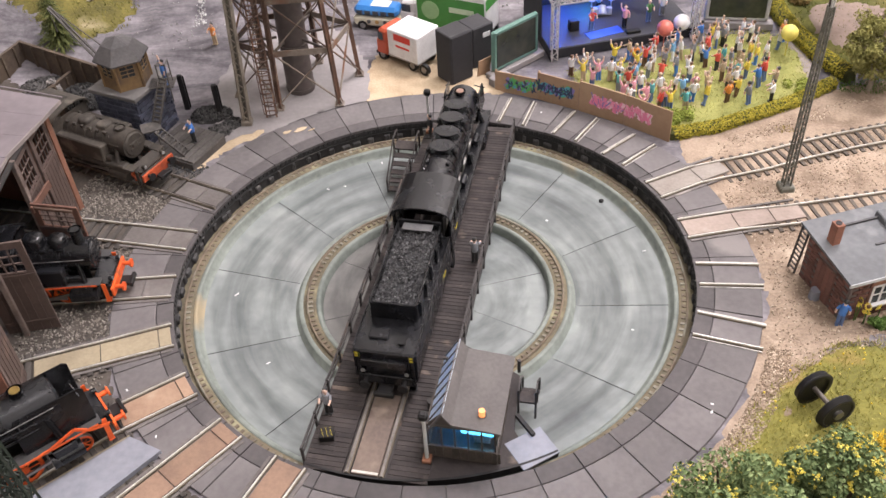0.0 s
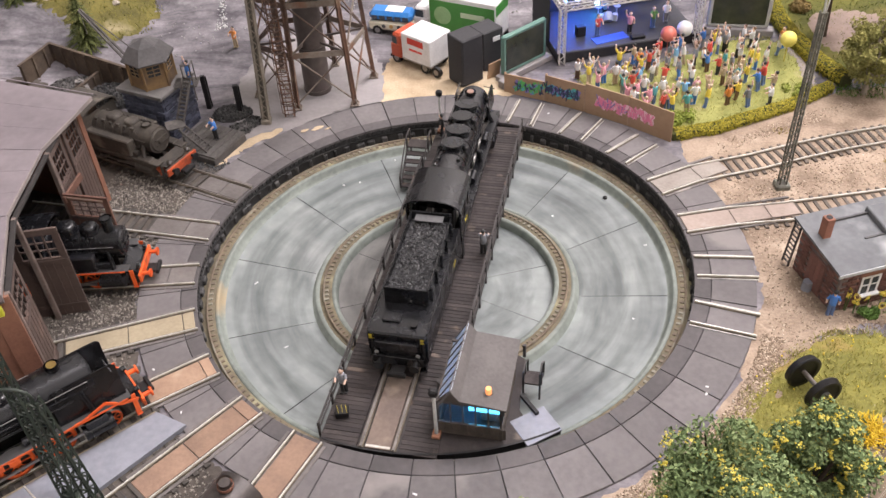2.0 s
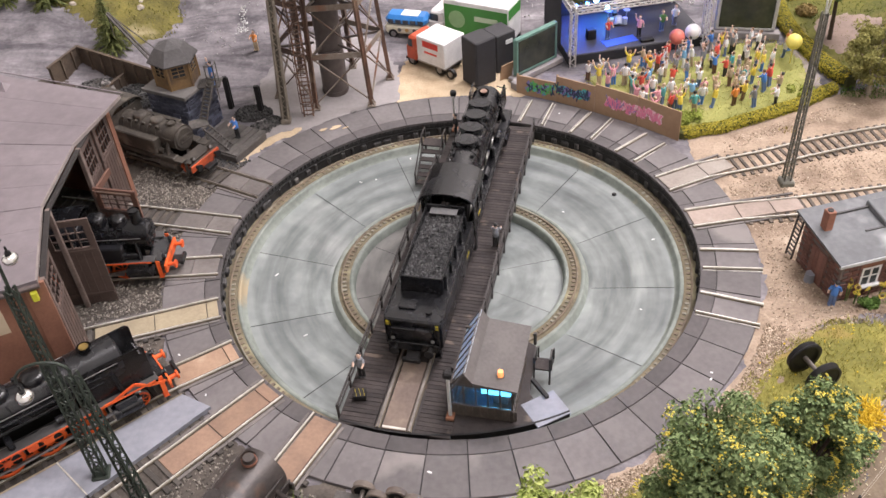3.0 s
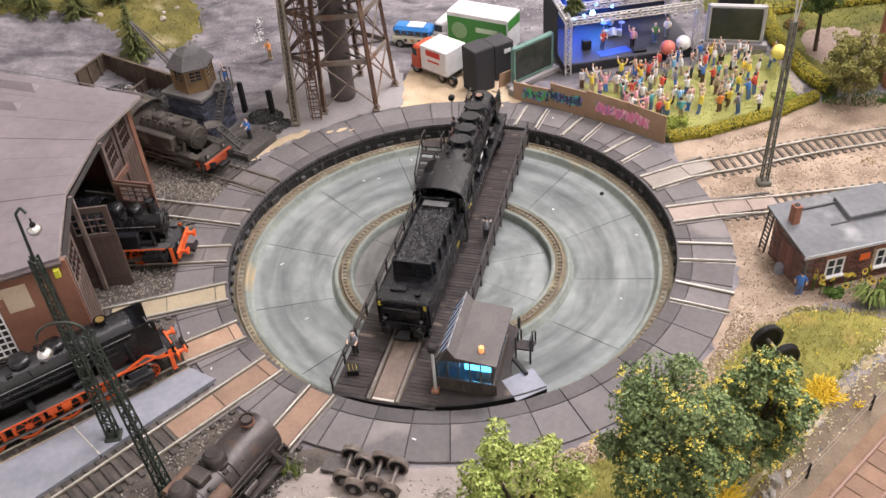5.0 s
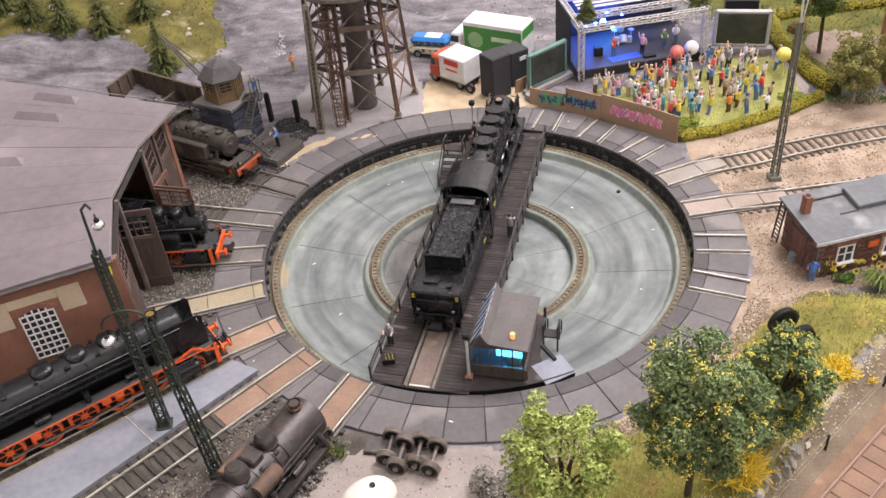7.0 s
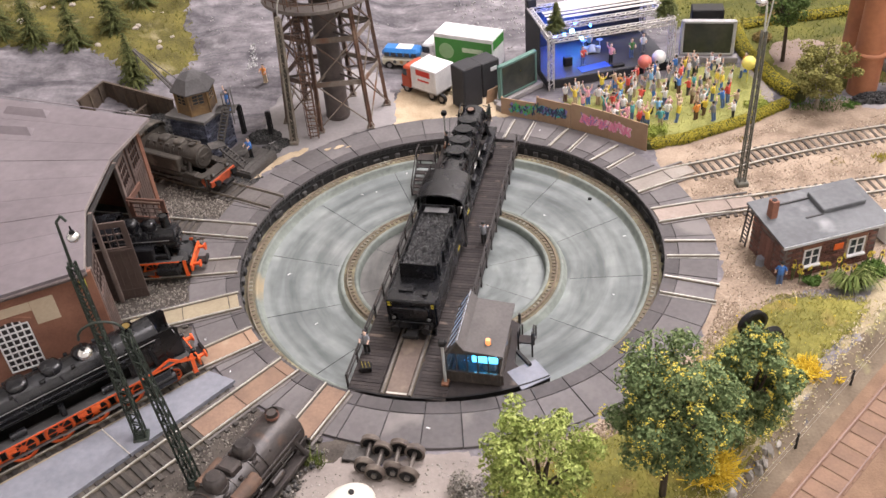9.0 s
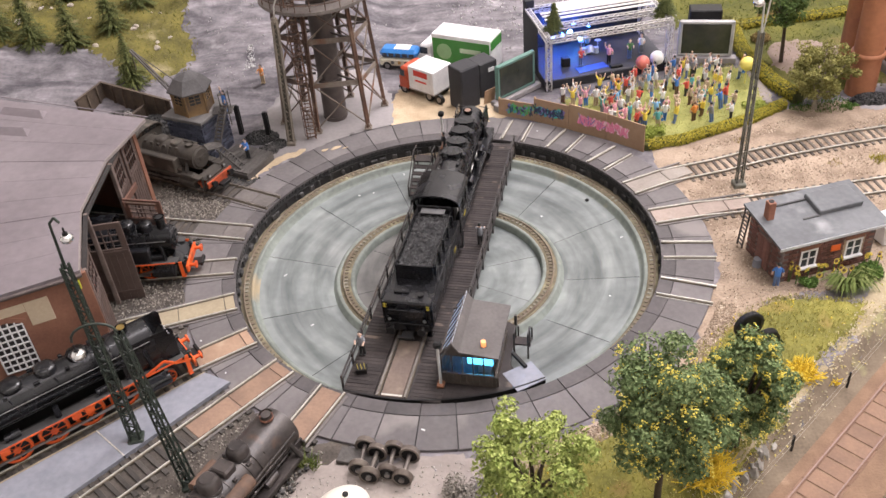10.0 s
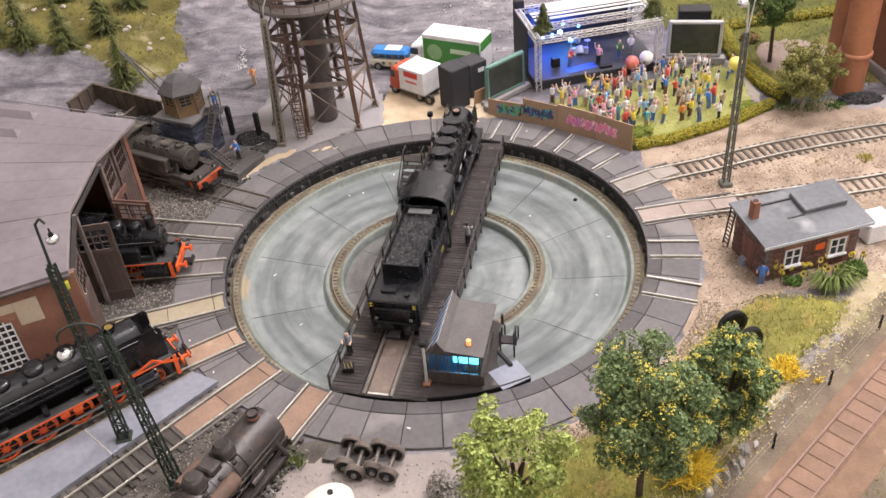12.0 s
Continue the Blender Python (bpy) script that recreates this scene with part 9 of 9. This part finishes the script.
cover("pavement", [(330, 215), (380, 225), (400, 270), (360, 300), (325, 290), (312, 250)], 1.9, surface("pinkish_gravel", (0.27, 0.205, 0.165), (0.18, 0.135, 0.11), 0.9, 0, 40.0, 0.6), "pinkish gravel spot under the park tree", "pavement", seed=22)
turf("grass", [(302, 160), (345, 150), (372, 162), (350, 178), (312, 178)], 900, 2.6, [(0.06, 0.13, 0.02), (0.12, 0.21, 0.04)], "green grass below the garden tree", 24)


# ---- fir trees ----
def fir(x, y, h, r, seed, label, z=None):
    rnd_ = random.Random(seed)
    t = thing("fir_tree", x, y, gz(x, y) - 1.0 if z is None else z, 0, label, "tree", "fir trees")
    part("trunk", Geo().tube((0, 0, -2), (0, 0, h * 0.95), 1.6, 0.4, 8), surface("fir_bark", (0.1, 0.07, 0.05), (0.06, 0.04, 0.03), 0.9), t)
    g = Geo()
    tiers = 17
    for k in range(tiers):
        f = k / (tiers - 1)
        z0 = h * (0.08 + 0.88 * f)
        rr = r * (1 - f) ** 0.85 + 1.2
        for b in range(int(24 - 12 * f)):
            a = rnd_.uniform(0, 6.283)
            ln = rr * rnd_.uniform(0.75, 1.12)
            base = Vector((0, 0, z0 + rnd_.uniform(-1, 1)))
            tip = base + Vector((math.cos(a) * ln, math.sin(a) * ln, -ln * rnd_.uniform(0.2, 0.45)))
            for n_ in range(max(5, int(ln * 1.5))):
                q = (n_ + rnd_.random()) / max(5, int(ln * 1.5))
                c = base.lerp(tip, q)
                side = Vector((-math.sin(a), math.cos(a), 0)) * rnd_.choice((-1, 1)) * rnd_.uniform(1.0, 2.6) * (1.15 - q)
                e = c + side + (tip - base).normalized() * rnd_.uniform(0.8, 2.0) + Vector((0, 0, rnd_.uniform(-1.0, 0.4)))
                w = (e - c).cross(Vector((0, 0, 1))).normalized() * 0.85
                g.add([c - w, c + w, e], [(0, 1, 2)])
    part("needles", g, island("fir_needles", [(0.045, 0.06, 0.02), (0.09, 0.105, 0.035), (0.14, 0.15, 0.05), (0.065, 0.08, 0.03)], 0.85), t)


for i, (x, y, h, r) in enumerate(((-412, 356, 62, 20), (-368, 350, 58, 19), (-297, 290, 55, 17), (-335, 380, 60, 19), (-450, 372, 60, 20), (-318, 430, 55, 19), (-490, 400, 62, 20), (-398, 440, 58, 19))):
    fir(x, y, h, r, 300 + i, "dark olive fir tree on the grassy slope")
for x, y, h, r, z in ((111, 252, 26, 9, 51), (217, 268, 20, 11, 51)):
    fir(x, y, h, r, 320 + int(h), "small dark fir placed on the stage truss", z)

# stones on the slope
rnd = random.Random(61)
for i in range(46):
    x, y = rnd.uniform(-520, -235), rnd.uniform(275, 430)
    if not inside(x, y, hill):
        continue
    s = rnd.uniform(1.6, 4.2)
    g = Geo().ball((0, 0, 0), s, 7, 5, 0.65, rnd.uniform(0.8, 1.4), rnd.uniform(0.7, 1.1))
    g.v = [(a + rnd.uniform(-0.2, 0.2) * s, b + rnd.uniform(-0.2, 0.2) * s, c + rnd.uniform(-0.15, 0.15) * s) for a, b, c in g.v]
    g.s = [False] * len(g.s)
    setdown(tagged(part("boulder", g, surface("pale_limestone", (0.5, 0.45, 0.38), (0.34, 0.3, 0.25), 0.9) if i == 0 else bpy.data.materials["pale_limestone"]), "pale rough stone lying on the grassy slope", "stone", "stones on the slope"), x, y, gz(x, y) + 1.6, rnd.uniform(0, 360))

# broken pale rubble and a white patch on the quarry floor
stones("rubble", [[(-240, 270), (-60, 290), (-40, 420), (-240, 440)]], 260, 1.0, [(0.26, 0.25, 0.245), (0.4, 0.39, 0.38), (0.32, 0.31, 0.3)], "grey rubble strewn over the quarry ground", 62, 0.2)
stones("rubble", [[(-194, 312), (-182, 316), (-186, 350), (-192, 346)]], 70, 1.3, [(0.6, 0.6, 0.59), (0.45, 0.45, 0.44), (0.7, 0.7, 0.69)], "patch of white broken rock in the quarry", 63, 0.2)
stones("rubble", [[(60, 330), (260, 330), (260, 460), (0, 460)]], 500, 1.4, [(0.4, 0.39, 0.38), (0.52, 0.51, 0.5)], "loose grey rubble behind the stage", 64, 0.2)

# ---- lower line at the front right ----
DIR = 42.4
ux, uy = math.cos(radians(DIR)), math.sin(radians(DIR))


def lower(s, off):
    """A place s along and off to the left of the lower line's middle."""
    return 184 + ux * s - uy * off, -236 + uy * s + ux * off


LOWBED = surface("red_brown_ballast", (0.25, 0.165, 0.11), (0.18, 0.118, 0.08), 0.95, 0, 80.0, 0.9, 10.0, (0.38, 0.27, 0.19), 0.2, 0.1)
REDSLEEPER = surface("red_brown_sleeper", (0.25, 0.155, 0.103), (0.19, 0.118, 0.08), 0.85, 0, 80.0, 0.4, 8.0, vary=0.12)
bed = [lower(s, o) for s, o in ((-160, -26), (330, -26), (330, 17), (-160, 17))]
tagged(part("ballast_bed", Geo().slab(bed, -3.0, -0.15), LOWBED), "reddish brown ballast bed of the lower line", "ballast", kind="structure")
low_sleeper = Geo().box(0, 0, -0.7, 9.8, 21.0, 0.75, 0.25).mesh("sleeper", REDSLEEPER)
track("track", [lower(-150, 0), lower(320, 0)], "rust-brown track of the lower line on reddish sleepers", z=0.3, sleepers=0, head=surface("brown_rail_head", (0.27, 0.185, 0.15), (0.2, 0.13, 0.105), 0.55, 0.15), foot=surface("brown_rail_foot", (0.25, 0.15, 0.1), (0.18, 0.1, 0.07), 0.8), step=10.8, sleeper_mesh=low_sleeper)
MUD = surface("muddy_verge", (0.225, 0.18, 0.13), (0.135, 0.108, 0.078), 0.95, 0, 60.0, 0.9, 10.0, (0.3, 0.28, 0.15), 0.2, 0.1)
cover("ground", [lower(-150, 9), lower(0, 9), lower(120, 9), lower(300, 9), lower(300, 40), lower(120, 40), lower(0, 40), lower(-150, 40)], 0.9, MUD, "muddy verge beside the lower line", "ground", seed=25, rough=0.4)
cover("ground", [lower(-150, -25), lower(300, -25), lower(300, -120), lower(-150, -120)], 0.7, MUD, "grassy mud beyond the lower line", "ground", seed=26)
turf("grass", [lower(-100, -27), lower(250, -27), lower(250, -60), lower(-100, -60)], 1500, 2.4, GRASS_TONES, "thin grass beyond the lower line", 27)
wirefence = thing("wire_fence", 0, 0, 0, 0, "thin wire fence on dark posts above the lower line", "fence")
for s in range(-3, 6):
    x, y = lower(20 + s * 64, 24)
    part("fence_post", Geo().bar((x, y, -2), (x, y, 11.5), 1.1), BLACK_DULL, wirefence)
for z in (4.5, 10.5):
    a, b = lower(-175, 24), lower(345, 24)
    part("wire", Geo().tube((*a, z), (*b, z), 0.14, n=5), paint("dull_wire", (0.32, 0.28, 0.22)), wirefence)
LEDGE = surface("pale_rock_ledge", (0.4, 0.375, 0.335), (0.22, 0.205, 0.18), 0.85, 0, 40.0, 0.8, 8.0, (0.55, 0.54, 0.52), 0.2)
rnd = random.Random(65)
ledge = thing("rock_ledge", 0, 0, 0, 0, "pale grey rock ledge along the meadow's edge", "rock ledge")
for s in range(-24, 4):
    x, y = lower(s * 4.6 + rnd.uniform(-2, 2), 32.8 + rnd.uniform(-1.5, 2.5))
    g = Geo(pose(x, y, 1.0, 0, 0, DIR + rnd.uniform(-20, 20))).ball((0, 0, 0), 1.0, 9, 6, rnd.uniform(4.0, 8.0), rnd.uniform(2.5, 4.2), rnd.uniform(2.2, 4.6))
    g.v = [(a + rnd.uniform(-1.1, 1.1), b + rnd.uniform(-1.0, 1.0), c + rnd.uniform(-1.1, 1.1)) for a, b, c in g.v]
    g.s = [False] * len(g.s)
    part("rock", g, LEDGE, ledge)
STRAW = surface("straw_coloured_bank", (0.44, 0.37, 0.25), (0.29, 0.24, 0.15), 0.95, 0, 60.0, 1.0, 12.0, (0.54, 0.5, 0.41), 0.2, 0.1)
cover("ground", [lower(-40, 33), lower(40, 34), lower(120, 34), lower(200, 34), lower(200, 58), lower(150, 52), lower(100, 43), lower(40, 46), lower(-40, 44)], 1.9, STRAW, "pale straw-coloured bank above the rock ledge", "ground", seed=29)
g = Geo()
for _ in range(1500):
    x, y = lower(rnd.uniform(-60, 200), 38 + rnd.gauss(0, 6))
    leaf_tri(g, Vector((x, y, ground_z(x, y) + rnd.uniform(1.2, 2.4))), Vector((rnd.gauss(0, 0.4), rnd.gauss(0, 0.4), 1)), rnd.uniform(0.5, 1.1), rnd)
tagged(part("leaf_litter", g, island("litter_tone", [(0.5, 0.42, 0.1), (0.42, 0.36, 0.24), (0.55, 0.5, 0.36), (0.25, 0.22, 0.1)])), "pale dry leaf litter and small flowers on the bank", "leaves", kind="stuff")

# ---- big brown chimney column at the right edge ----
TERRA = surface("terracotta_column", (0.42, 0.175, 0.085), (0.3, 0.12, 0.06), 0.6, 0, 30.0, 0.15, 8.0, (0.36, 0.2, 0.13), 0.1)
col = thing("terracotta_column", 374, 184, -1.5, 0, "tall terracotta coloured round column with a collar", "column")
part("shaft", Geo().tube((0, 0, 0), (0, 0, 190), 12.6, 12.0, 36), TERRA, col)
part("collar", Geo().sweep([(12.2, 36), (14.2, 37), (14.2, 40), (12.2, 41)], 36), TERRA, col)
part("shaft_behind", Geo().tube((4, 34, 0), (4, 34, 190), 13, 12.5, 32), TERRA, col)
wallr = thing("brick_building", 450, 205, -1.5, 8, "reddish brown building wall behind the column", "building")
part("wall", Geo().box(0, 0, 0, 76, 90, 90, 0.5), BRICK, wallr)
part("plinth", Geo().box(0, 0, 0, 82, 96, 10, 0.8), CONCRETE, wallr)
part("string_course", Geo().box(0, 0, 70, 79, 93, 5, 0.5), CONCRETE, wallr)
heap("coal_heap", 378, 166, 20, 9, 6, 1.6, 400, DARKS, "dark coal strewn at the column's foot", 56)
cover("pavement", [(360, 150), (420, 145), (520, 160), (520, 180), (410, 178), (372, 172)], 1.3, CONCRETE, "grey paving before the brick building", "pavement", seed=28)

# ---- spilt sand, scraps and grit ----
rnd = random.Random(403)
for r, a, wide, deep in ((186, 83, 9, 4), (189, 78, 7, 2.5), (180, 80, 5, 1.2), (183, 120, 6, 3), (186, 123, 4, 2), (178, 118, 3, 1)):
    cx, cy = polar(r, a)
    ca, sa = math.cos(radians(a + 90)), math.sin(radians(a + 90))
    o = []
    for k in range(10):
        u, v = wide * math.cos(k * 0.628) * rnd.uniform(0.6, 1.1), deep * math.sin(k * 0.628) * rnd.uniform(0.5, 1.1)
        o.append((cx + ca * u - sa * v, cy + sa * u + ca * v))
    if sum(p[0] * q[1] - q[0] * p[1] for p, q in zip(o, o[1:] + o[:1])) < 0:
        o.reverse()
    tagged(part("spilt_sand", Geo().slab(o, 0.02, 0.3), PALE_SAND), "thin pale crust of sand spilt on the ring slabs", "sand", kind="structure")
rnd = random.Random(404)
for r, a, z in ((150, 96, -12), (128, 118, -20), (132, 123, -20), (140, 104, -18.6), (186, 205, 0.1), (184, 217, 0.1), (180, 62, 0.1), (120, -20, -21), (135, 10, -19), (100, 40, -23), (172, -97, 0.1), (178, -40, 0.1), (180, -41.5, 0.1), (110, 205, -22), (125, 175, -20.6)):
    x, y = polar(r, a)
    setdown(tagged(part("paper_scrap", Geo().box(0, 0, 0, rnd.uniform(1.4, 3.2), rnd.uniform(0.7, 1.2), 0.35, 0.1), WHITE), "tiny white scrap lying on the concrete", "scrap", "white scraps"), x, y, z, rnd.uniform(0, 180))
SANDGRIT = [(0.48, 0.385, 0.285), (0.22, 0.165, 0.12), (0.36, 0.28, 0.205), (0.62, 0.53, 0.42)]
stones("grit", [[(165, -110), (250, -80), (330, -70), (420, -40), (430, 140), (300, 150), (200, 110), (186, 40), (186, -60)]], 13000, 0.8, SANDGRIT, "coarse tan grit strewn between the tracks", 66, 0.55, 194, (22.5, 7.5))
stones("grit", [wedge(-72, -24, 192, 206, 8)], 4200, 0.9, SANDGRIT, "coarse pale grit along the ring's rim", 67, 0.7, 193)
stones("grit", [[(-45, 190), (60, 190), (60, 215), (20, 265), (-40, 260)]], 500, 0.55, [(0.55, 0.44, 0.3), (0.45, 0.35, 0.23), (0.65, 0.55, 0.4)], "coarse grit on the pale sand by the lorries", 68, 0.8, 193)
stones("grit", [[(-110, -200), (20, -196), (0, -280), (-110, -280)]], 700, 0.7, [(0.4, 0.37, 0.33), (0.25, 0.23, 0.2), (0.52, 0.49, 0.45)], "fine grit on the dusty ground by the wheelsets", 69, 1.2, 193)
